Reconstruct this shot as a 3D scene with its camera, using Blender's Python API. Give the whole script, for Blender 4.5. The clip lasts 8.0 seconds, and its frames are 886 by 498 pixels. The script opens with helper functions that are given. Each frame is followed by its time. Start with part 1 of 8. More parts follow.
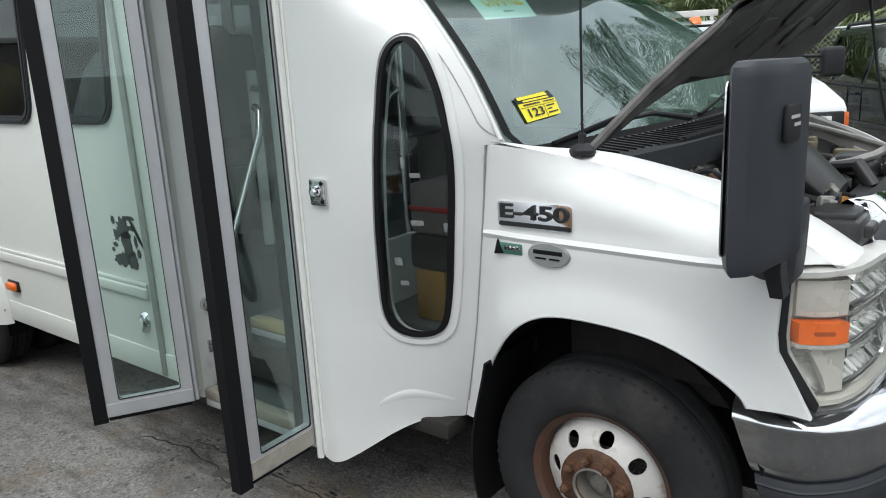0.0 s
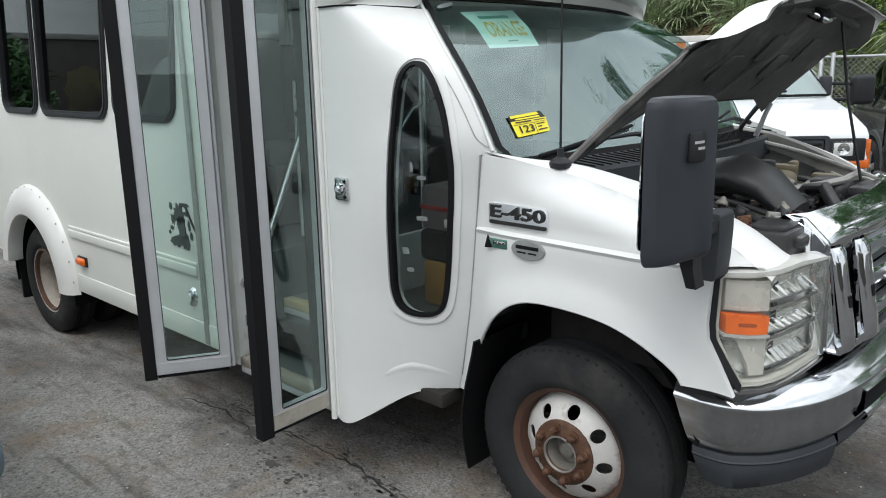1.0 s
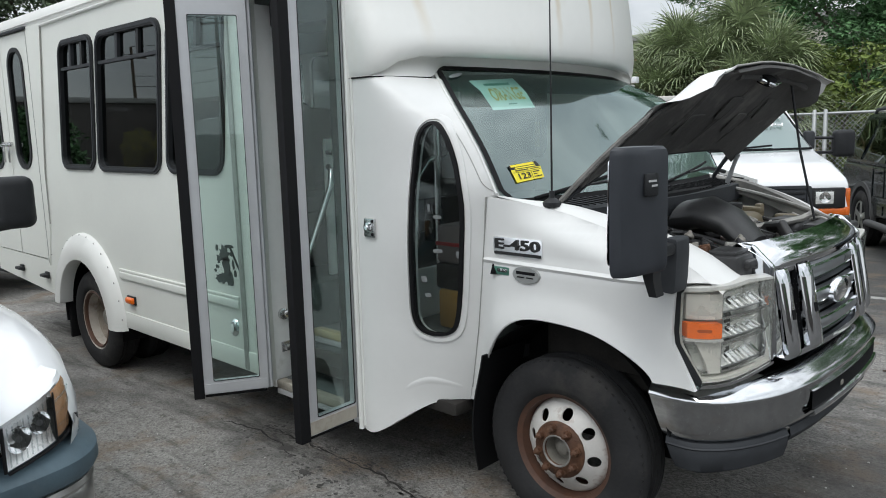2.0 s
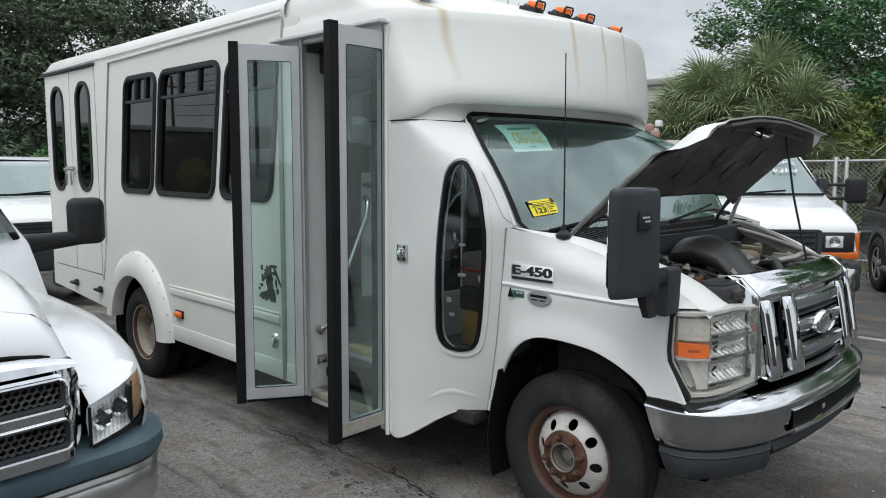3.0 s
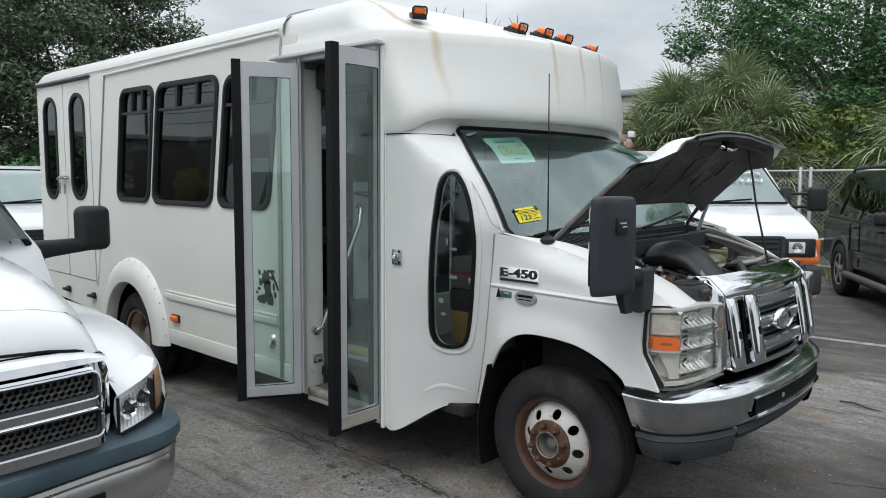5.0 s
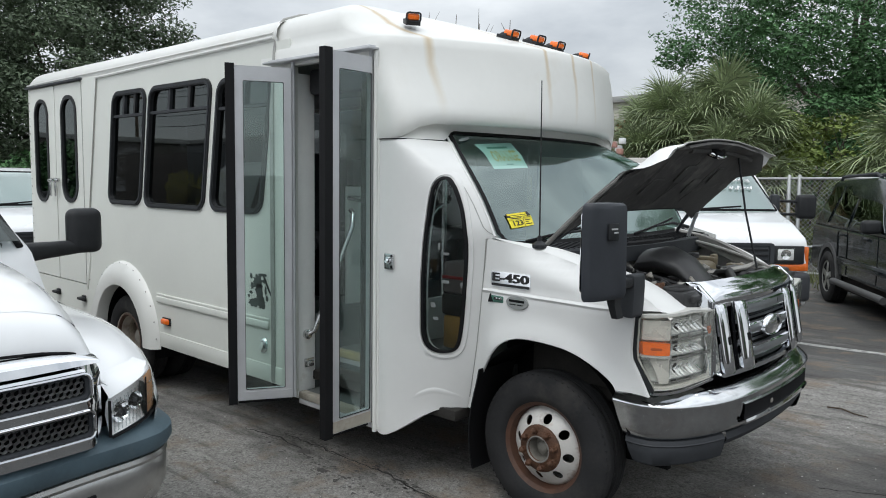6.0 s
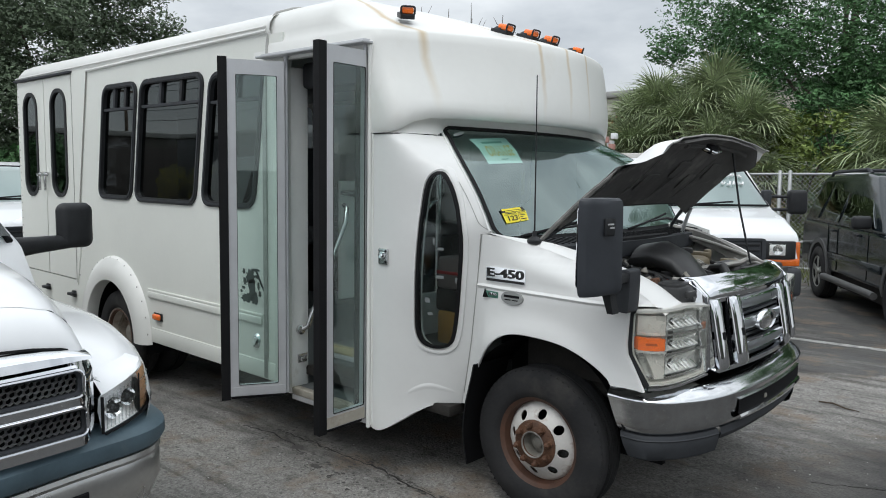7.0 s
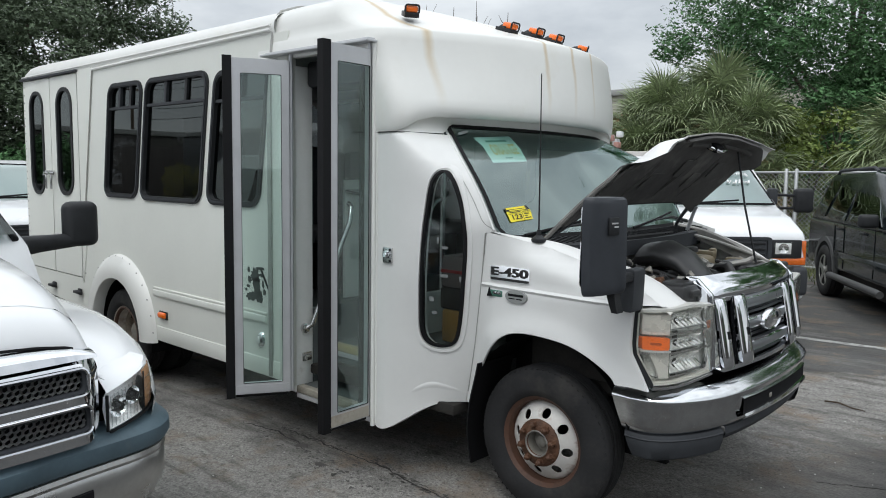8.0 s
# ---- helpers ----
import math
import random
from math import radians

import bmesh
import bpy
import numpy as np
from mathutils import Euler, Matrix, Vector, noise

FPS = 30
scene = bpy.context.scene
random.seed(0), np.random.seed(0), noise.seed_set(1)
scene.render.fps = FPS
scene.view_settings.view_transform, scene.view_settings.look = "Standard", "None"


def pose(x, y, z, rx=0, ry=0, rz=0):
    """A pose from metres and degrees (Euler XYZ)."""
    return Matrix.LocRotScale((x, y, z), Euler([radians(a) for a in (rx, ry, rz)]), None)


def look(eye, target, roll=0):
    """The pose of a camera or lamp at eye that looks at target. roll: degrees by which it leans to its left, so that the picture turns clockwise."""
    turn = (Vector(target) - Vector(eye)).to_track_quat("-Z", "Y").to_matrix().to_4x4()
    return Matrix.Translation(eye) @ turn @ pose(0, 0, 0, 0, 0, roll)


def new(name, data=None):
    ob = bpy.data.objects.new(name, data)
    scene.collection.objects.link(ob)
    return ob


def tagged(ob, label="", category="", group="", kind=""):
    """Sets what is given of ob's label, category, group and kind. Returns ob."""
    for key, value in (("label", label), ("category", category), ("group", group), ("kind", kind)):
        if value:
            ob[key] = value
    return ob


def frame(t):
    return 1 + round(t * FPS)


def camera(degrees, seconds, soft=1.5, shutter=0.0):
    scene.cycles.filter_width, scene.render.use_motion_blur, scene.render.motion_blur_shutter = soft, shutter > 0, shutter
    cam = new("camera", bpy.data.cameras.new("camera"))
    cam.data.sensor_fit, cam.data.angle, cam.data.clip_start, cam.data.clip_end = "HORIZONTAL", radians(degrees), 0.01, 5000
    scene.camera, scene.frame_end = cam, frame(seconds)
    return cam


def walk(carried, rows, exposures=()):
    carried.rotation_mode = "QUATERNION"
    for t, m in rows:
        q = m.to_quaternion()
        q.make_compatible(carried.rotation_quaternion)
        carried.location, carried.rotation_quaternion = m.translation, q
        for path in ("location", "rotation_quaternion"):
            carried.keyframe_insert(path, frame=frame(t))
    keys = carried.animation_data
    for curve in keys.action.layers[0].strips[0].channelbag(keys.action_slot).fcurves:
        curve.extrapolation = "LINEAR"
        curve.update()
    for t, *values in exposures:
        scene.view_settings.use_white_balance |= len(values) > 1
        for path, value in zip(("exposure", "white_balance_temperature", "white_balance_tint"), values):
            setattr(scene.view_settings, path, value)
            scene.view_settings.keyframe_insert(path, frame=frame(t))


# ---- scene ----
cam = camera(61.5, 8.0, soft=1.0)
PATH = [
    (0, (0.893, -1.586, 1.622), (-0.31, -0.066, 1.13), -3.0),
    (0.5, (1.067, -1.722, 1.62), (-0.165, -0.209, 1.179), -1.5),
    (1, (1.266, -1.787, 1.659), (-0.039, -0.344, 1.193), -0.9),
    (2.3, (1.708, -2.256, 1.656), (0.358, -0.808, 1.379), -1.1),
    (2.5, (1.781, -2.29, 1.659), (0.404, -0.866, 1.383), 0.2),
    (3, (1.878, -2.456, 1.669), (0.476, -1.047, 1.445), 0.3),
    (3.5, (1.943, -2.64, 1.671), (0.572, -1.198, 1.467), -0.6),
    (4, (1.982, -2.694, 1.678), (0.621, -1.24, 1.487), 0.6),
    (4.5, (1.999, -2.706, 1.677), (0.639, -1.255, 1.471), 0.3),
    (6, (2.014, -2.738, 1.678), (0.677, -1.262, 1.491), 0.8),
    (6.5, (1.999, -2.737, 1.677), (0.666, -1.259, 1.482), 0.8),
    (7, (1.991, -2.739, 1.677), (0.673, -1.248, 1.477), 0.9),
    (7.5, (1.986, -2.737, 1.678), (0.672, -1.244, 1.472), 1.0),
    (8, (1.994, -2.734, 1.68), (0.666, -1.253, 1.475), 0.9),
]
TILT = Matrix.Rotation(radians(0.7), 4, "Y")
walk(cam, [(t, TILT @ look(eye, target, roll)) for t, eye, target, roll in PATH], [(0.0, 0.36, 6330, 7.5), (1.2, 0.33, 6330, 7.5), (2.6, 0.04, 6300, 7.5), (8.0, 0.04, 6300, 7.5)])

# ---------------------------------------------------------------- sky and light
world = bpy.data.worlds.new("overcast_sky")
scene.world = world
world.use_nodes = True
wn, wl = world.node_tree.nodes, world.node_tree.links
wn.clear()
w_out = wn.new("ShaderNodeOutputWorld")
w_bg = wn.new("ShaderNodeBackground")
w_sky = wn.new("ShaderNodeTexSky")
w_sky.sky_type = "NISHITA"
w_sky.sun_disc = False
w_sky.sun_elevation = radians(55)
w_sky.sun_rotation = radians(200)
w_dim = wn.new("ShaderNodeMixRGB")
w_dim.blend_type = "MULTIPLY"
w_dim.inputs[0].default_value = 1.0
w_dim.inputs[2].default_value = (0.09, 0.09, 0.09, 1)
w_co = wn.new("ShaderNodeTexCoord")
w_map = wn.new("ShaderNodeMapping")
w_map.inputs["Scale"].default_value = (1.0, 1.0, 2.6)
w_noise = wn.new("ShaderNodeTexNoise")
w_noise.inputs["Scale"].default_value = 2.6
w_noise.inputs["Detail"].default_value = 6
w_noise.inputs["Roughness"].default_value = 0.55
w_ramp = wn.new("ShaderNodeValToRGB")
w_ramp.color_ramp.elements[0].position = 0.34
w_ramp.color_ramp.elements[0].color = (0.50, 0.52, 0.55, 1)
w_ramp.color_ramp.elements[1].position = 0.64
w_ramp.color_ramp.elements[1].color = (0.86, 0.87, 0.88, 1)
w_mix = wn.new("ShaderNodeMixRGB")
w_mix.inputs[0].default_value = 0.90
wl.new(w_co.outputs["Generated"], w_map.inputs["Vector"])
wl.new(w_map.outputs["Vector"], w_noise.inputs["Vector"])
wl.new(w_noise.outputs["Fac"], w_ramp.inputs["Fac"])
wl.new(w_sky.outputs["Color"], w_dim.inputs[1])
wl.new(w_dim.outputs["Color"], w_mix.inputs[1])
wl.new(w_ramp.outputs["Color"], w_mix.inputs[2])
wl.new(w_mix.outputs["Color"], w_bg.inputs["Color"])
w_sep = wn.new("ShaderNodeSeparateXYZ")
wl.new(w_co.outputs["Generated"], w_sep.inputs[0])
w_zen = wn.new("ShaderNodeMapRange")          # an overcast dome is brightest overhead
w_zen.inputs["From Min"].default_value, w_zen.inputs["From Max"].default_value = 0.05, 0.9
w_zen.inputs["To Min"].default_value, w_zen.inputs["To Max"].default_value = 0.95, 2.1
wl.new(w_sep.outputs["Z"], w_zen.inputs["Value"])
wl.new(w_zen.outputs[0], w_bg.inputs["Strength"])
wl.new(w_bg.outputs["Background"], w_out.inputs["Surface"])

sun_data = bpy.data.lights.new("sun", "SUN")
sun_data.energy = 0.9
sun_data.angle = radians(25)
sun_data.color = (1.0, 0.97, 0.93)
sun = new("sun", sun_data)
sun.matrix_world = look((4, -9, 15), (0, 0, 0))
scene.view_settings.exposure = 0.0


# ---------------------------------------------------------------- materials
def material(name, color, rough=0.5, metal=0.0, vary=0.08, scale=6.0, bump=0.0, bump_scale=60.0,
             stain=None, stain_scale=1.6, stain_cut=0.6, stain_amount=0.6, coat=0.0, rough_vary=0.1, island=False, shine=0.5):
    """A procedural surface: base colour with fine and broad variation, optional stains and relief."""
    m = bpy.data.materials.new(name)
    m.use_nodes = True
    nodes, links = m.node_tree.nodes, m.node_tree.links
    b = nodes["Principled BSDF"]
    b.inputs["Metallic"].default_value = metal
    b.inputs["Roughness"].default_value = rough
    b.inputs["Specular IOR Level"].default_value = shine
    if coat:
        b.inputs["Coat Weight"].default_value = coat
        b.inputs["Coat Roughness"].default_value = 0.06
    co = nodes.new("ShaderNodeTexCoord")

    def noise_node(s, detail=5):
        n = nodes.new("ShaderNodeTexNoise")
        n.inputs["Scale"].default_value = s
        n.inputs["Detail"].default_value = detail
        links.new(co.outputs["Object"], n.inputs["Vector"])
        return n

    n1, n2 = noise_node(scale), noise_node(scale * 9, 3)
    mixn = nodes.new("ShaderNodeMath")
    mixn.operation = "MULTIPLY_ADD"
    mixn.inputs[1].default_value = 0.35
    links.new(n2.outputs["Fac"], mixn.inputs[0])
    links.new(n1.outputs["Fac"], mixn.inputs[2])
    ramp = nodes.new("ShaderNodeMapRange")
    ramp.inputs["From Min"].default_value = 0.35
    ramp.inputs["From Max"].default_value = 1.0
    ramp.inputs["To Min"].default_value = 1.0 - vary
    ramp.inputs["To Max"].default_value = 1.0 + vary
    links.new(mixn.outputs[0], ramp.inputs["Value"])
    last = nodes.new("ShaderNodeMixRGB")
    last.blend_type = "MULTIPLY"
    last.inputs[0].default_value = 1.0
    last.inputs[1].default_value = (*color, 1)
    links.new(ramp.outputs[0], last.inputs[2])
    if island:
        geo = nodes.new("ShaderNodeNewGeometry")
        r2 = nodes.new("ShaderNodeMapRange")
        r2.inputs["To Min"].default_value = 0.55
        r2.inputs["To Max"].default_value = 1.45
        links.new(geo.outputs["Random Per Island"], r2.inputs["Value"])
        mul = nodes.new("ShaderNodeMixRGB")
        mul.blend_type = "MULTIPLY"
        mul.inputs[0].default_value = 1.0
        links.new(last.outputs[0], mul.inputs[1])
        links.new(r2.outputs[0], mul.inputs[2])
        last = mul
    if stain:
        n3 = noise_node(stain_scale, 8)
        n3.inputs["Roughness"].default_value = 0.65
        r3 = nodes.new("ShaderNodeMapRange")
        r3.inputs["From Min"].default_value = stain_cut
        r3.inputs["From Max"].default_value = stain_cut + 0.16
        r3.inputs["To Max"].default_value = stain_amount
        links.new(n3.outputs["Fac"], r3.inputs["Value"])
        mx = nodes.new("ShaderNodeMixRGB")
        links.new(r3.outputs[0], mx.inputs[0])
        links.new(last.outputs[0], mx.inputs[1])
        mx.inputs[2].default_value = (*stain, 1)
        last = mx
    links.new(last.outputs[0], b.inputs["Base Color"])
    rr_ = nodes.new("ShaderNodeMapRange")
    rr_.inputs["To Min"].default_value = max(0.02, rough - rough_vary)
    rr_.inputs["To Max"].default_value = min(1.0, rough + rough_vary)
    links.new(n1.outputs["Fac"], rr_.inputs["Value"])
    links.new(rr_.outputs[0], b.inputs["Roughness"])
    if bump:
        nb = noise_node(bump_scale, 4)
        bp = nodes.new("ShaderNodeBump")
        bp.inputs["Strength"].default_value = bump
        bp.inputs["Distance"].default_value = 0.01
        links.new(nb.outputs["Fac"], bp.inputs["Height"])
        links.new(bp.outputs["Normal"], b.inputs["Normal"])
    return m


def glass(name, tint, gloss=1.0, rough=0.0, ior=1.5, haze=None, haze_amount=0.0):
    """Thin glass: tinted see-through plus a mirror layer that follows Fresnel."""
    m = bpy.data.materials.new(name)
    m.use_nodes = True
    nodes, links = m.node_tree.nodes, m.node_tree.links
    nodes.clear()
    out = nodes.new("ShaderNodeOutputMaterial")
    tr = nodes.new("ShaderNodeBsdfTransparent")
    tr.inputs["Color"].default_value = (*tint, 1)
    gl = nodes.new("ShaderNodeBsdfGlossy")
    gl.inputs["Roughness"].default_value = rough
    gl.inputs["Color"].default_value = (gloss * 0.93, gloss, gloss * 0.99, 1)
    lw = nodes.new("ShaderNodeLayerWeight")
    lw.inputs["Blend"].default_value = 0.5
    pw = nodes.new("ShaderNodeMath")
    pw.operation = "POWER"
    pw.inputs[1].default_value = 5.0
    links.new(lw.outputs["Facing"], pw.inputs[0])
    f0 = ((ior - 1) / (ior + 1)) ** 2
    fr = nodes.new("ShaderNodeMapRange")
    fr.inputs["To Min"].default_value, fr.inputs["To Max"].default_value = f0, 0.9
    links.new(pw.outputs[0], fr.inputs["Value"])
    mix = nodes.new("ShaderNodeMixShader")
    links.new(fr.outputs[0], mix.inputs[0])
    links.new(tr.outputs[0], mix.inputs[1])
    links.new(gl.outputs[0], mix.inputs[2])
    last = mix
    if haze:
        df = nodes.new("ShaderNodeBsdfDiffuse")
        df.inputs["Color"].default_value = (*haze, 1)
        last = nodes.new("ShaderNodeMixShader")
        nz = nodes.new("ShaderNodeTexNoise")
        nz.inputs["Scale"].default_value = 5.0
        mr = nodes.new("ShaderNodeMapRange")
        mr.inputs["From Min"].default_value, mr.inputs["From Max"].default_value = 0.3, 0.7
        mr.inputs["To Min"].default_value, mr.inputs["To Max"].default_value = haze_amount * 0.6, haze_amount * 1.4
        links.new(nz.outputs["Fac"], mr.inputs["Value"])
        links.new(mr.outputs[0], last.inputs[0])
        links.new(mix.outputs[0], last.inputs[1])
        links.new(df.outputs[0], last.inputs[2])
    links.new(last.outputs[0], out.inputs["Surface"])
    return m


WHITE = material("white_vehicle_paint", (0.74, 0.75, 0.70), 0.46, vary=0.03, scale=3, coat=0.15,
                 stain=(0.58, 0.56, 0.50), stain_scale=2.2, stain_cut=0.60, stain_amount=0.22, bump=0.05, bump_scale=2.2)
CAB_WHITE = material("cab_white_paint", (0.73, 0.73, 0.715), 0.45, vary=0.03, scale=3, coat=0.10,
                     stain=(0.6, 0.59, 0.56), stain_scale=3.0, stain_cut=0.62, stain_amount=0.15)
GELCOAT = material("aged_white_gelcoat", (0.77, 0.77, 0.74), 0.40, vary=0.035, scale=2.5, coat=0.15,
                   stain=(0.62, 0.57, 0.46), stain_scale=1.8, stain_cut=0.58, stain_amount=0.25)
CHROME = material("chrome", (0.82, 0.83, 0.85), 0.03, 1.0, vary=0.05, scale=8, rough_vary=0.02)
WORN_CHROME = material("worn_chrome", (0.68, 0.69, 0.70), 0.10, 1.0, vary=0.10, scale=5, rough_vary=0.10,
                       stain=(0.34, 0.32, 0.29), stain_scale=7, stain_cut=0.60, stain_amount=0.4)
ALUMINIUM = material("brushed_aluminium", (0.54, 0.545, 0.56), 0.44, 0.40, vary=0.07, scale=9)
STAINLESS = material("stainless_tube", (0.62, 0.62, 0.62), 0.22, 1.0, vary=0.05)
BLACK_PLASTIC = material("black_plastic", (0.020, 0.021, 0.023), 0.48, vary=0.25, scale=14, bump=0.10, bump_scale=500, shine=0.3)
MIRROR_PLASTIC = material("blue_black_mirror_shell", (0.040, 0.044, 0.052), 0.45, vary=0.15, scale=9, bump=0.10, bump_scale=500, shine=0.4)
FADED_PLASTIC = material("faded_black_plastic", (0.040, 0.043, 0.048), 0.62, vary=0.25, scale=6, bump=0.05, bump_scale=300, shine=0.3)
RUBBER = material("black_rubber", (0.008, 0.008, 0.009), 0.66, vary=0.25, scale=10, shine=0.2)
TYRE = material("tyre_rubber", (0.026, 0.026, 0.027), 0.80, vary=0.30, scale=7, bump=0.15, bump_scale=80,
                stain=(0.075, 0.070, 0.063), stain_scale=3, stain_cut=0.56, stain_amount=0.6, shine=0.2)
WHEEL_WHITE = material("painted_steel_wheel", (0.60, 0.58, 0.55), 0.45, vary=0.10, scale=12,
                       stain=(0.20, 0.085, 0.035), stain_scale=9, stain_cut=0.60, stain_amount=0.8)
RUST = material("rusty_steel", (0.085, 0.037, 0.018), 0.62, vary=0.40, scale=26, bump=0.5, bump_scale=130,
                stain=(0.20, 0.105, 0.058), stain_scale=18, stain_cut=0.5, stain_amount=0.6)
RIM_RUST = material("rust_streaked_rim", (0.078, 0.038, 0.024), 0.62, vary=0.25, scale=16, bump=0.15, bump_scale=160,
                    stain=(0.10, 0.045, 0.026), stain_scale=12, stain_cut=0.47, stain_amount=0.85)
AMBER = material("amber_lens", (0.95, 0.17, 0.004), 0.30, vary=0.12, scale=30, coat=0.6, bump=0.2, bump_scale=220)
CORNER_AMBER = material("faded_amber_lens", (0.36, 0.20, 0.10), 0.2, vary=0.2, scale=20, coat=0.5, bump=0.3, bump_scale=90)
PALE_METAL = material("grey_cast_metal", (0.34, 0.33, 0.31), 0.5, 0.5, vary=0.3, scale=18, bump=0.2, bump_scale=80)
TRIM_LENS = material("white_lamp_lens", (0.85, 0.86, 0.84), 0.2, vary=0.1, scale=40, coat=0.5)
PALE_LINER = material("worn_pale_lining", (0.17, 0.165, 0.155), 0.75, vary=0.4, scale=12, bump=0.3, bump_scale=70)
SEAL = material("grey_sealant", (0.36, 0.36, 0.34), 0.65, vary=0.2, scale=20)
# near-black: puts the shade of recesses into the colour; also seams and trim
DARK = material("dark_shade_and_trim", (0.012, 0.012, 0.013), 0.85, vary=0.3, scale=9, shine=0.1)
UNDER = material("dirty_underbody_steel", (0.028, 0.026, 0.024), 0.85, vary=0.4, scale=9, shine=0.2)
WINDOW_GLASS = glass("dark_tinted_glass", (0.20, 0.21, 0.215), 1.0, 0.0, 1.85)
DOOR_GLASS = glass("greenish_door_glass", (0.82, 0.90, 0.88), 0.95, 0.0, 1.78)
SCREEN_GLASS = glass("windscreen_glass", (0.55, 0.70, 0.68), 0.95, 0.0, 2.9)
SCREEN_GLASS.node_tree.nodes["Glossy BSDF"].inputs["Color"].default_value = (0.80, 0.94, 0.92, 1)
QUARTER_GLASS = glass("quarter_window_glass", (0.72, 0.76, 0.75), 1.0, 0.0, 1.45)
LENS = glass("hazed_headlight_lens", (0.99, 0.985, 0.965), 1.0, 0.03, 1.45, haze=(0.80, 0.80, 0.74), haze_amount=0.02)
CLEAR = glass("clear_lens", (0.86, 0.88, 0.88), 1.0, 0.03, 1.5)


# ---------------------------------------------------------------- mesh helpers
def part(name, bm, mat, parent=None, label="", smooth=38):
    me = bpy.data.meshes.new(name)
    bm.normal_update()
    bm.to_mesh(me)
    bm.free()
    me.materials.append(mat)
    if smooth:
        me.polygons.foreach_set("use_smooth", [True] * len(me.polygons))
        me.set_sharp_from_angle(angle=radians(smooth))
    ob = new(name, me)
    if parent:
        ob.parent = parent
    if label:
        ob["label"] = label
    return ob


def thing(name, m, label, category, group="", kind=""):
    ob = new(name)
    ob.empty_display_size = 0.2
    ob.matrix_world = m
    return tagged(ob, label, category, group, kind)


def rbox(lo, hi, r=0.0, seg=2, bm=None, m=None):
    """A box from corner to corner with rounded edges, added to bm."""
    own = bmesh.new()
    lo, hi = Vector(lo), Vector(hi)
    c, s = (lo + hi) / 2, hi - lo
    bmesh.ops.create_cube(own, size=1.0, matrix=Matrix.Translation(c) @ Matrix.Diagonal((*s, 1)))
    if r:
        bmesh.ops.bevel(own, geom=own.edges[:], offset=min(r, 0.49 * min(s)), segments=seg, profile=0.5, affect="EDGES")
    if m is not None:
        own.transform(m)
    return merge(bm, own)


def merge(bm, own):
    if bm is None:
        return own
    me = bpy.data.meshes.new("tmp")
    own.to_mesh(me)
    own.free()
    bm.from_mesh(me)
    bpy.data.meshes.remove(me)
    return bm


def loft(rings, closed=True, caps=(False, False), bm=None):
    """A skin over rings of equal length; closed joins each ring's ends."""
    own = bm or bmesh.new()
    vs = [[own.verts.new(p) for p in ring] for ring in rings]
    n = len(rings[0])
    for a, b in zip(vs, vs[1:]):
        for i in range(n if closed else n - 1):
            j = (i + 1) % n
            own.faces.new((a[i], a[j], b[j], b[i]))
    if caps[0]:
        own.faces.new(vs[0][::-1])
    if caps[1]:
        own.faces.new(vs[-1])
    bmesh.ops.recalc_face_normals(own, faces=own.faces[:])
    return own


def tube(points, r, seg=10, bm=None, cap=True):
    """A round bar along points; r may be one radius or one each."""
    pts = [Vector(p) for p in points]
    rs = r if isinstance(r, (list, tuple)) else [r] * len(pts)
    rings, up = [], None
    for i, p in enumerate(pts):
        d = (pts[min(i + 1, len(pts) - 1)] - pts[max(i - 1, 0)]).normalized()
        if up is None:
            up = d.orthogonal().normalized()
        up = (up - d * up.dot(d)).normalized()
        side = d.cross(up)
        rings.append([p + rs[i] * (math.cos(a) * up + math.sin(a) * side) for a in (2 * math.pi * k / seg for k in range(seg))])
    return merge(bm, loft(rings, True, (cap, cap)))


def lathe(profile, seg=32, m=None, bm=None, caps=False):
    """A turned form: profile of (radius, height) about local z."""
    rings = [[(r * math.cos(2 * math.pi * k / seg), r * math.sin(2 * math.pi * k / seg), h) for k in range(seg)] for r, h in profile]
    own = loft(rings, True, (caps and profile[0][0] > 1e-4, caps and profile[-1][0] > 1e-4))
    bmesh.ops.remove_doubles(own, verts=own.verts[:], dist=1e-5)
    bmesh.ops.recalc_face_normals(own, faces=own.faces[:])
    if m is not None:
        own.transform(m)
    return merge(bm, own)


def rr(x0, z0, x1, z1, r, n=6):
    """A rounded rectangle as a ring of 2D points."""
    out = []
    for cx, cz, a0 in ((x1 - r, z1 - r, 0), (x0 + r, z1 - r, 90), (x0 + r, z0 + r, 180), (x1 - r, z0 + r, 270)):
        for k in range(n + 1):
            a = radians(a0 + 90 * k / n)
            out.append((cx + r * math.cos(a), cz + r * math.sin(a)))
    return out


def inside(p, poly):
    x, y = p
    hit = False
    for (x0, y0), (x1, y1) in zip(poly, poly[1:] + poly[:1]):
        if (y0 > y) != (y1 > y) and x < (x1 - x0) * (y - y0) / (y1 - y0) + x0:
            hit = not hit
    return hit


def dense(poly, step):
    out = []
    for (x0, y0), (x1, y1) in zip(poly, poly[1:] + poly[:1]):
        n = max(1, int(math.hypot(x1 - x0, y1 - y0) / step))
        out += [(x0 + (x1 - x0) * k / n, y0 + (y1 - y0) * k / n) for k in range(n)]
    return out


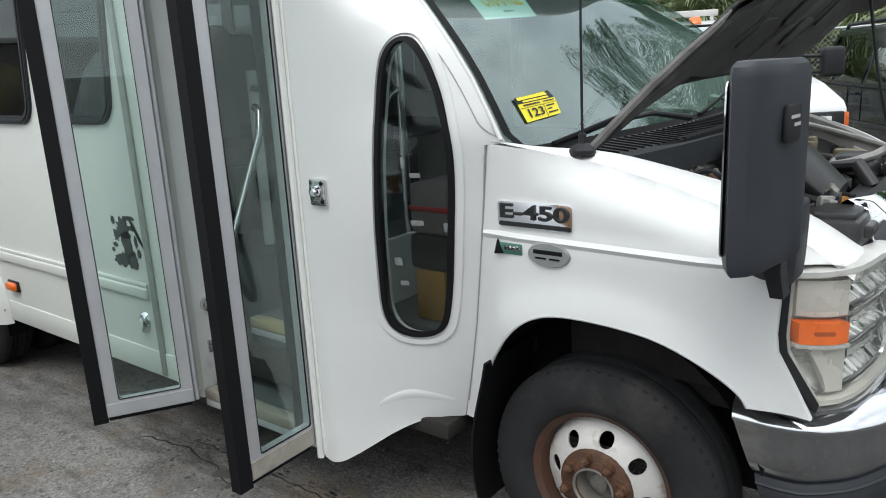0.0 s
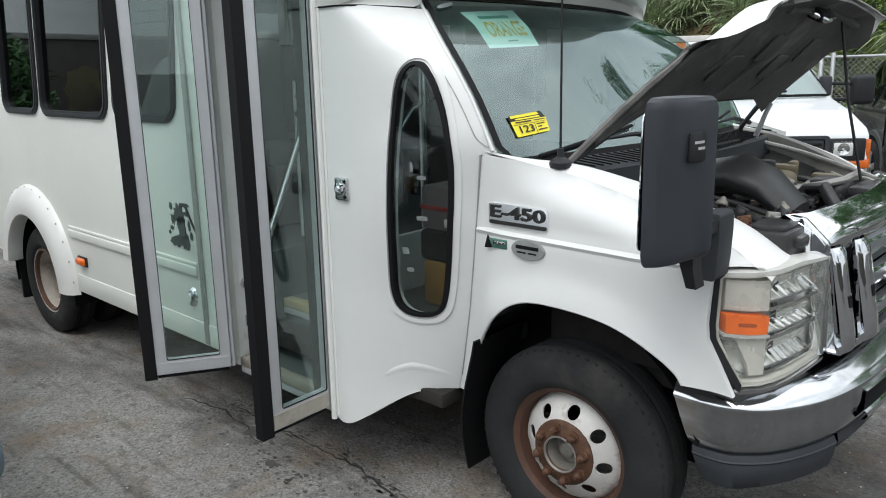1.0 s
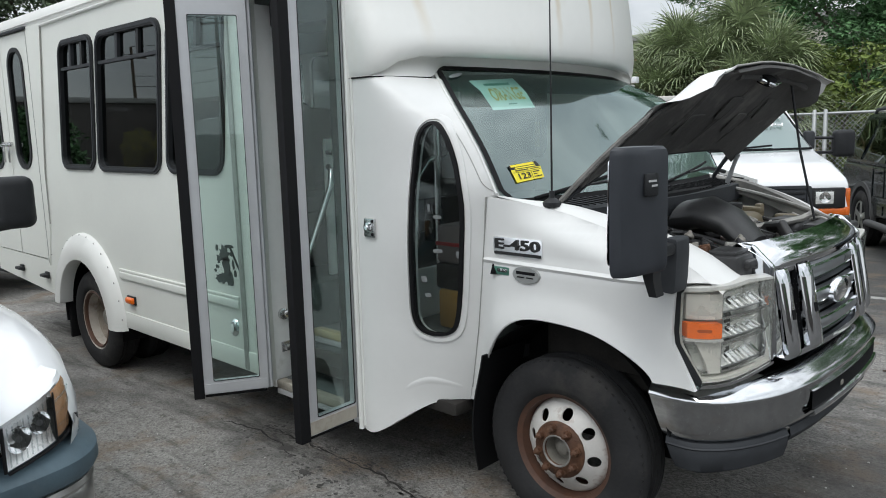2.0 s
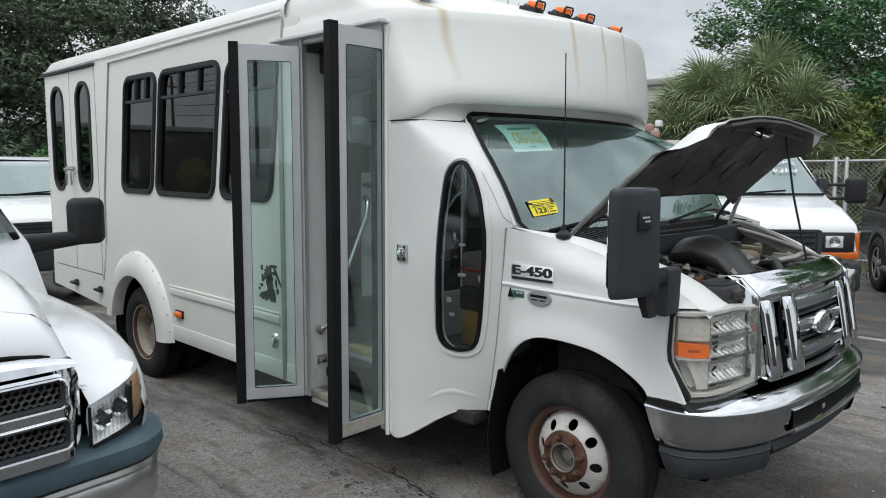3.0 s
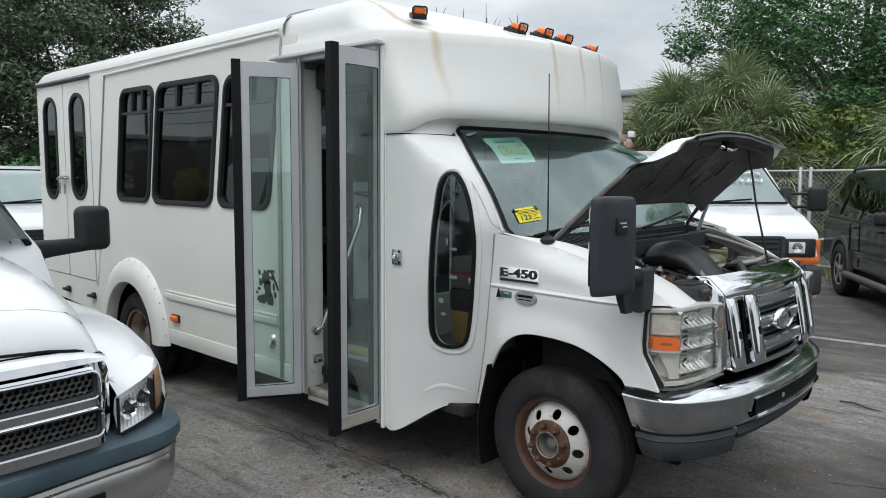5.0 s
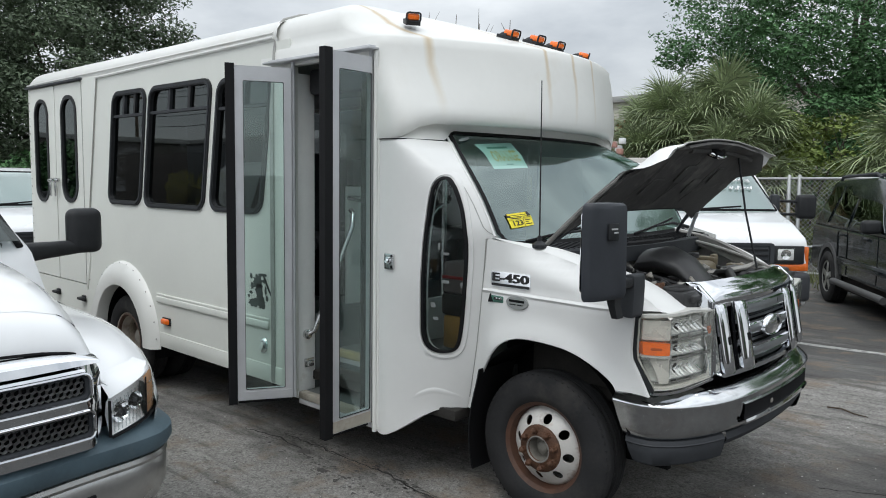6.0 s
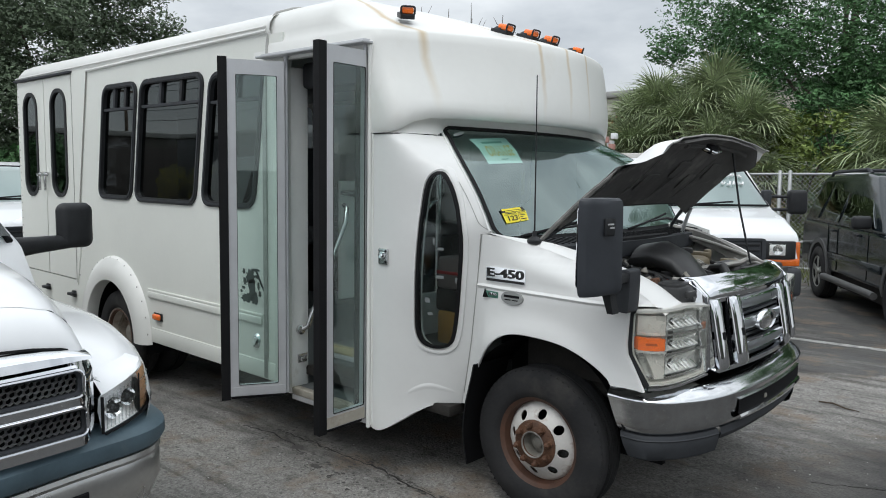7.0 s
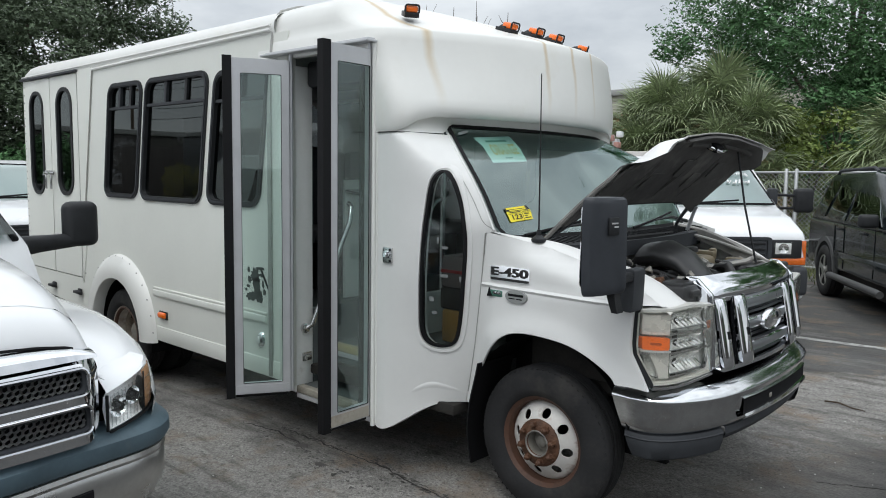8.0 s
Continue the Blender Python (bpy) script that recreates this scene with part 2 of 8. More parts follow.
def plate(outline, holes=(), fmap=None, thick=(0, 0.03, 0), step=0.0, bm=None):
    """A sheet with thickness cut from an outline with holes, laid in space by fmap(u, v)."""
    from mathutils.geometry import delaunay_2d_cdt
    fmap = fmap or (lambda u, v: (u, 0, v))
    loops = [dense(list(lp), step) if step else list(lp) for lp in (outline, *holes)]
    pts, edges = [], []
    for lp in loops:
        k = len(pts)
        pts += [Vector(p) for p in lp]
        edges += [(k + i, k + (i + 1) % len(lp)) for i in range(len(lp))]
    if step:
        us, vs = [p[0] for p in loops[0]], [p[1] for p in loops[0]]
        u = min(us) + step / 2
        while u < max(us):
            v = min(vs) + step / 2
            while v < max(vs):
                if inside((u, v), loops[0]) and not any(inside((u, v), h) for h in loops[1:]):
                    pts.append(Vector((u + 1e-4 * math.sin(37 * v), v)))
                v += step
            u += step
    ov, _, of, *_ = delaunay_2d_cdt(pts, edges, [], 0, 1e-6)
    own = bmesh.new()
    th = Vector(thick)
    front = [own.verts.new(fmap(*p)) for p in ov]
    back = [own.verts.new(Vector(fmap(*p)) + th) for p in ov] if th.length else None
    for f in of:
        c = (sum(ov[i][0] for i in f) / 3, sum(ov[i][1] for i in f) / 3)
        if inside(c, loops[0]) and not any(inside(c, h) for h in loops[1:]):
            own.faces.new([front[i] for i in f])
            if back:
                own.faces.new([back[i] for i in reversed(f)])
    if back:
        twin = dict(zip(front, back))
        for e in [e for e in own.edges if len(e.link_faces) == 1 and e.verts[0] in twin and e.verts[1] in twin]:
            a, b = e.verts
            own.faces.new((a, b, twin[b], twin[a]))
    bmesh.ops.delete(own, geom=[v for v in own.verts if not v.link_faces], context="VERTS")
    bmesh.ops.recalc_face_normals(own, faces=own.faces[:])
    return merge(bm, own)


def prism(poly, y0, y1, r=0.0, seg=2, plane="xz", bm=None):
    """A solid of one outline between two depths, with rounded edges."""
    own = bmesh.new()
    put = {"xz": lambda p, d: (p[0], d, p[1]), "xy": lambda p, d: (p[0], p[1], d), "yz": lambda p, d: (d, p[0], p[1])}[plane]
    a = [own.verts.new(put(p, y0)) for p in poly]
    b = [own.verts.new(put(p, y1)) for p in poly]
    own.faces.new(a)
    own.faces.new(b[::-1])
    for i in range(len(poly)):
        j = (i + 1) % len(poly)
        own.faces.new((a[i], b[i], b[j], a[j]))
    bmesh.ops.recalc_face_normals(own, faces=own.faces[:])
    if r:
        bmesh.ops.bevel(own, geom=own.edges[:], offset=r, segments=seg, profile=0.5, affect="EDGES", clamp_overlap=True)
    return merge(bm, own)


def lettering(name, body, size, m, mat, parent, depth=0.001, label=""):
    cu = bpy.data.curves.new("tmp_text", "FONT")
    cu.offset = size * 0.02
    cu.body, cu.size, cu.extrude, cu.align_x, cu.align_y = body, size, depth, "CENTER", "CENTER"
    tmp = bpy.data.objects.new("tmp_text", cu)
    me = bpy.data.meshes.new_from_object(tmp)
    bpy.data.objects.remove(tmp)
    bm = bmesh.new()
    bm.from_mesh(me)
    bpy.data.meshes.remove(me)
    bm.transform(m)
    return part(name, bm, mat, parent, label, smooth=0)


def lerp(a, b, t):
    return a + (b - a) * t


def chaikin(pts, times=2):
    """Rounds an open line, keeping its ends."""
    for _ in range(times):
        out = [pts[0]]
        for a, b in zip(pts, pts[1:]):
            out += [tuple(lerp(p, q, 0.25) for p, q in zip(a, b)), tuple(lerp(p, q, 0.75) for p, q in zip(a, b))]
        pts = out + [pts[-1]]
    return pts


def smooth01(t):
    t = max(0.0, min(1.0, t))
    return t * t * (3 - 2 * t)


def interp(table, x):
    if x <= table[0][0]:
        return table[0][1]
    for (x0, y0), (x1, y1) in zip(table, table[1:]):
        if x <= x1:
            return lerp(y0, y1, (x - x0) / (x1 - x0))
    return table[-1][1]


X_TO_YZ = Matrix(((1, 0, 0, 0), (0, 0, -1, 0), (0, 1, 0, 0), (0, 0, 0, 1)))  # local xy laid on the wall that faces -y

# ---------------------------------------------------------------- ground
GROUND = material("worn_asphalt", (0.255, 0.245, 0.228), 0.90, vary=0.36, scale=1.1, bump=1.0, bump_scale=60,
                  stain=(0.090, 0.084, 0.076), stain_scale=0.55, stain_cut=0.50, stain_amount=0.75)


def asphalt_details(m):
    """Fine aggregate, and the darker newer asphalt of the far lane."""
    nodes, links = m.node_tree.nodes, m.node_tree.links
    b = nodes["Principled BSDF"]
    old = b.inputs["Base Color"].links[0].from_socket
    co = nodes.new("ShaderNodeTexCoord")
    vo = nodes.new("ShaderNodeTexVoronoi")
    vo.inputs["Scale"].default_value = 95
    links.new(co.outputs["Object"], vo.inputs["Vector"])
    rg = nodes.new("ShaderNodeMapRange")
    rg.inputs["To Min"].default_value, rg.inputs["To Max"].default_value = 0.62, 1.40
    links.new(vo.outputs["Color"], rg.inputs["Value"])
    mul = nodes.new("ShaderNodeMixRGB")
    mul.blend_type, mul.inputs[0].default_value = "MULTIPLY", 1.0
    links.new(old, mul.inputs[1])
    links.new(rg.outputs[0], mul.inputs[2])
    sep = nodes.new("ShaderNodeSeparateXYZ")
    links.new(co.outputs["Object"], sep.inputs[0])
    nz = nodes.new("ShaderNodeTexNoise")
    nz.inputs["Scale"].default_value, nz.inputs["Detail"].default_value = 2.2, 6
    links.new(co.outputs["Object"], nz.inputs["Vector"])
    ad = nodes.new("ShaderNodeMath")
    ad.operation = "MULTIPLY_ADD"
    ad.inputs[1].default_value = -0.42
    links.new(sep.outputs["X"], ad.inputs[0])
    links.new(sep.outputs["Y"], ad.inputs[2])
    ad2 = nodes.new("ShaderNodeMath")
    ad2.operation = "MULTIPLY_ADD"
    ad2.inputs[1].default_value = 0.7
    links.new(nz.outputs["Fac"], ad2.inputs[0])
    links.new(ad.outputs[0], ad2.inputs[2])
    st = nodes.new("ShaderNodeMapRange")
    st.inputs["From Min"].default_value, st.inputs["From Max"].default_value = 4.42, 4.50
    st.inputs["To Max"].default_value = 0.8
    links.new(ad2.outputs[0], st.inputs["Value"])
    mx = nodes.new("ShaderNodeMixRGB")
    links.new(st.outputs[0], mx.inputs[0])
    links.new(mul.outputs[0], mx.inputs[1])
    mx.inputs[2].default_value = (0.062, 0.062, 0.062, 1)
    last = mx.outputs[0]
    # small dark spots, brown dirt and drag marks along the lane
    for scale, stretch, cut, amount, tint in ((1.5, 0.45, 0.50, 0.75, (0.105, 0.100, 0.093)), (0.9, 0.30, 0.53, 0.55, (0.33, 0.32, 0.30)), (9.0, 1.0, 0.56, 0.70, (0.075, 0.07, 0.064)), (2.0, 1.0, 0.52, 0.75, (0.205, 0.155, 0.112)), (3.2, 0.16, 0.53, 0.85, (0.05, 0.047, 0.043)), (9.0, 0.10, 0.58, 0.6, (0.05, 0.048, 0.045)), (34.0, 1.0, 0.55, 0.75, (0.055, 0.053, 0.05)), (62.0, 1.0, 0.58, 0.80, (0.045, 0.044, 0.042)), (48.0, 1.0, 0.65, 0.60, (0.40, 0.39, 0.365))):
        mp = nodes.new("ShaderNodeMapping")
        mp.inputs["Scale"].default_value = (stretch, 1.0, 1.0)
        mp.inputs["Rotation"].default_value = (0, 0, radians(-14) if stretch < 1 else 0)
        links.new(co.outputs["Object"], mp.inputs["Vector"])
        n = nodes.new("ShaderNodeTexNoise")
        n.inputs["Scale"].default_value, n.inputs["Detail"].default_value, n.inputs["Roughness"].default_value = scale, 7, 0.65
        links.new(mp.outputs["Vector"], n.inputs["Vector"])
        r = nodes.new("ShaderNodeMapRange")
        r.inputs["From Min"].default_value, r.inputs["From Max"].default_value = cut, cut + 0.12
        r.inputs["To Max"].default_value = amount
        links.new(n.outputs["Fac"], r.inputs["Value"])
        m2 = nodes.new("ShaderNodeMixRGB")
        links.new(r.outputs[0], m2.inputs[0])
        links.new(last, m2.inputs[1])
        m2.inputs[2].default_value = (*tint, 1)
        last = m2.outputs[0]
    # the oily, wet standing in front of the bus, its contact shadow painted in
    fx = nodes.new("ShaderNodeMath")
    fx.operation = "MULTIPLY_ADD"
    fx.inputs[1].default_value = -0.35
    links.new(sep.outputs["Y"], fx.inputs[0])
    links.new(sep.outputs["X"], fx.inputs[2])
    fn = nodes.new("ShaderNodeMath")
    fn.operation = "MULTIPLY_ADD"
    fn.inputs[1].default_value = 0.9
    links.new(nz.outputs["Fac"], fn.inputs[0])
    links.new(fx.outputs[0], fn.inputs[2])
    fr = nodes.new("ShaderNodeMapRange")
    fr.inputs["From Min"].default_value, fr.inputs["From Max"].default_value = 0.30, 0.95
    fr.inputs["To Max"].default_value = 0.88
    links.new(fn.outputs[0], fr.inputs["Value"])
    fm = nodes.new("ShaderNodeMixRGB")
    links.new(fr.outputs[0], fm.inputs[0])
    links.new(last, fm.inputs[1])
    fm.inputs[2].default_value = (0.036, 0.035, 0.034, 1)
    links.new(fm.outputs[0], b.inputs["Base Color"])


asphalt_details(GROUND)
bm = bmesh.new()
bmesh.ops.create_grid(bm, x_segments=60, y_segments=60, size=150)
tagged(part("ground", bm, GROUND, None), "worn grey asphalt yard with dark oil stains and painted-in shadow", "ground", kind="structure")

# ---------------------------------------------------------------- shuttle bus
CY = 1.2                      # middle of the bus across
bus = thing("shuttle_bus", TILT, "white cutaway shuttle bus with open folding doors and raised hood", "bus")


def arch_cut(cx, cz, r, a0, a1, n=14):
    return [(cx + r * math.cos(radians(lerp(a0, a1, k / n))), cz + r * math.sin(radians(lerp(a0, a1, k / n)))) for k in range(n + 1)]


WINDOWS = [(-4.158, 1.447, -3.600, 2.330), (-3.530, 1.442, -2.662, 2.330), (-2.570, 1.447, -1.962, 2.312)]
SLANT = 0.15                  # the coach windows lean forward
LIFT = (-5.915, 0.70, -4.72, 2.49)


def lean(poly):
    return [(x + SLANT * (z - 1.89), z) for x, z in poly]


def side_outline():
    return ([(-1.72, 0.365), (-1.72, 2.50), (-5.97, 2.52), (-5.97, 0.50), (-4.56, 0.42)]
            + arch_cut(-4.0, 0.36, 0.52, 173, 10, 16) + [(-3.44, 0.365)])


part("side_wall", plate(side_outline(), [lean(rr(*w, 0.09)) for w in WINDOWS] + [rr(*LIFT, 0.02, 2)], None, (0, 0.045, 0)), WHITE, bus)
far_holes = [rr(-5.2, 1.435, -4.4, 2.37, 0.09), rr(-4.3, 1.435, -3.45, 2.37, 0.09), rr(-3.35, 1.435, -2.5, 2.37, 0.09), rr(-2.4, 1.435, -1.55, 2.37, 0.09)]
part("far_side_wall", plate([(-0.95, 0.365), (-0.95, 2.50), (-5.97, 2.52), (-5.97, 0.45), (-4.56, 0.42)] + arch_cut(-4.0, 0.36, 0.52, 173, 10, 16) + [(-3.44, 0.365)],
                            far_holes, lambda u, v: (u, 2.4, v), (0, -0.045, 0)), WHITE, bus)
part("rear_wall", plate([(0.045, 0.5), (2.355, 0.5), (2.355, 2.55), (0.045, 2.55)], [rr(0.75, 1.5, 1.65, 2.3, 0.08)], lambda u, v: (-5.96, u, v), (0.04, 0, 0)), WHITE, bus)
for h in far_holes:
    part("far_window_pane", plate(h, (), lambda u, v: (u, 2.38, v), (0, 0.005, 0)), WINDOW_GLASS, bus).visible_shadow = False


def coach_window(x0, z0, x1, z1, sliders):
    """A framed coach window leaning forward, with a fixed lower pane and small sliders above."""
    on = lambda d: (lambda u, v: (u, d, v))
    w = part("side_window", plate(lean(rr(x0 - 0.012, z0 - 0.012, x1 + 0.012, z1 + 0.012, 0.10)), [lean(rr(x0 + 0.024, z0 + 0.024, x1 - 0.024, z1 - 0.024, 0.07))],
                                  on(-0.014), (0, 0.05, 0)), BLACK_PLASTIC, bus, "dark tinted coach window in a black frame")
    part("frame_bead", plate(lean(rr(x0 + 0.002, z0 + 0.002, x1 - 0.002, z1 - 0.002, 0.09)), [lean(rr(x0 + 0.014, z0 + 0.014, x1 - 0.014, z1 - 0.014, 0.08))], on(-0.019), (0, 0.006, 0)), FADED_PLASTIC, w)
    zd = z1 - 0.185
    part("window_bar", plate(lean(rr(x0 + 0.022, zd - 0.010, x1 - 0.022, zd + 0.010, 0.004, 2)), (), on(-0.006), (0, 0.03, 0)), FADED_PLASTIC, w)
    for k in range(1, sliders):
        xk = lerp(x0, x1, k / sliders)
        part("slider_stile", plate(lean(rr(xk - 0.016, zd, xk + 0.016, z1 - 0.024, 0.003, 2)), (), on(-0.003), (0, 0.03, 0)), FADED_PLASTIC if k == 1 else BLACK_PLASTIC, w)
    part("lower_pane", plate(lean(rr(x0 + 0.02, z0 + 0.02, x1 - 0.02, zd, 0.06)), (), on(0.012), (0, 0.005, 0)), WINDOW_GLASS, w).visible_shadow = False
    for k in range(sliders):
        xa, xb = lerp(x0 + 0.02, x1 - 0.02, k / sliders), lerp(x0 + 0.02, x1 - 0.02, (k + 1) / sliders)
        part("upper_pane", plate(lean(rr(xa, zd, xb, z1 - 0.02, 0.03, 3)), (), on(0.014 + 0.004 * (k % 2)), (0, 0.005, 0)), WINDOW_GLASS, w).visible_shadow = False


for w, s in zip(WINDOWS, (3, 3, 2)):
    coach_window(*w, s)

# lift doors at the back of the side
for xa, xb, sw in ((-5.905, -5.325, (-5.800, 1.42, -5.485, 2.367)), (-5.31, -4.73, (-5.165, 1.43, -4.840, 2.367))):
    d = part("lift_door", plate(rr(xa, 0.71, xb, 2.48, 0.015, 2), [rr(*sw, 0.15, 8)], lambda u, v: (u, -0.004, v), (0, 0.035, 0)), WHITE, bus)
    part("door_window_frame", plate(rr(sw[0] - 0.01, sw[1] - 0.01, sw[2] + 0.01, sw[3] + 0.01, 0.16, 8), [rr(sw[0] + 0.022, sw[1] + 0.022, sw[2] - 0.022, sw[3] - 0.022, 0.128, 8)],
                                    lambda u, v: (u, -0.014, v), (0, 0.03, 0)), BLACK_PLASTIC, d)
    part("door_pane", plate(rr(sw[0] + 0.018, sw[1] + 0.018, sw[2] - 0.018, sw[3] - 0.018, 0.13, 8), (), lambda u, v: (u, 0.004, v), (0, 0.005, 0)), WINDOW_GLASS, d).visible_shadow = False
    xm = xb - 0.05 if xb < -5 else xa + 0.05
    bm = rbox((xm - 0.06, -0.05, 1.60), (xm + 0.06, -0.03, 1.63), 0.008)
    rbox((xm - 0.012, -0.045, 1.615), (xm + 0.012, -0.004, 1.64), 0.004, bm=bm)
    rbox((xm - 0.012, -0.048, 1.47), (xm + 0.012, -0.032, 1.615), 0.006, bm=bm)
    part("door_handle", bm, STAINLESS, d, "stainless swing handle")
bm = bmesh.new()
for k in range(24):
    z = 0.75 + k * 0.073
    lathe([(0.0, 0.006), (0.005, 0.005), (0.008, 0.0)], 6, Matrix.Translation((-4.665, 0, z)) @ X_TO_YZ, bm)
    lathe([(0.0, 0.006), (0.005, 0.005), (0.008, 0.0)], 6, Matrix.Translation((-5.945, 0, z)) @ X_TO_YZ, bm)
tagged(part("rivets", bm, SEAL, bus), kind="stuff")
part("drip_rail", rbox((-5.97, -0.035, 2.485), (-4.68, 0.002, 2.505), 0.005), FADED_PLASTIC, bus)
part("corner_post", plate([(-4.70, 0.66), (-4.62, 0.95), (-4.60, 1.42), (-4.40, 2.50), (-4.70, 2.50)], (), lambda u, v: (u, -0.010, v), (0, 0.012, 0)), WHITE, bus)
part("post_seam", merge(tube([(-4.60, -0.010, 1.0), (-4.595, -0.010, 1.42), (-4.395, -0.010, 2.49)], 0.005, 6), tube([(-4.70, -0.010, 0.68), (-4.70, -0.010, 2.49)], 0.004, 6)), SEAL, bus)
for xs in (-5.35, -4.78):
    bm = rbox((xs - 0.05, -0.055, 0.56), (xs + 0.05, -0.006, 0.585), 0.008)
    rbox((xs - 0.03, -0.02, 0.545), (xs + 0.03, 0.0, 0.60), 0.005, bm=bm)
    part("latch_handle", bm, BLACK_PLASTIC, bus)
bm = rbox((-6.18, 0.03, 0.44), (-5.95, 2.37, 0.60), 0.04, 3)
part("rear_bumper", bm, FADED_PLASTIC, bus)

# roof of the coach
prof = [(0.0, 2.49), (-0.012, 2.52), (-0.008, 2.56), (0.02, 2.600), (0.09, 2.635), (0.25, 2.668), (0.6, 2.712), (CY, 2.735)]
prof += [(2 * CY - y, z) for y, z in prof[-2::-1]]
rings = []
for x, dz, dy in ((-5.99, -0.13, 0.10), (-5.97, -0.07, 0.04), (-5.92, -0.02, 0.01), (-5.8, 0, 0), (-4.4, 0.0, 0), (-3.0, 0.004, 0), (-1.84, 0.008, 0)):
    rings.append([(x, CY + (y - CY) * (1 - dy / 1.2), max(2.48, z + dz)) for y, z in prof])
part("roof", loft(rings, False), GELCOAT, bus)
bm = tube([(-4.40, -0.010, 2.482), (-3.0, -0.010, 2.505), (-1.875, -0.010, 2.522)], 0.011, 8)
tube([(-5.97, -0.008, 2.521), (-4.0, -0.014, 2.530), (-1.875, -0.014, 2.548)], 0.007, 8, bm)
part("roof_gutter", bm, GELCOAT, bus)
part("belt_moulding", merge(rbox((-3.43, -0.016, 0.705), (-1.95, 0.001, 0.755), 0.012, 3), rbox((-3.43, -0.011, 0.755), (-1.95, 0.001, 0.775), 0.005)), WHITE, bus)
part("skirt_fold", rbox((-3.40, -0.006, 0.362), (-1.73, 0.03, 0.475), 0.005), WHITE, bus)
part("sill_seam", rbox((-1.925, -0.012, 0.37), (-1.885, 0.001, 2.34), 0.006), SEAL, bus)
bm = rbox((-1.80, -0.02, 0.34), (-1.70, 0.05, 2.36), 0.012)
part("door_post", bm, WHITE, bus)

# rear wheel arch flare
flare = []
for a in range(0, 181, 10):
    c, s = math.cos(radians(a)), math.sin(radians(a))
    row = []
    for r, y in ((0.63, 0.004), (0.615, -0.03), (0.57, -0.062), (0.50, -0.072), (0.455, -0.066), (0.445, -0.05), (0.45, 0.03)):
        zz = 0.33 + r * max(s, 0.0) * (1.03 if r > 0.6 else 1.0)
        row.append((-3.99 + r * c * 0.94, y, max(zz, 0.335 if c > 0 else 0.40)))
    flare.append(row)
part("wheel_arch_flare", loft(flare, False), GELCOAT, bus, "moulded white arch flare")
bm = bmesh.new()
for a in range(8, 175, 12):
    c, s = math.cos(radians(a)), math.sin(radians(a))
    lathe([(0.0, 0.006), (0.006, 0.004), (0.008, 0.0)], 6, Matrix.Translation((-3.99 + 0.62 * c * 0.94, -0.026, 0.33 + 0.632 * s)) @ X_TO_YZ, bm)
tagged(part("flare_screws", bm, SEAL, bus), kind="stuff")
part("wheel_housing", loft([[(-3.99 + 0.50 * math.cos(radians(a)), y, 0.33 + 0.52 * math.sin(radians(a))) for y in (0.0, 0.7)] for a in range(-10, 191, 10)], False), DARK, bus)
part("mud_flap", prism([(-4.50, 0.10), (-4.47, 0.10), (-4.46, 0.42), (-4.49, 0.42)], 0.02, 0.5, 0.004), RUBBER, bus)

# side marker, compartment lamp, bare patch of paint
mk = part("side_marker", rbox((-3.335, -0.034, 0.548), (-3.235, -0.002, 0.592), 0.014, 3), AMBER, bus, "amber side marker lamp")
part("marker_base", rbox((-3.345, -0.012, 0.54), (-3.225, 0.0, 0.60), 0.005), BLACK_PLASTIC, mk)
bm = lathe([(0.0, 0.022), (0.022, 0.020), (0.034, 0.012), (0.040, 0.0)], 20, Matrix.Translation((-2.015, -0.001, 0.59)) @ X_TO_YZ @ Matrix.Rotation(radians(-14), 4, "Z") @ Matrix.Diagonal((1.0, 1.35, 1, 1)))
lamp = part("entry_lamp", bm, CHROME, bus, "small chrome entry lamp")
part("lamp_lens", lathe([(0.0, 0.027), (0.016, 0.025), (0.02, 0.02)], 14, Matrix.Translation((-2.015, -0.001, 0.59)) @ X_TO_YZ @ Matrix.Rotation(radians(-14), 4, "Z") @ Matrix.Diagonal((0.85, 1.45, 1, 1))), TRIM_LENS, lamp)

SCAR = material("bare_dark_primer", (0.055, 0.065, 0.060), 0.7, vary=0.3, scale=30)
rnd = random.Random(5)
bm = bmesh.new()


def blot(cx, cz, rx, rz, seed, y, bm):
    r = random.Random(seed)
    n = 26
    pts = []
    for k in range(n):
        a = 2 * math.pi * k / n
        f = 0.62 + 0.5 * r.random()
        pts.append((cx + rx * f * math.cos(a), cz + rz * f * math.sin(a)))
    plate(pts, (), lambda u, v: (u, y, v), (0, 0.003, 0), bm=bm)


for i, (cx, cz, rx, rz) in enumerate(((-2.075, 1.00, 0.055, 0.055), (-2.06, 0.93, 0.045, 0.07), (-2.12, 0.86, 0.075, 0.032), (-2.03, 0.865, 0.04, 0.045),
                                      (-2.14, 0.97, 0.018, 0.03), (-2.155, 0.925, 0.02, 0.012), (-2.0, 1.01, 0.022, 0.016), (-2.02, 1.05, 0.05, 0.012),
                                      (-2.15, 1.03, 0.016, 0.02), (-1.99, 0.95, 0.012, 0.03), (-2.18, 0.90, 0.012, 0.01), (-1.975, 0.90, 0.015, 0.02))):
    blot(cx, cz, rx, rz, 40 + i, -0.0035, bm)
for i in range(9):
    x, z = -2.03 + 0.008 * i, 1.055 - 0.012 * i
    plate([(x, z), (x + 0.035, z - 0.02), (x + 0.05, z - 0.05), (x + 0.03, z - 0.035)], (), lambda u, v: (u, -0.0035, v), (0, 0.003, 0), bm=bm)
part("paint_scar", bm, SCAR, bus, "patch of peeled paint on the side", smooth=0)


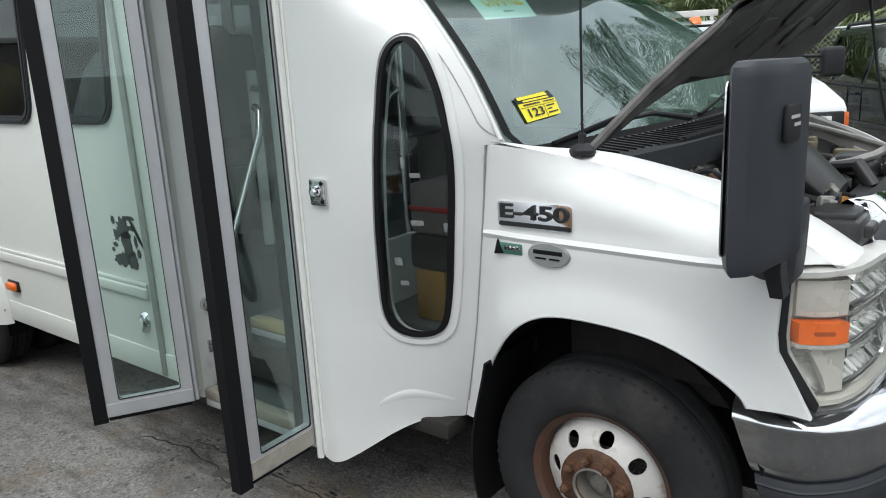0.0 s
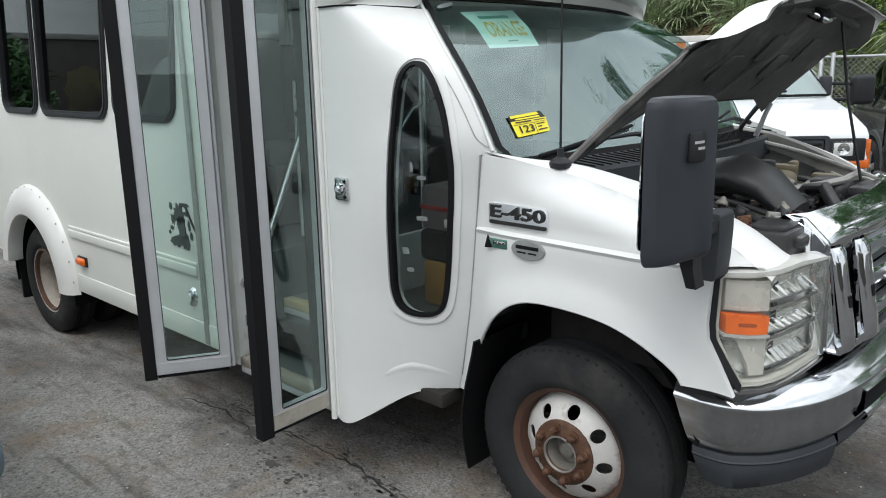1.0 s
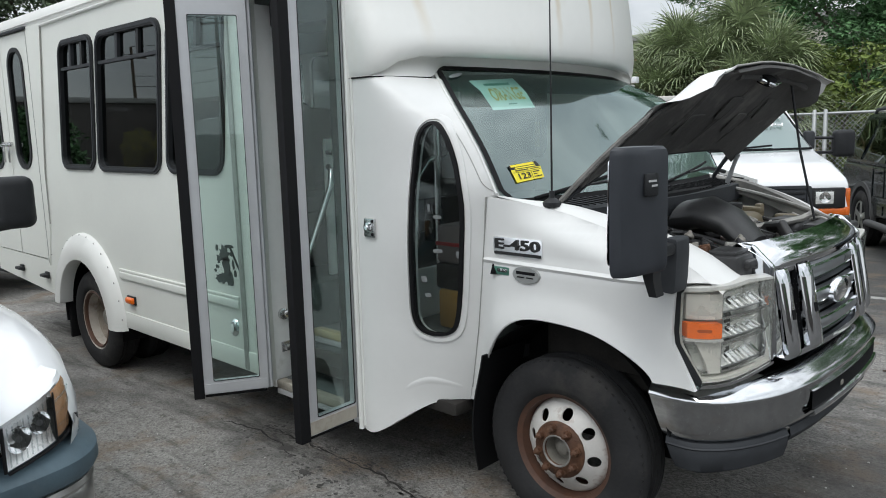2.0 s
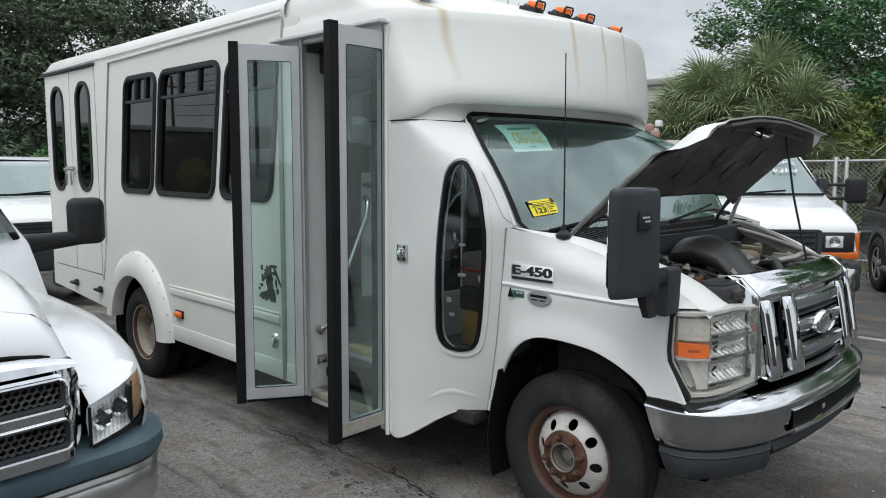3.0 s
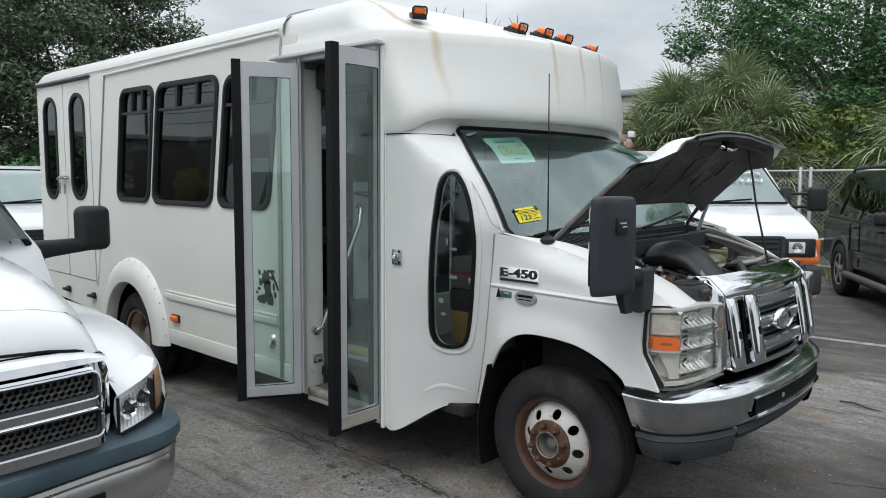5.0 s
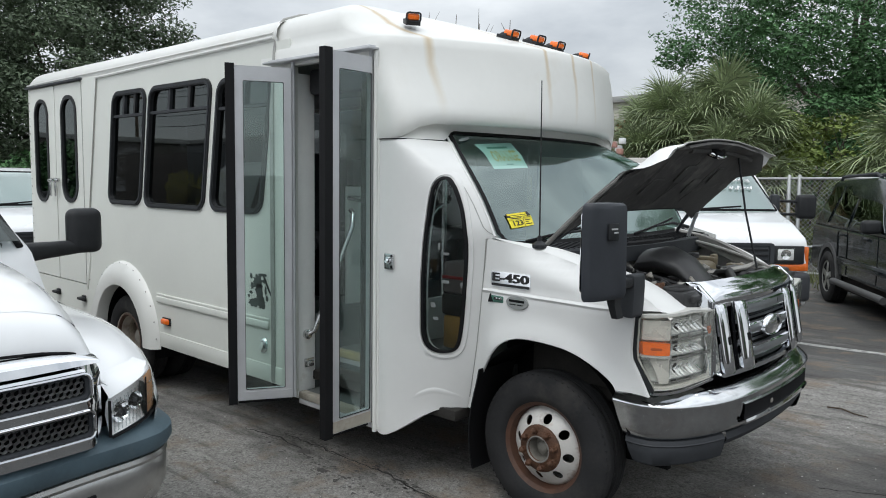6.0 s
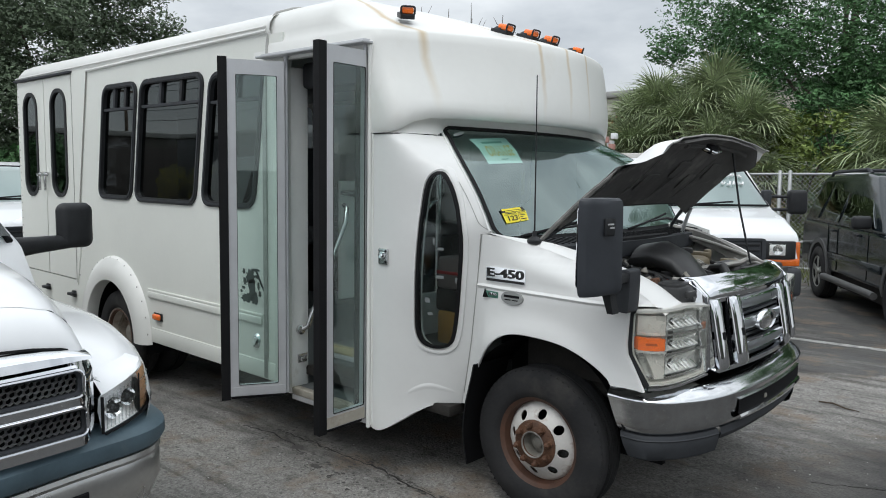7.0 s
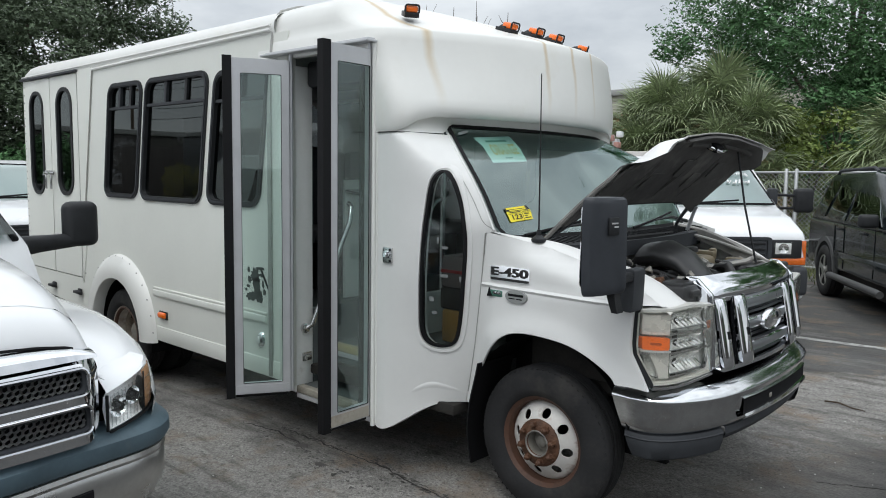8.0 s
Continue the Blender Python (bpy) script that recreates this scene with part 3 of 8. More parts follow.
# front cap: a bowed fibreglass nose over the windscreen
CORNER = [(0.0, 0.56), (0.004, 0.525), (0.012, 0.49), (0.026, 0.455), (0.05, 0.42), (0.10, 0.382), (0.20, 0.33), (0.30, 0.275), (0.40, 0.22), (0.50, 0.17), (0.60, 0.125), (0.70, 0.09), (0.80, 0.06), (0.90, 0.035), (1.0, 0.015), (1.1, 0.004), (CY, 0.0)]


def cap_ring(z, f, inset, deep, z_front=None):
    """One level ring of the nose: back along the side, round the chamfered corner, across the front."""
    z_front = z if z_front is None else z_front

    def half_ring(cut):
        xc = f - 0.56 * cut
        half_ = [(lerp(-1.87, xc, k / 8), inset, z) for k in range(8)]
        for y, off in CORNER:
            half_.append((f - off * cut, inset + (CY - inset) * y / CY, lerp(z, z_front, smooth01(y / 0.16))))
        if z < 2.35:
            half_ = [(max(x, -0.957), y, zz) for x, y, zz in half_]
        return half_

    kerb = half_ring(deep * lerp(0.68, 1.0, smooth01((z - 1.93) / 0.40)))
    return kerb + [(x, 2 * CY - y, zz) for x, y, zz in half_ring(deep)[-2::-1]]


cap_rows = [(1.890, -0.66, 0.004, 0.52, 1.990), (1.893, -0.56, 0.002, 0.77, 1.976), (1.897, -0.50, 0.0, 0.93, 1.972), (1.903, -0.476, -0.002, 1.0, 1.980), (1.920, -0.465, -0.006, 1.0, 1.995), (1.98, -0.460, -0.010, 1.0, 2.03), (2.05, -0.458, -0.012, 1.0, 2.07), (2.15, -0.463, -0.012, 1.0),
            (2.30, -0.482, -0.010, 1.0), (2.38, -0.494, -0.009, 1.0), (2.428, -0.504, -0.006, 1.0), (2.440, -0.514, -0.002, 1.0), (2.452, -0.545, 0.002, 1.0), (2.475, -0.615, 0.010, 1.0), (2.503, -0.70, 0.010, 0.98), (2.543, -0.83, 0.014, 0.85),
            (2.590, -0.97, 0.026, 0.60), (2.636, -1.11, 0.070, 0.38), (2.682, -1.26, 0.19, 0.22), (2.722, -1.42, 0.38, 0.10), (2.752, -1.56, 0.60, 0.05), (2.774, -1.70, 0.85, 0.02), (2.786, -1.80, 1.05, 0.0), (2.790, -1.86, 1.19, 0.0)]
CAP = material("streaked_white_gelcoat", (0.77, 0.77, 0.74), 0.42, vary=0.035, scale=2.5, coat=0.12, stain=(0.62, 0.57, 0.46), stain_scale=1.8, stain_cut=0.58, stain_amount=0.25)
LAMPS = ((-0.985, 0.29), (-0.80, 0.945), (-0.785, 1.19), (-0.80, 1.435), (-0.985, 2.06))


def rust_streaks(m):
    """Rust that has run down from each roof lamp."""
    nodes, links = m.node_tree.nodes, m.node_tree.links
    b = nodes["Principled BSDF"]
    last = b.inputs["Base Color"].links[0].from_socket
    co = nodes.new("ShaderNodeTexCoord")
    sep = nodes.new("ShaderNodeSeparateXYZ")
    links.new(co.outputs["Object"], sep.inputs[0])
    nz = nodes.new("ShaderNodeTexNoise")
    nz.inputs["Scale"].default_value, nz.inputs["Detail"].default_value = 5.0, 4
    links.new(co.outputs["Object"], nz.inputs["Vector"])
    fade = nodes.new("ShaderNodeMapRange")
    fade.inputs["From Min"].default_value, fade.inputs["From Max"].default_value = 2.0, 2.50
    fade.inputs["To Max"].default_value = 0.75
    links.new(sep.outputs["Z"], fade.inputs["Value"])
    for k, (_, y) in enumerate(LAMPS):
        wob = nodes.new("ShaderNodeMath")
        wob.operation = "MULTIPLY_ADD"
        wob.inputs[1].default_value = 0.05
        wob.inputs[2].default_value = -y - 0.025 + (0.055 if k == 0 else 0.006)
        links.new(nz.outputs["Fac"], wob.inputs[0])
        off = nodes.new("ShaderNodeMath")
        off.operation = "ADD"
        links.new(sep.outputs["Y"], off.inputs[0])
        links.new(wob.outputs[0], off.inputs[1])
        ab = nodes.new("ShaderNodeMath")
        ab.operation = "ABSOLUTE"
        links.new(off.outputs[0], ab.inputs[0])
        band = nodes.new("ShaderNodeMapRange")
        band.inputs["From Min"].default_value = 0.034 if k == 0 else 0.020
        band.inputs["From Max"].default_value = 0.004
        links.new(ab.outputs[0], band.inputs["Value"])
        both = nodes.new("ShaderNodeMath")
        both.operation = "MULTIPLY"
        links.new(band.outputs[0], both.inputs[0])
        links.new(fade.outputs[0], both.inputs[1])
        mx = nodes.new("ShaderNodeMixRGB")
        links.new(both.outputs[0], mx.inputs[0])
        links.new(last, mx.inputs[1])
        mx.inputs[2].default_value = (0.52, 0.37, 0.16, 1)
        last = mx.outputs[0]
    links.new(last, b.inputs["Base Color"])


rust_streaks(CAP)
cap = part("front_cap", loft([cap_ring(*row) for row in cap_rows], False), CAP, bus, "moulded white front cap with rust streaks", 70)
seam = [(-1.872, -0.012, 2.36), (-1.872, -0.004, 2.45), (-1.872, 0.006, 2.505), (-1.872, 0.010, 2.545), (-1.872, 0.022, 2.591), (-1.872, 0.066, 2.638), (-1.872, 0.19, 2.684), (-1.872, 0.38, 2.723), (-1.872, 0.60, 2.753), (-1.872, 0.85, 2.775), (-1.872, 1.05, 2.787), (-1.872, 1.19, 2.791)]
seam += [(x, 2 * CY - y, z) for x, y, z in seam[::-1]]
part("cap_joint_band", loft([[(x, CY + (y - CY) * 0.994, z - 0.008) for _, y, z in seam] for x in (-2.02, -1.94, -1.85)], False), GELCOAT, bus)
part("cap_seam", tube(seam, 0.010, 8), SEAL, bus)
part("header_panel", rbox((-1.87, -0.012, 2.335), (-0.955, 0.04, 2.372), 0.006), GELCOAT, bus)
bm = rbox((-1.90, -0.075, 2.352), (-0.94, 0.0, 2.366), 0.004)
rbox((-1.88, -0.05, 2.366), (-0.96, 0.0, 2.378), 0.004, bm=bm)
part("door_rain_rail", bm, ALUMINIUM, bus)

for (x, y), z in zip(LAMPS, (2.560, 2.545, 2.547, 2.545, 2.575)):
    yaw = 0 if 0.5 < y < 2 else (-35 if y < 1 else 35)
    m = Matrix.Translation((x, y, z)) @ Matrix.Rotation(radians(yaw), 4, "Z") @ Matrix.Rotation(radians(16), 4, "Y") @ Matrix.Diagonal((0.9, 0.88, 0.88, 1))
    tail = loft([[(lx, w * math.cos(a), h * math.sin(a)) for a in (math.pi * k / 10 for k in range(11))] for lx, w, h in ((-0.085, 0.012, 0.006), (-0.06, 0.030, 0.022), (-0.02, 0.042, 0.040), (0.0, 0.043, 0.042))], False, (True, True))
    rbox((-0.08, -0.046, -0.03), (0.052, 0.046, 0.002), 0.004, bm=tail)
    tail.transform(m)
    mk = part("marker_lamp", tail, BLACK_PLASTIC, bus, "amber roof marker lamp with black housing")
    lens = rbox((-0.035, -0.040, 0.0), (0.052, 0.040, 0.043), 0.016, 3)
    lens.transform(m)
    part("lens", lens, AMBER, mk)
    loop = [(0.050, yy, zz) for yy, zz in rr(-0.044, -0.004, 0.044, 0.048, 0.014, 3)]
    part("lamp_rim", tube([m @ Vector(p) for p in loop + loop[:1]], 0.0055, 6), BLACK_PLASTIC, mk)


# panel between coach door and cab, with the quarter window
PILLAR_X = [(1.40, -0.255), (1.48, -0.298), (1.57, -0.349), (1.66, -0.412), (1.74, -0.49), (1.82, -0.595), (1.91, -0.755), (1.96, -0.85)]
PILLAR_Y = [(0.45, 0.235), (0.80, 0.195), (1.13, 0.155), (1.40, 0.14), (1.66, 0.145), (1.74, 0.165), (1.82, 0.22), (1.91, 0.335), (1.96, 0.40)]
STRIP = 0.034                 # width of the white pillar strip
CAB_SEAM = [(0.42, -0.487), (0.45, -0.485), (0.80, -0.40), (1.13, -0.335), (1.39, -0.30)]


def pillar_x(z):
    return interp(CAB_SEAM, z) if z < 1.39 else interp(PILLAR_X, z)


REACH = CAB_SEAM[:4] + [(1.25, -0.316), (1.33, -0.300), (1.40, -0.284), (1.45, -0.285)] + PILLAR_X[1:]


def panel_y(x, z):
    t = max(0.0, (x + 0.90) / (interp(REACH, z) + 0.90))
    return interp(PILLAR_Y, z) * t ** (lerp(1.2, 2.2, smooth01((z - 0.8) / 0.6)) + 2.6 * smooth01((z - 1.46) / 0.40))


panel_low = chaikin([(-0.955, 0.34), (-0.95, 0.29), (-0.92, 0.275), (-0.875, 0.275), (-0.825, 0.305), (-0.76, 0.352), (-0.70, 0.398), (-0.63, 0.440), (-0.56, 0.462), (-0.485, 0.465)], 2)
panel_outline = panel_low + [(-0.40, 0.80), (-0.335, 1.13), (-0.30, 1.385), (-0.252, 1.388)] + [(interp(PILLAR_X, z) + 0.003, z) for z in (1.40, 1.48, 1.57, 1.66, 1.74, 1.82, 1.88)] + [(-0.80, 1.89), (-0.955, 1.89)]
QW = [(-0.655, 0.985), (-0.668, 0.85), (-0.64, 0.785), (-0.57, 0.765), (-0.495, 0.785), (-0.462, 0.87), (-0.412, 1.125), (-0.388, 1.325), (-0.390, 1.42), (-0.420, 1.545), (-0.465, 1.645), (-0.51, 1.695),
      (-0.548, 1.68), (-0.582, 1.60), (-0.62, 1.31)]


def grow(poly, d):
    cx, cz = sum(p[0] for p in poly) / len(poly), sum(p[1] for p in poly) / len(poly)
    out = []
    for k, p in enumerate(poly):
        a, b = Vector(poly[k - 1]), Vector(poly[(k + 1) % len(poly)])
        t = (b - a).normalized()
        n = Vector((t.y, -t.x))
        if n.dot(Vector(p) - Vector((cx, cz))) < 0:
            n = -n
        out.append(tuple(Vector(p) + n * d))
    return out


def rounder(poly, times=2):
    for _ in range(times):
        poly = [q for (x0, y0), (x1, y1) in zip(poly, poly[1:] + poly[:1]) for q in ((0.75 * x0 + 0.25 * x1, 0.75 * y0 + 0.25 * y1), (0.25 * x0 + 0.75 * x1, 0.25 * y0 + 0.75 * y1))]
    return poly


PANE_TAPE = material("torn_grey_tape", (0.20, 0.215, 0.215), 0.6, vary=0.4, scale=60)
QWR = rounder(QW, 2)
on_panel = lambda d: (lambda u, v: (u, panel_y(u, v) + d, v))
part("entrance_panel", plate(panel_outline, [QWR], on_panel(0.0), (0, 0.04, 0), 0.024), CAB_WHITE, bus)
qw = part("quarter_window", plate(grow(QWR, 0.003), [grow(QWR, -0.010)], on_panel(-0.012), (0, 0.026, 0), 0.04), RUBBER, bus, "tall quarter window in a black rubber frame")
part("quarter_pane", plate(grow(QWR, -0.007), (), on_panel(-0.002), (0, 0.004, 0), 0.06), QUARTER_GLASS, qw).visible_shadow = False
for u, v, a, b in ((-0.534, 1.337, 0.010, 0.036), (-0.500, 1.300, 0.032, 0.014), (-0.513, 1.154, 0.038, 0.016), (-0.431, 1.141, 0.012, 0.030), (-0.592, 1.027, 0.024, 0.026), (-0.586, 0.954, 0.026, 0.016)):
    part("pane_tape", plate(rr(u - a / 2, v - b / 2, u + a / 2, v + b / 2, 0.003, 2), (), on_panel(-0.0035), (0, 0.001, 0)), PANE_TAPE, qw)
part("window_lip", plate(grow(QWR, 0.03), [grow(QWR, 0.012)], on_panel(-0.008), (0, 0.012, 0), 0.05), CAB_WHITE, bus)
bm = tube([(-0.957, -0.006, z) for z in (0.28, 0.8, 1.4, 1.89, 2.35)], 0.013, 8)
tube([(-0.935, -0.003, z) for z in (0.30, 0.8, 1.4, 1.89)], 0.006, 6, bm)
part("door_edge_trim", bm, GELCOAT, bus)
part("cap_joint", tube([(x, panel_y(x, 1.89) - 0.004, 1.886) for x in (-0.95, -0.90, -0.87, -0.84, -0.81, -0.79, -0.775, -0.76, -0.745, -0.735)], 0.0032, 6), DARK, bus)
sw = chaikin([(-0.735, 0.500), (-0.70, 0.524), (-0.655, 0.545), (-0.62, 0.552), (-0.58, 0.546), (-0.52, 0.530), (-0.455, 0.515)], 2)
part("arch_swage", loft([[(x, panel_y(x, z + dz) + dy * math.sin(math.pi * min(1.0, 0.1 + 0.9 * k / (len(sw) - 1))) + 0.004, z + dz) for dy, dz in ((0.003, 0.034), (-0.007, 0.012), (-0.011, 0.0), (0.003, -0.030))] for k, (x, z) in enumerate(sw)], False), CAB_WHITE, bus)
lb = part("key_switch", rbox((-0.882, -0.012, 1.195), (-0.812, 0.003, 1.28), 0.006), STAINLESS, bus, "scratched stainless key switch plate")
part("key_barrel", lathe([(0.0, 0.018), (0.010, 0.018), (0.013, 0.012), (0.022, 0.010), (0.024, 0.0)], 16, Matrix.Translation((-0.85, -0.011, 1.24)) @ X_TO_YZ), CHROME, lb)
for z in (1.21, 1.268):
    part("screw", lathe([(0.0, 0.006), (0.006, 0.005), (0.008, 0.0)], 8, Matrix.Translation((-0.823, -0.011, z)) @ X_TO_YZ), DARK, lb)


# ---------------------------------------------------------------- cab
FENDER_TOP = [(-0.30, 1.40), (-0.16, 1.372), (0.0, 1.335), (0.2, 1.285), (0.38, 1.225), (0.50, 1.165), (0.58, 1.115), (0.62, 1.085)]


def fender_y(x, z):
    top = interp(FENDER_TOP, x)
    y = 0.142 + 0.03 * smooth01((x - 0.25) / 0.3) ** 1.5 * 1.6
    y += 0.075 * smooth01(1 - (top - z) / 0.13) ** 2 * smooth01((x + 0.24) / 0.3)                       # shoulder turns in
    y += 0.030 * smooth01((z - 1.128) / 0.010) * 0.35                       # crease
    y -= 0.022 * smooth01(1 - abs(math.hypot(x - 0.02, (z - 0.42) * 1.0) - 0.50) / 0.12)   # arch lip
    y += 0.075 * smooth01((0.95 - z) / 0.5) * smooth01((-0.1 - x) / 0.3)    # tucks in behind the wheel
    seam = interp(CAB_SEAM, z)
    return lerp(interp(PILLAR_Y, z), y, smooth01((x - seam) / 0.14))


FC = 1.09                     # middle of the cab between its fenders
ARCH = [(0.433, 0.764), (0.416, 0.795), (0.365, 0.838), (0.291, 0.880), (0.202, 0.910), (0.109, 0.922), (0.014, 0.926), (-0.068, 0.924), (-0.135, 0.910), (-0.194, 0.879), (-0.249, 0.824), (-0.29, 0.766), (-0.326, 0.722), (-0.372, 0.63), (-0.397, 0.567), (-0.408, 0.505)]
ARCH = chaikin(ARCH, 2)
fender = [(-0.297, 1.388)] + [p for p in FENDER_TOP if p[0] > -0.29 and p[0] < 0.60] + [(0.60, 1.118), (0.505, 1.116), (0.487, 1.10), (0.481, 0.95), (0.486, 0.905), (0.530, 0.82), (0.567, 0.750)] + ARCH
# the fender ends behind at the cab seam
fender += [(-0.425, 0.468), (-0.482, 0.468), (-0.397, 0.80), (-0.332, 1.13)]
part("front_fender", plate(fender, (), lambda u, v: (u, fender_y(u, v), v), (0, 0.02, 0), 0.03), CAB_WHITE, bus)
part("arch_lip", tube([(x, fender_y(x, z) + 0.004, z) for x, z in ARCH], 0.005, 6), CAB_WHITE, bus)
crease = [(x, lerp(1.128, 1.118, (x + 0.33) / 0.8)) for x in [-0.33 + 0.04 * k for k in range(21)]]
part("fender_crease", loft([[(x, fender_y(x, z) + dy, z + dz) for dy, dz in ((0.003, 0.012), (-0.004, 0.003), (-0.007, 0.0), (0.002, -0.016))] for x, z in crease], False), CAB_WHITE, bus)
top_rows = []
for x, z in chaikin(FENDER_TOP, 2):
    y0 = fender_y(x, z)
    yin = lerp(0.20, 0.285, smooth01((x + 0.30) / 0.28)) + 0.17 * smooth01((x + 0.05) / 0.65)
    rise = smooth01((x + 0.26) / 0.34)
    top_rows.append([(x, y0, z), (x, lerp(y0, yin, 0.35), z + lerp(0.002, 0.022, rise)), (x, lerp(y0, yin, 0.75), z + lerp(-0.006, 0.030, rise)), (x, yin, z + lerp(-0.018, 0.022, rise)), (x, yin + 0.01, z - 0.05)])
part("fender_top", loft(top_rows, False), CAB_WHITE, bus)
part("far_fender", loft([[(x, 2 * FC - y, z) for x, y, z in row[2::-1]] + [(row[0][0], 2 * FC - row[0][1], 0.75)] for row in top_rows], False), CAB_WHITE, bus)
# grey of the dusty flange, with the engine bay's shade put into it
part("far_fender_flange", loft([[(x, 2 * FC - y, z) for x, y, z in row[:1:-1]] for row in top_rows], False), material("dusty_shaded_primer", (0.24, 0.232, 0.215), 0.7, vary=0.25, scale=12), bus)
part("cab_seam", tube([(pillar_x(z) + 0.002, panel_y(pillar_x(z), z) - 0.002, z) for z in (1.385, 1.2, 1.0, 0.83, 0.7, 0.6, 0.53)], 0.0022, 6), SEAL, bus)

# A-pillar, cowl and windscreen
part("pillar_edge", tube([(interp(PILLAR_X, z) + 0.002, interp(PILLAR_Y, z) + 0.004, z) for z in (1.40, 1.48, 1.57, 1.66, 1.74, 1.82, 1.87, 1.91, 1.94)], 0.0065, 8), CAB_WHITE, bus)
seam = [(interp(PILLAR_X, z) - STRIP, z) for z in (1.64, 1.57, 1.48, 1.43)] + [(-0.262, 1.405)]
part("pillar_seam", tube([(x, panel_y(x, z) - 0.0012, z) for x, z in chaikin(seam, 2)], 0.0018, 6), SEAL, bus)


def screen_pt(s, z, d=0.0):
    """The windscreen: s from 0 (kerb side) to 1, at height z."""
    x0, y0 = interp(PILLAR_X, max(z, 1.40)) + 0.012, interp(PILLAR_Y, max(z, 1.40)) + 0.012
    if z < 1.40:
        x0 += (1.40 - z) * 0.9
        y0 += (1.40 - z) * 1.2
    y = lerp(y0, 2 * CY - y0, s)
    w = 2 * s - 1
    bow = 0.11 * (1 - abs(w) ** 2.2)
    straight = lerp(0.0, 0.045, math.sin(math.pi * max(0.0, min(1.0, (z - 1.40) / 0.5)))) * (1 - abs(w))
    return Vector((x0 + bow - straight * 2.2 + d * 0.7, y, z + d * 0.7))


def screen_loft(s0, s1, z0, z1, d=0.0, n=28, k=18):
    return loft([[screen_pt(lerp(s0, s1, i / n), lerp(z0, z1, j / k), d) for i in range(n + 1)] for j in range(k + 1)], False)


ws = part("windscreen", screen_loft(0, 1, 1.345, 1.955), SCREEN_GLASS, bus, "bowed windscreen reflecting a grey sky")
ws.visible_shadow = False
band = lambda s0, s1, z0, z1: screen_loft(s0, s1, z0, z1, 0.003, 4 if s1 - s0 < 0.1 else 28, 18)
part("screen_border", merge(merge(band(0.0, 0.013, 1.345, 1.95), band(0.987, 1.0, 1.345, 1.95)), merge(band(0.0, 1.0, 1.345, 1.372), band(0.0, 1.0, 1.925, 1.955))), RUBBER, ws)
TINT = glass("screen_sun_strip", (0.16, 0.27, 0.27), 0.75, 0.0, 1.45)
part("sun_strip", screen_loft(0.013, 0.987, 1.82, 1.93, -0.004), TINT, ws).visible_shadow = False


YELLOW = material("yellow_sticker", (0.85, 0.72, 0.03), 0.5, vary=0.05)
INK = material("black_ink", (0.015, 0.015, 0.015), 0.6)
PAPER = material("pale_green_paper", (0.62, 0.80, 0.72), 0.7, vary=0.05)
GREEN_INK = material("green_print", (0.10, 0.30, 0.22), 0.7)
YELLOW_INK = material("yellow_print", (0.62, 0.45, 0.05), 0.7)


def screen_at(y, z, d=0.0):
    y0 = interp(PILLAR_Y, max(z, 1.40)) + 0.012
    return screen_pt((y - y0) / (2 * CY - 2 * y0), z, d)


def quad(corners, u, v, d):
    """A place on a sheet stuck to the screen: corners (y, z) from top left, clockwise; u to the right, v down."""
    (ya, za), (yb, zb), (yc, zc), (yd, zd) = corners
    return screen_at(lerp(lerp(ya, yb, u), lerp(yd, yc, u), v), lerp(lerp(za, zb, u), lerp(zd, zc, u), v), d)


def sheet(corners, d, u0=0.0, u1=1.0, v0=0.0, v1=1.0, n=8):
    return loft([[quad(corners, lerp(u0, u1, i / n), lerp(v0, v1, j / n), d) for i in range(n + 1)] for j in range(n + 1)], False)


def printed(name, body, corners, u0, u1, v0, v1, d, mat, parent):
    """A word laid on a sheet, fitted into the given part of it."""
    cu = bpy.data.curves.new("tmp_text", "FONT")
    cu.body, cu.offset = body, 0.02
    tmp = bpy.data.objects.new("tmp_text", cu)
    me_ = bpy.data.meshes.new_from_object(tmp)
    bpy.data.objects.remove(tmp)
    own = bmesh.new()
    own.from_mesh(me_)
    bpy.data.meshes.remove(me_)
    xs, ys_ = [v.co.x for v in own.verts], [v.co.y for v in own.verts]
    for v in own.verts:
        fu, fv = (v.co.x - min(xs)) / (max(xs) - min(xs)), (v.co.y - min(ys_)) / (max(ys_) - min(ys_))
        v.co = quad(corners, lerp(u0, u1, fu), lerp(v1, v0, fv), d)
    return part(name, own, mat, parent, smooth=0)


LOT = [(0.256, 1.482), (0.437, 1.492), (0.423, 1.446), (0.258, 1.432)]
LOT_HEAD = [(0.253, 1.500), (0.424, 1.513), (0.437, 1.492), (0.256, 1.482)]
st = part("window_sticker", sheet(LOT, 0.006), YELLOW, bus, "yellow lot sticker on the windscreen")
part("sticker_header", sheet(LOT_HEAD, 0.006), INK, st)
part("header_print", merge(sheet(LOT_HEAD, 0.008, 0.04, 0.86, 0.08, 0.52), sheet(LOT_HEAD, 0.008, 0.14, 0.84, 0.66, 0.9)), YELLOW, st)
part("divider_line", merge(sheet(LOT, 0.008, 0.60, 0.615, 0.28, 1.0), sheet(LOT, 0.008, 0.02, 0.98, 0.25, 0.275)), INK, st)
bm = sheet(LOT, 0.008, 0.10, 0.55, 0.08, 0.16, 4)
for u0, u1, v0, v1 in ((0.62, 0.95, 0.09, 0.15), (0.66, 0.90, 0.36, 0.43), (0.67, 0.80, 0.55, 0.62), (0.66, 0.94, 0.76, 0.84)):
    merge(bm, sheet(LOT, 0.008, u0, u1, v0, v1, 4))
part("handwriting", bm, INK, st)
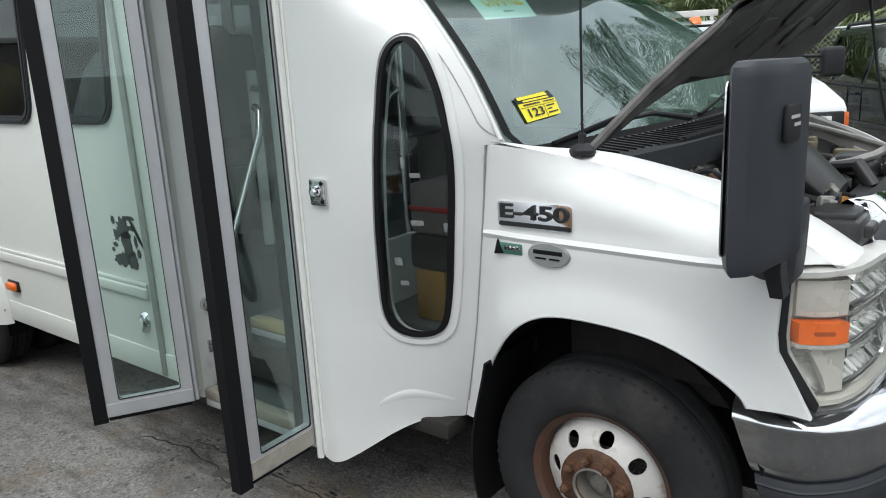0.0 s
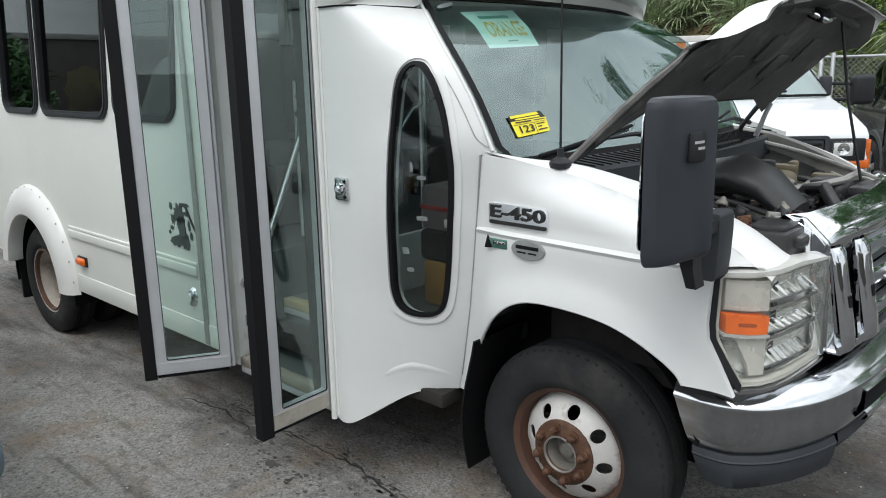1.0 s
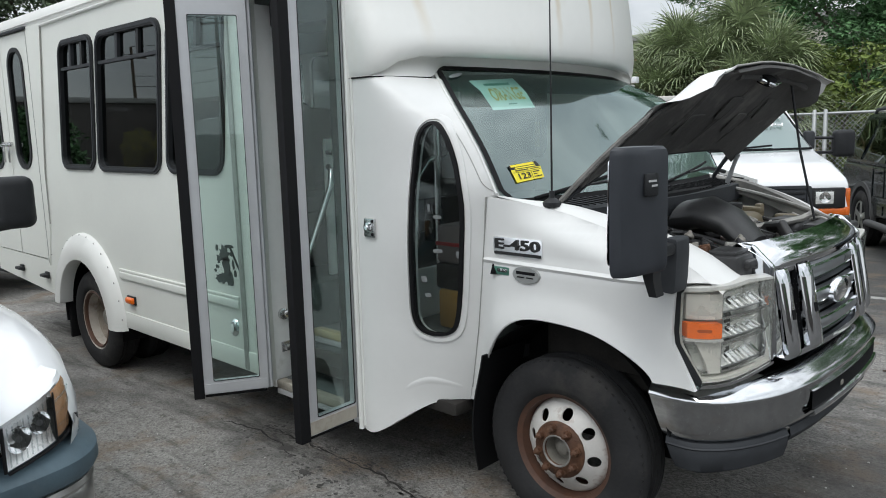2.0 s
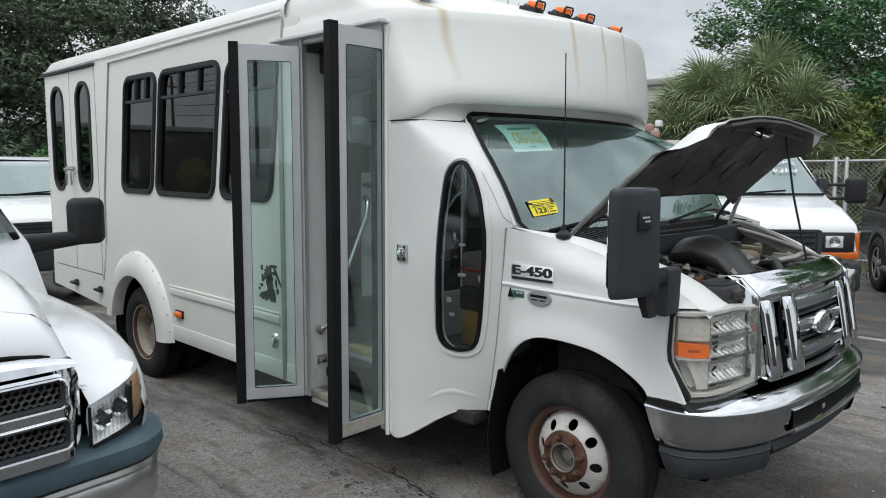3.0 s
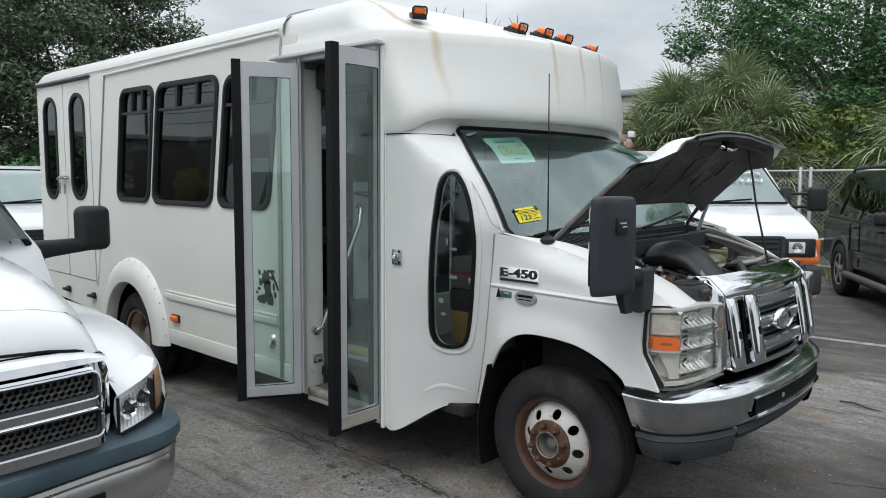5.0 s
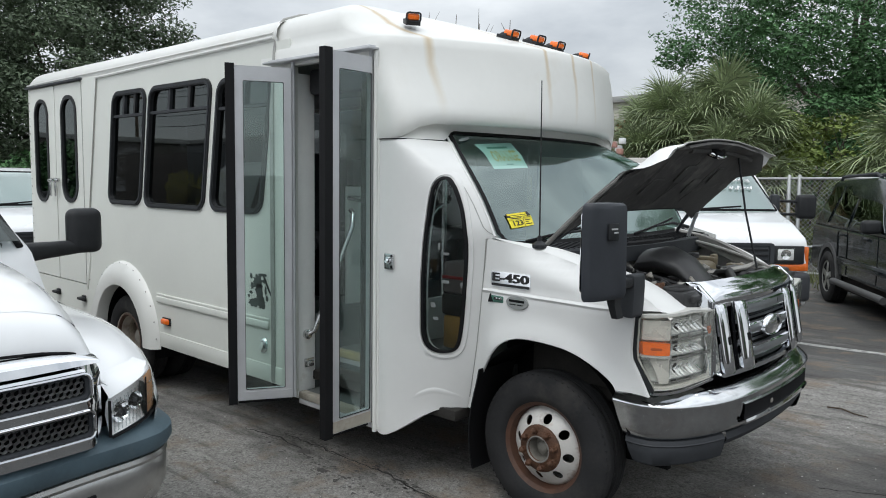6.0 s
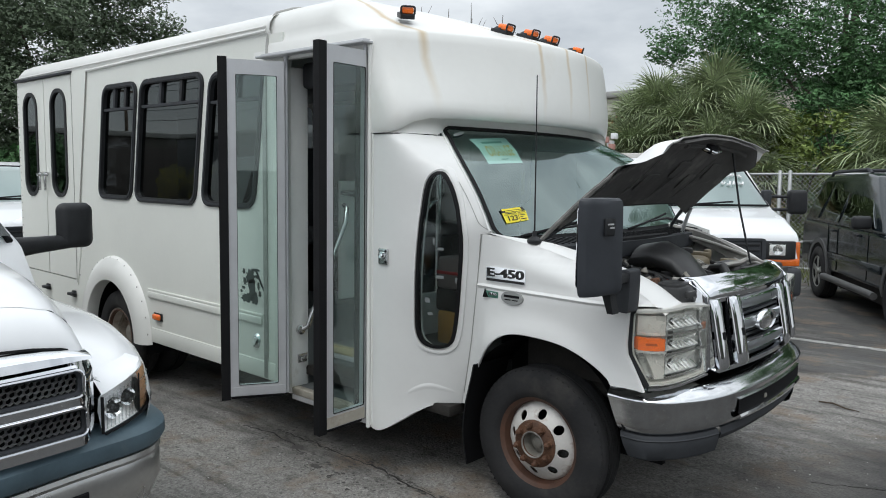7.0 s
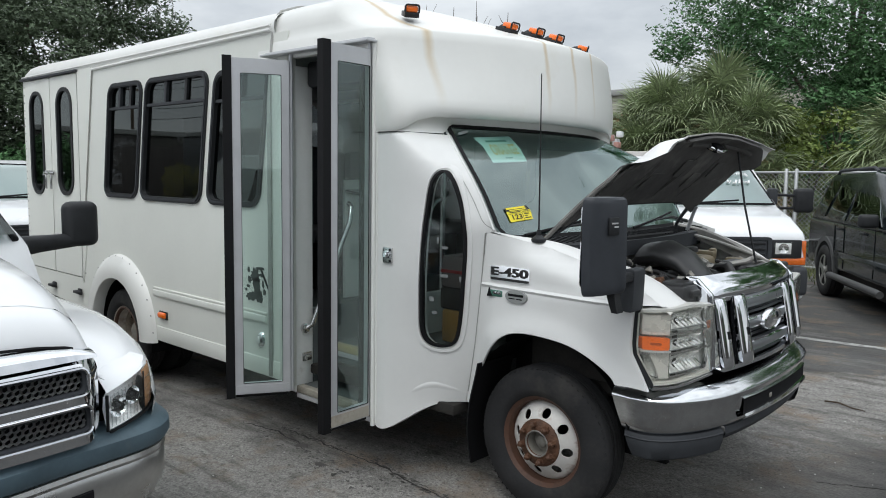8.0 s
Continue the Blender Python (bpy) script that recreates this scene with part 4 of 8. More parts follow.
printed("digits", "123", LOT, 0.14, 0.55, 0.36, 0.84, 0.009, INK, st)

NOTICE = [(0.445, 1.874), (0.754, 1.894), (0.677, 1.749), (0.376, 1.735)]
sg = part("window_notice", sheet(NOTICE, -0.0022), PAPER, bus, "pale green paper notice behind the windscreen")
printed("notice_word", "ORANGE", NOTICE, 0.16, 0.90, 0.30, 0.72, -0.0012, YELLOW_INK, sg)
part("notice_line", sheet(NOTICE, -0.0012, 0.20, 0.78, 0.14, 0.22), GREEN_INK, sg)
part("notice_line", sheet(NOTICE, -0.0012, 0.42, 0.62, 0.82, 0.86), GREEN_INK, sg)
lab = [screen_at(0.405 + 0.055 * math.cos(a), 1.893 + 0.006 * math.sin(a) + 0.012 * math.cos(a), 0.005) for a in (2 * math.pi * k / 20 for k in range(20))]
part("oval_sticker", loft([lab, [p + Vector((0.002, 0, 0.002)) for p in lab]], True, (True, True)), material("grey_film", (0.30, 0.33, 0.33), 0.5), bus)

def evenly(line, n):
    """n points at even steps along a line."""
    line = [Vector(p) for p in line]
    far = [0.0]
    for a_, b_ in zip(line, line[1:]):
        far.append(far[-1] + (b_ - a_).length)
    out = []
    for k in range(n):
        d, i = far[-1] * k / (n - 1), 0
        while i < len(line) - 2 and far[i + 1] < d:
            i += 1
        out.append(line[i].lerp(line[i + 1], (d - far[i]) / max(1e-6, far[i + 1] - far[i])))
    return out


# the moulding between the cap's underside, the side panel and the head of the windscreen
half = len(cap_ring(*cap_rows[0])) // 2 + 1
lowest = cap_ring(*cap_rows[0])
crest = [tuple(screen_at(y, 1.943, 0.006)) for y in (0.42, 0.5, 0.6, 0.75, 0.9, 1.05, CY)]


def header_half(under, foot):
    """Rows of the moulding from the cap's lowest edge down to the panel and the screen."""
    hu, hf = evenly([p for p in under if p[0] >= -0.958], 30), evenly(foot, 30)
    return [hu, [a_.lerp(b_, 0.35) + smooth01((k - 2) / 7) * Vector((-0.022, 0.022, 0.016)) for k, (a_, b_) in enumerate(zip(hu, hf))],
            [a_.lerp(b_, 0.75) + smooth01((k - 2) / 7) * Vector((-0.006, 0.004, 0.002)) for k, (a_, b_) in enumerate(zip(hu, hf))], hf]


near = header_half(lowest[:half], [(x, panel_y(x, 1.888) - 0.003, 1.888) for x in (-0.957, -0.90, -0.85, -0.82, -0.80, -0.78, -0.76, -0.745, -0.732, -0.718)] + crest)
far = header_half([(x, 2 * CY - y, z) for x, y, z in lowest[:half - 2:-1]], [(-0.957, 0.0, 1.888), (-0.90, 0.03, 1.888), (-0.84, 0.12, 1.90), (-0.80, 0.25, 1.92)] + crest)
part("screen_header", loft([[tuple(p) for p in kerb_row] + [(p.x, 2 * CY - p.y, p.z) for p in far_row[-2::-1]] for kerb_row, far_row in zip(near, far)], False), GELCOAT, bus, "", 70)

# cowl, wiper, antenna
cowl = []
for i in range(17):
    s = i / 16
    p = screen_pt(s, 1.35, 0.0)
    cowl.append([p + Vector((-0.02, 0, 0.012)), p + Vector((0.02, 0, 0.0)), p + Vector((0.10, 0, -0.012)), p + Vector((0.17, 0, -0.02)), p + Vector((0.175, 0, -0.10))])
part("cowl_grille", loft(cowl, False), FADED_PLASTIC, bus)
bm = bmesh.new()
for i in range(46):
    p = screen_pt(0.02 + 0.021 * i, 1.35, 0.0)
    tube([p + Vector((0.015, 0, 0.008)), p + Vector((0.15, 0.012, -0.008))], 0.0035, 4, bm)
tagged(part("cowl_slats", bm, RUBBER, bus), kind="stuff")
for s0, s1 in ((0.20, 0.02), (0.72, 0.50)):
    p0, p1 = screen_pt(s0 + 0.22, 1.36, 0.03), screen_pt(s1 + 0.10, 1.385, 0.02)
    wp = part("wiper", tube([p0 + Vector((0.03, 0, 0)), lerp(p0, p1, 0.4) + Vector((0.03, 0, 0.03)), lerp(p0, p1, 0.75) + Vector((0.015, 0, 0.012))], [0.012, 0.009, 0.005], 8), BLACK_PLASTIC, bus)
    part("wiper_blade", tube([screen_pt(lerp(s0 + 0.16, s1 + 0.035, k / 8), lerp(1.43, 1.365, k / 8), 0.012) for k in range(9)], 0.007, 6), RUBBER, wp)
an = part("antenna", lathe([(0.036, 0.0), (0.036, 0.016), (0.022, 0.028), (0.012, 0.034), (0.010, 0.06), (0.0, 0.062)], 18, Matrix.Translation((-0.05, 0.235, 1.352))), BLACK_PLASTIC, bus, "black whip antenna")
part("whip", tube([(-0.05, 0.235, 1.38), (-0.053, 0.234, 1.7), (-0.058, 0.232, 2.15)], [0.0042, 0.0035, 0.0025], 6), BLACK_PLASTIC, an)

# ---------------------------------------------------------------- open hood
HA = radians(43.3)


def hood_pt(u, w, d=0.0):
    """u: 0 at the bowed rear edge, 1 at the front lip; w: -1 kerb side, 1 far side; d above the outer skin."""
    length = 0.715 + 0.03 * (1 - w * w)
    a = lerp(0.205 * smooth01((0.985 - abs(w)) / 0.20), length, u)
    q = a / length
    up = 0.020 * math.sin(math.pi * min(1.0, q * 1.1)) + 0.035 * (1 - w * w) * (0.4 + 0.6 * q)
    up += (0.015 + 0.050 * w * w) * smooth01((q - 0.58) / 0.34) - 0.026 * smooth01((q - 0.90) / 0.10)
    up -= (0.105 * smooth01((-w - 0.74) / 0.26) * smooth01((q - 0.64) / 0.22) if w < 0 else 0.105 * smooth01((w - 0.70) / 0.30) * smooth01((q - 0.66) / 0.18)) * (1 - 0.6 * smooth01((q - 0.90) / 0.08))
    up -= smooth01((q - 0.78) / 0.22) * 0.026 * smooth01((w - 0.15) / 0.45)
    up -= smooth01((q - 0.72) / 0.28) * 0.034 * smooth01((-w - 0.2) / 0.6)
    tip = 0.035 * smooth01((abs(w) - 0.86) / 0.14) * smooth01((q - 0.9) / 0.1)
    b = up + d
    half = lerp(0.90, 0.73, q) * (1 + 0.04 * smooth01((q - 0.62) / 0.2)) * (1 - 0.14 * smooth01((q - 0.86) / 0.10)) if w < 0 else lerp(0.56, 0.60, q)
    return Vector((-0.06 + a * math.cos(HA) - b * math.sin(HA), CY + w * (half + (0.0 if w < 0 else 1.9) * tip), 1.375 + a * math.sin(HA) + b * math.cos(HA)))


NU, NW = 26, 60
hood_bm = loft([[hood_pt(i / NU, -1 + 2 * j / NW) for j in range(NW + 1)] for i in range(NU + 1)], False)
hood = part("hood", hood_bm, CAB_WHITE, bus, "raised white hood with a dark lining")
part("hood_flange", tube([hood_pt(1, w, -0.004) for w in (-1, -0.9, -0.8, -0.6, -0.4, -0.2, 0, 0.2, 0.4, 0.6, 0.8, 0.9, 1.0)], 0.004, 6), SEAL, hood)
part("hood_edge", tube([hood_pt(u, -1, -0.012) for u in (0.0, 0.15, 0.3, 0.45, 0.6, 0.66)], [0.012, 0.012, 0.012, 0.012, 0.009, 0.003], 6), PALE_LINER, hood)
part("rear_edge", tube([hood_pt(0.0, -1 + 0.05 * k, -0.012) for k in range(41)], 0.010, 6), FADED_PLASTIC, hood)
LINER = material("hood_liner", (0.085, 0.083, 0.080), 0.75, vary=0.4, scale=5, bump=0.2, bump_scale=30, stain=(0.25, 0.24, 0.225), stain_scale=3.5, stain_cut=0.52, stain_amount=0.75)
liner = [(0.03, -0.965), (0.35, -0.97), (0.62, -0.96), (0.72, -0.90), (0.82, -0.78), (0.92, -0.72), (0.975, -0.72), (0.985, -0.4), (0.985, 0.5), (0.965, 0.95), (0.6, 0.96), (0.03, 0.96)]
part("hood_lining", plate(rounder(liner, 1), (), lambda u, w: hood_pt(u, w, -0.014), (0.006, 0, -0.012), 0.055), LINER, hood, "dark stained hood lining")
for w in (-0.58, -0.12, 0.34):
    part("lining_rib", tube([hood_pt(u, w + 0.16 * (u - 0.5), -0.022) for u in (0.10, 0.25, 0.45, 0.62, 0.70)], [0.006, 0.014, 0.017, 0.014, 0.006], 8), LINER, hood)
for w, u0 in ((-0.46, 0.25), (-0.14, 0.42), (0.18, 0.25), (0.50, 0.42)):
    part("lining_pad", plate(rr(u0, w - 0.09, u0 + 0.22, w + 0.09, 0.03, 3), (), lambda u, w_: hood_pt(u, w_, -0.030), (0.003, 0, -0.006), 0.06), LINER, hood)
part("front_rail", tube([hood_pt(0.84, w, -0.024) for w in (-0.42, -0.2, 0, 0.2, 0.4, 0.6, 0.8)], 0.016, 8), LINER, hood)
p = hood_pt(0.86, -0.06, -0.035)
part("hood_striker", tube([p + Vector(o) for o in ((-0.05, -0.07, 0.03), (0.0, -0.07, -0.015), (0.03, -0.01, -0.035), (0.03, 0.06, -0.025), (0.0, 0.09, 0.01), (-0.03, 0.06, 0.03))], 0.010, 8), WORN_CHROME, hood)
part("striker_plate", prism([(p.x - 0.03, p.z - 0.02), (p.x + 0.02, p.z - 0.045), (p.x + 0.03, p.z - 0.01), (p.x - 0.01, p.z + 0.02)], p.y - 0.05, p.y + 0.05, 0.008), DARK, hood)
rod0, rod1 = Vector((0.52, 1.56, 1.20)), hood_pt(0.83, 0.56, -0.02)
part("prop_rod", tube([rod0, lerp(rod0, rod1, 0.5) + Vector((-0.012, 0.0, 0)), rod1], 0.006, 8), BLACK_PLASTIC, bus)
for w in (0.93,):
    q = hood_pt(0.22, w, -0.03)
    part("hood_hinge", tube([(0.0, CY + w * (0.80 if w < 0 else 0.62), 1.30), q + Vector((-0.02, 0, -0.05)), q], [0.014, 0.011, 0.011], 8), ALUMINIUM, bus)

# ---------------------------------------------------------------- engine bay
ENGINE = material("engine_plastic", (0.030, 0.030, 0.031), 0.42, vary=0.3, scale=9, bump=0.08, bump_scale=150)
DIRTY_METAL = material("dusty_engine_metal", (0.27, 0.255, 0.225), 0.6, 0.3, vary=0.35, scale=14, bump=0.3, bump_scale=60)
TAN = material("yellowed_reservoir", (0.20, 0.165, 0.105), 0.45, vary=0.2, scale=14)
BULKHEAD = material("dusty_painted_bulkhead", (0.42, 0.41, 0.385), 0.75, vary=0.35, scale=11, bump=0.2, bump_scale=60, stain=(0.12, 0.11, 0.10), stain_scale=7, stain_cut=0.5, stain_amount=0.7)
RED = material("red_cable", (0.32, 0.03, 0.03), 0.5, vary=0.2)
bay = part("engine_bay", merge(merge(rbox((-0.12, 0.40, 0.62), (0.62, 2.0, 0.70), 0.02), rbox((-0.16, 0.36, 0.65), (-0.10, 2.04, 1.33), 0.01)), rbox((-0.14, 0.355, 0.7), (0.60, 0.40, 1.06), 0.01)), UNDER, bus)
part("inner_fender", rbox((-0.10, 0.38, 1.10), (0.50, 0.47, 1.16), 0.02), DIRTY_METAL, bay)
part("inner_fender", rbox((-0.10, 1.74, 1.10), (0.52, 1.82, 1.17), 0.02), DIRTY_METAL, bay)
part("bulkhead_rail", tube([(-0.03, 0.42, 1.235), (0.0, 0.8, 1.255), (0.02, 1.2, 1.262), (0.0, 1.6, 1.255), (-0.03, 1.98, 1.24)], 0.035, 8), DIRTY_METAL, bay)
duct = [(0.06, 1.00, 1.17), (0.12, 1.03, 1.245), (0.22, 1.05, 1.265), (0.33, 1.06, 1.225), (0.44, 1.06, 1.13)]
bm = loft([[Vector(p) + Vector((0.04 * math.sin(a) * 0.4, ry * math.cos(a), rz * math.sin(a))) for a in (2 * math.pi * k / 20 for k in range(20))]
           for p, ry, rz in zip(duct, (0.08, 0.14, 0.155, 0.14, 0.115), (0.045, 0.072, 0.072, 0.06, 0.045))], True, (True, True))
part("intake_duct", bm, ENGINE, bay, "large black intake duct")
part("air_box", rbox((0.40, 0.62, 0.98), (0.60, 0.86, 1.15), 0.03, 3), ENGINE, bay)
part("fan_shroud", merge(rbox((0.46, 0.55, 0.86), (0.54, 1.9, 1.10), 0.02), rbox((0.44, 0.9, 1.08), (0.58, 1.55, 1.125), 0.02)), ENGINE, bay)
part("radiator_support", merge(rbox((0.53, 0.50, 1.13), (0.62, 1.92, 1.165), 0.012), rbox((0.50, 1.45, 1.14), (0.60, 1.88, 1.19), 0.015)), ENGINE, bay)
part("battery", merge(rbox((0.12, 0.46, 0.96), (0.36, 0.68, 1.12), 0.012), rbox((0.10, 0.44, 1.09), (0.38, 0.70, 1.13), 0.012)), ENGINE, bay)
part("fuse_box", rbox((0.02, 0.50, 1.06), (0.11, 0.78, 1.16), 0.02), ENGINE, bay)
part("coolant_tank", merge(rbox((0.06, 1.42, 1.10), (0.26, 1.66, 1.215), 0.04, 3), lathe([(0.032, 0.0), (0.032, 0.03), (0.0, 0.032)], 14, Matrix.Translation((0.16, 1.52, 1.205)))), TAN, bay, "yellowed coolant tank")
part("brake_fluid_cap", lathe([(0.036, 0.0), (0.036, 0.025), (0.03, 0.03), (0.0, 0.03)], 14, Matrix.Translation((0.16, 1.52, 1.235))), ENGINE, bay)
bm = merge(rbox((0.20, 1.66, 1.14), (0.235, 1.72, 1.25), 0.012), rbox((0.08, 1.64, 1.20), (0.24, 1.70, 1.235), 0.012))
rbox((0.30, 1.66, 1.16), (0.40, 1.71, 1.205), 0.012, bm=bm)
part("bay_bracket", bm, TAN, bay)
part("bay_brace", tube([(0.28, 1.40, 1.16), (0.40, 1.46, 1.185), (0.46, 1.56, 1.20), (0.50, 1.60, 1.225)], 0.016, 8), PALE_METAL, bay)
part("bay_brace", tube(chaikin([(0.36, 1.74, 1.20), (0.44, 1.73, 1.17), (0.50, 1.70, 1.195), (0.55, 1.66, 1.185)], 2), 0.011, 8), PALE_METAL, bay)
part("washer_bottle", rbox((0.30, 1.52, 1.04), (0.48, 1.72, 1.20), 0.05, 3), ENGINE, bay)
part("engine_block", merge(rbox((-0.08, 0.85, 0.85), (0.36, 1.55, 1.06), 0.05, 3), rbox((0.05, 0.72, 0.95), (0.38, 0.98, 1.09), 0.04, 3)), DIRTY_METAL, bay)
rnd = random.Random(8)
for k in range(22):
    y = 0.48 + 1.4 * rnd.random()
    x = 0.02 + 0.45 * rnd.random()
    z = 1.06 + 0.09 * rnd.random()
    pts = [Vector((x, y, z))]
    for _ in range(4):
        pts.append(pts[-1] + Vector((rnd.uniform(-0.08, 0.08), rnd.uniform(-0.10, 0.10), rnd.uniform(-0.03, 0.025))))
    part("hose", tube(pts, rnd.choice((0.006, 0.009, 0.014, 0.02)), 7), RED if k in (3, 11) else (DIRTY_METAL if k % 6 == 0 else ENGINE), bay)
part("radiator_hose", tube([(0.50, 1.32, 1.12), (0.44, 1.36, 1.19), (0.36, 1.42, 1.17), (0.30, 1.40, 1.08)], 0.026, 10), ENGINE, bay)
for k in range(6):
    x, y = 0.05 + 0.3 * rnd.random(), 0.5 + 0.35 * rnd.random()
    part("connector", rbox((x, y, 1.12), (x + 0.05, y + 0.035, 1.15), 0.006), RED if k == 2 else ENGINE, bay)
# brackets, caps and looms over the engine
for k in range(26):
    x, y, z = rnd.uniform(-0.04, 0.50), rnd.uniform(0.50, 1.90), rnd.uniform(1.07, 1.15)
    if abs(y - 1.06) < 0.22 and 0.05 < x < 0.45:
        continue
    m = Matrix.Translation((x, y, z)) @ Matrix.Rotation(rnd.uniform(0, 3.1), 4, "Z") @ Matrix.Rotation(rnd.uniform(-0.5, 0.5), 4, "X")
    part("engine_bracket", rbox((-rnd.uniform(0.03, 0.07), -0.014, -0.012), (rnd.uniform(0.03, 0.07), 0.014, 0.012), 0.004, m=m), (PALE_METAL, ENGINE, DIRTY_METAL, ENGINE)[k % 4], bay)
for k, (x, y, z, rad) in enumerate(((0.05, 0.62, 1.17, 0.030), (0.30, 1.80, 1.18, 0.034), (0.46, 0.95, 1.14, 0.026), (0.02, 1.78, 1.22, 0.04))):
    part("filler_cap", lathe([(rad, -0.03), (rad, 0.012), (rad * 0.85, 0.02), (0.0, 0.02)], 14, Matrix.Translation((x, y, z))), ENGINE if k != 2 else material("orange_filler_cap", (0.45, 0.20, 0.05), 0.5), bay)
for k, y in enumerate((0.62, 0.74, 0.86, 1.30, 1.46, 1.62)):
    part("wire_loom", tube(chaikin([(-0.06, y - 0.1, 1.25), (0.02, y, 1.22 + 0.02 * (k % 2)), (0.14, y + 0.05, 1.19), (0.26, y + 0.08, 1.17), (0.42, y + 0.04, 1.14)], 2), 0.011, 7), ENGINE, bay)
for k in range(58):
    x, y = rnd.uniform(-0.02, 0.48), rnd.choice((rnd.uniform(0.44, 0.88), rnd.uniform(0.44, 0.88), rnd.uniform(1.24, 1.70)))
    z = 1.165 + 0.06 * rnd.random() - 0.12 * max(0.0, x - 0.1)
    mt = (ENGINE, PALE_METAL, ENGINE, DIRTY_METAL, ENGINE, ENGINE, RUST, DIRTY_METAL)[k % 8]
    kind = k % 3
    if kind == 0:
        pts = [Vector((x, y, z))]
        for _ in range(4):
            pts.append(pts[-1] + Vector((rnd.uniform(-0.05, 0.06), rnd.uniform(-0.06, 0.06), rnd.uniform(-0.03, 0.025))))
        part("cable", tube(chaikin([tuple(p_) for p_ in pts], 2), rnd.choice((0.004, 0.006, 0.010)), 6), (ENGINE, RED, ENGINE, PALE_METAL)[(k // 3) % 4], bay)
    elif kind == 1:
        m = Matrix.Translation((x, y, z)) @ Matrix.Rotation(rnd.uniform(0, 3.1), 4, "Z") @ Matrix.Rotation(rnd.uniform(-0.6, 0.6), 4, "X")
        bm = rbox((-rnd.uniform(0.015, 0.04), -0.012, -0.016), (rnd.uniform(0.015, 0.04), 0.014, 0.016), 0.005, m=m)
        rbox((-0.008, -0.02, -0.006), (0.008, 0.022, 0.022), 0.003, bm=bm, m=m)
        part("connector", bm, mt, bay)
    else:
        part("clamp", lathe([(0.016, 0.0), (0.020, 0.004), (0.020, 0.014), (0.012, 0.022), (0.006, 0.034), (0.0, 0.034)], 10, Matrix.Translation((x, y, z)) @ Matrix.Rotation(rnd.uniform(-0.7, 0.7), 4, "X")), mt, bay)
part("cowl_gasket", tube([(-0.02, 0.44, 1.30), (0.03, 0.8, 1.325), (0.05, 1.15, 1.33), (0.03, 1.5, 1.325), (-0.02, 1.80, 1.305)], 0.024, 8), RUBBER, bay)
part("bulkhead_panel", loft([[(-0.06 + dx + 0.05 * (1 - ((y - 1.12) / 0.7) ** 2), y, z) for dx, z in ((0.0, 1.315), (0.05, 1.285), (0.075, 1.23), (0.07, 1.16))] for y in (0.42, 0.6, 0.8, 1.0, 1.2, 1.4, 1.6, 1.8)], False), BULKHEAD, bay)
part("corner_box", merge(rbox((0.47, 0.44, 1.06), (0.60, 0.60, 1.185), 0.014), rbox((0.485, 0.455, 1.18), (0.585, 0.585, 1.20), 0.006)), ENGINE, bay)
# floor pan hides the road under the engine
part("underbody", merge(merge(rbox((-5.9, 0.15, 0.40), (-0.5, 2.25, 0.46), 0.01), rbox((-5.5, 0.75, 0.28), (0.5, 0.87, 0.42), 0.01)), rbox((-5.5, 1.53, 0.28), (0.5, 1.65, 0.42), 0.01)), UNDER, bus)
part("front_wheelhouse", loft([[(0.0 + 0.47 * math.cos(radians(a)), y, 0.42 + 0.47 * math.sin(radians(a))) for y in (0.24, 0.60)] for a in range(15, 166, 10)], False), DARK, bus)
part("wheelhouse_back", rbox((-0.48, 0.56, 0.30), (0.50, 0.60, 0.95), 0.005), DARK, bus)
part("far_cab_side", plate([(-0.95, 0.5), (-0.40, 0.5), (-0.40, 0.72), (-0.3, 0.86), (0.0, 0.92), (0.0, 1.33), (-0.255, 1.40), (-0.405, 1.66), (-0.775, 1.905), (-0.95, 1.905)], (), lambda u, v: (u, 2 * CY - 0.15 - 0.2 * smooth01((v - 1.7) / 0.2), v), (0, -0.02, 0)), CAB_WHITE, bus)

# ---------------------------------------------------------------- bumper, grille, headlamps
CC = 1.15                     # middle of the grille and the bumper
BUMP = [(0.366, 0.240), (0.45, 0.236), (0.55, 0.250), (0.64, 0.312), (0.705, 0.42), (0.757, 0.56), (0.789, 0.75), (0.803, 0.97), (0.806, CC)]
BUMP = chaikin(BUMP, 3)
BUMP += [(x, 2 * CC - y) for x, y in BUMP[-2::-1]]


def raked(bm_):
    """Cuts the bumper's ends back so that they run forward towards the ground."""
    for v in bm_.verts:
        v.co.x += 0.33 * max(0.0, 0.725 - v.co.z) * smooth01((0.62 - v.co.x) / 0.25)
    return bm_


def along(path, section, drop=lambda k: 0.0):
    """Sweeps an upright section (out, z) along a plan path whose outside is on its right."""
    rows = []
    for k, (x, y) in enumerate(path):
        (xa, ya), (xb, yb) = path[max(0, k - 1)], path[min(len(path) - 1, k + 1)]
        t = Vector((xb - xa, yb - ya)).normalized()
        n = Vector((t.y, -t.x))
        rows.append([(x + n.x * o, y + n.y * o, z + drop(k)) for o, z in section])
    return loft(rows, False)


sec = [(-0.24, 0.752), (-0.16, 0.750), (-0.09, 0.745), (-0.055, 0.739), (-0.040, 0.733), (-0.012, 0.715), (0.008, 0.698), (0.012, 0.690), (0.008, 0.682), (0.005, 0.63), (-0.002, 0.575), (-0.010, 0.550), (-0.024, 0.538), (-0.06, 0.53)]
bumper = part("front_bumper", raked(along(BUMP, sec)), WORN_CHROME, bus, "dull chrome front bumper", 60)
VAL = [(-0.05, 0.540), (-0.022, 0.532), (-0.012, 0.515), (-0.016, 0.47), (-0.030, 0.425), (-0.05, 0.412), (-0.12, 0.405)]
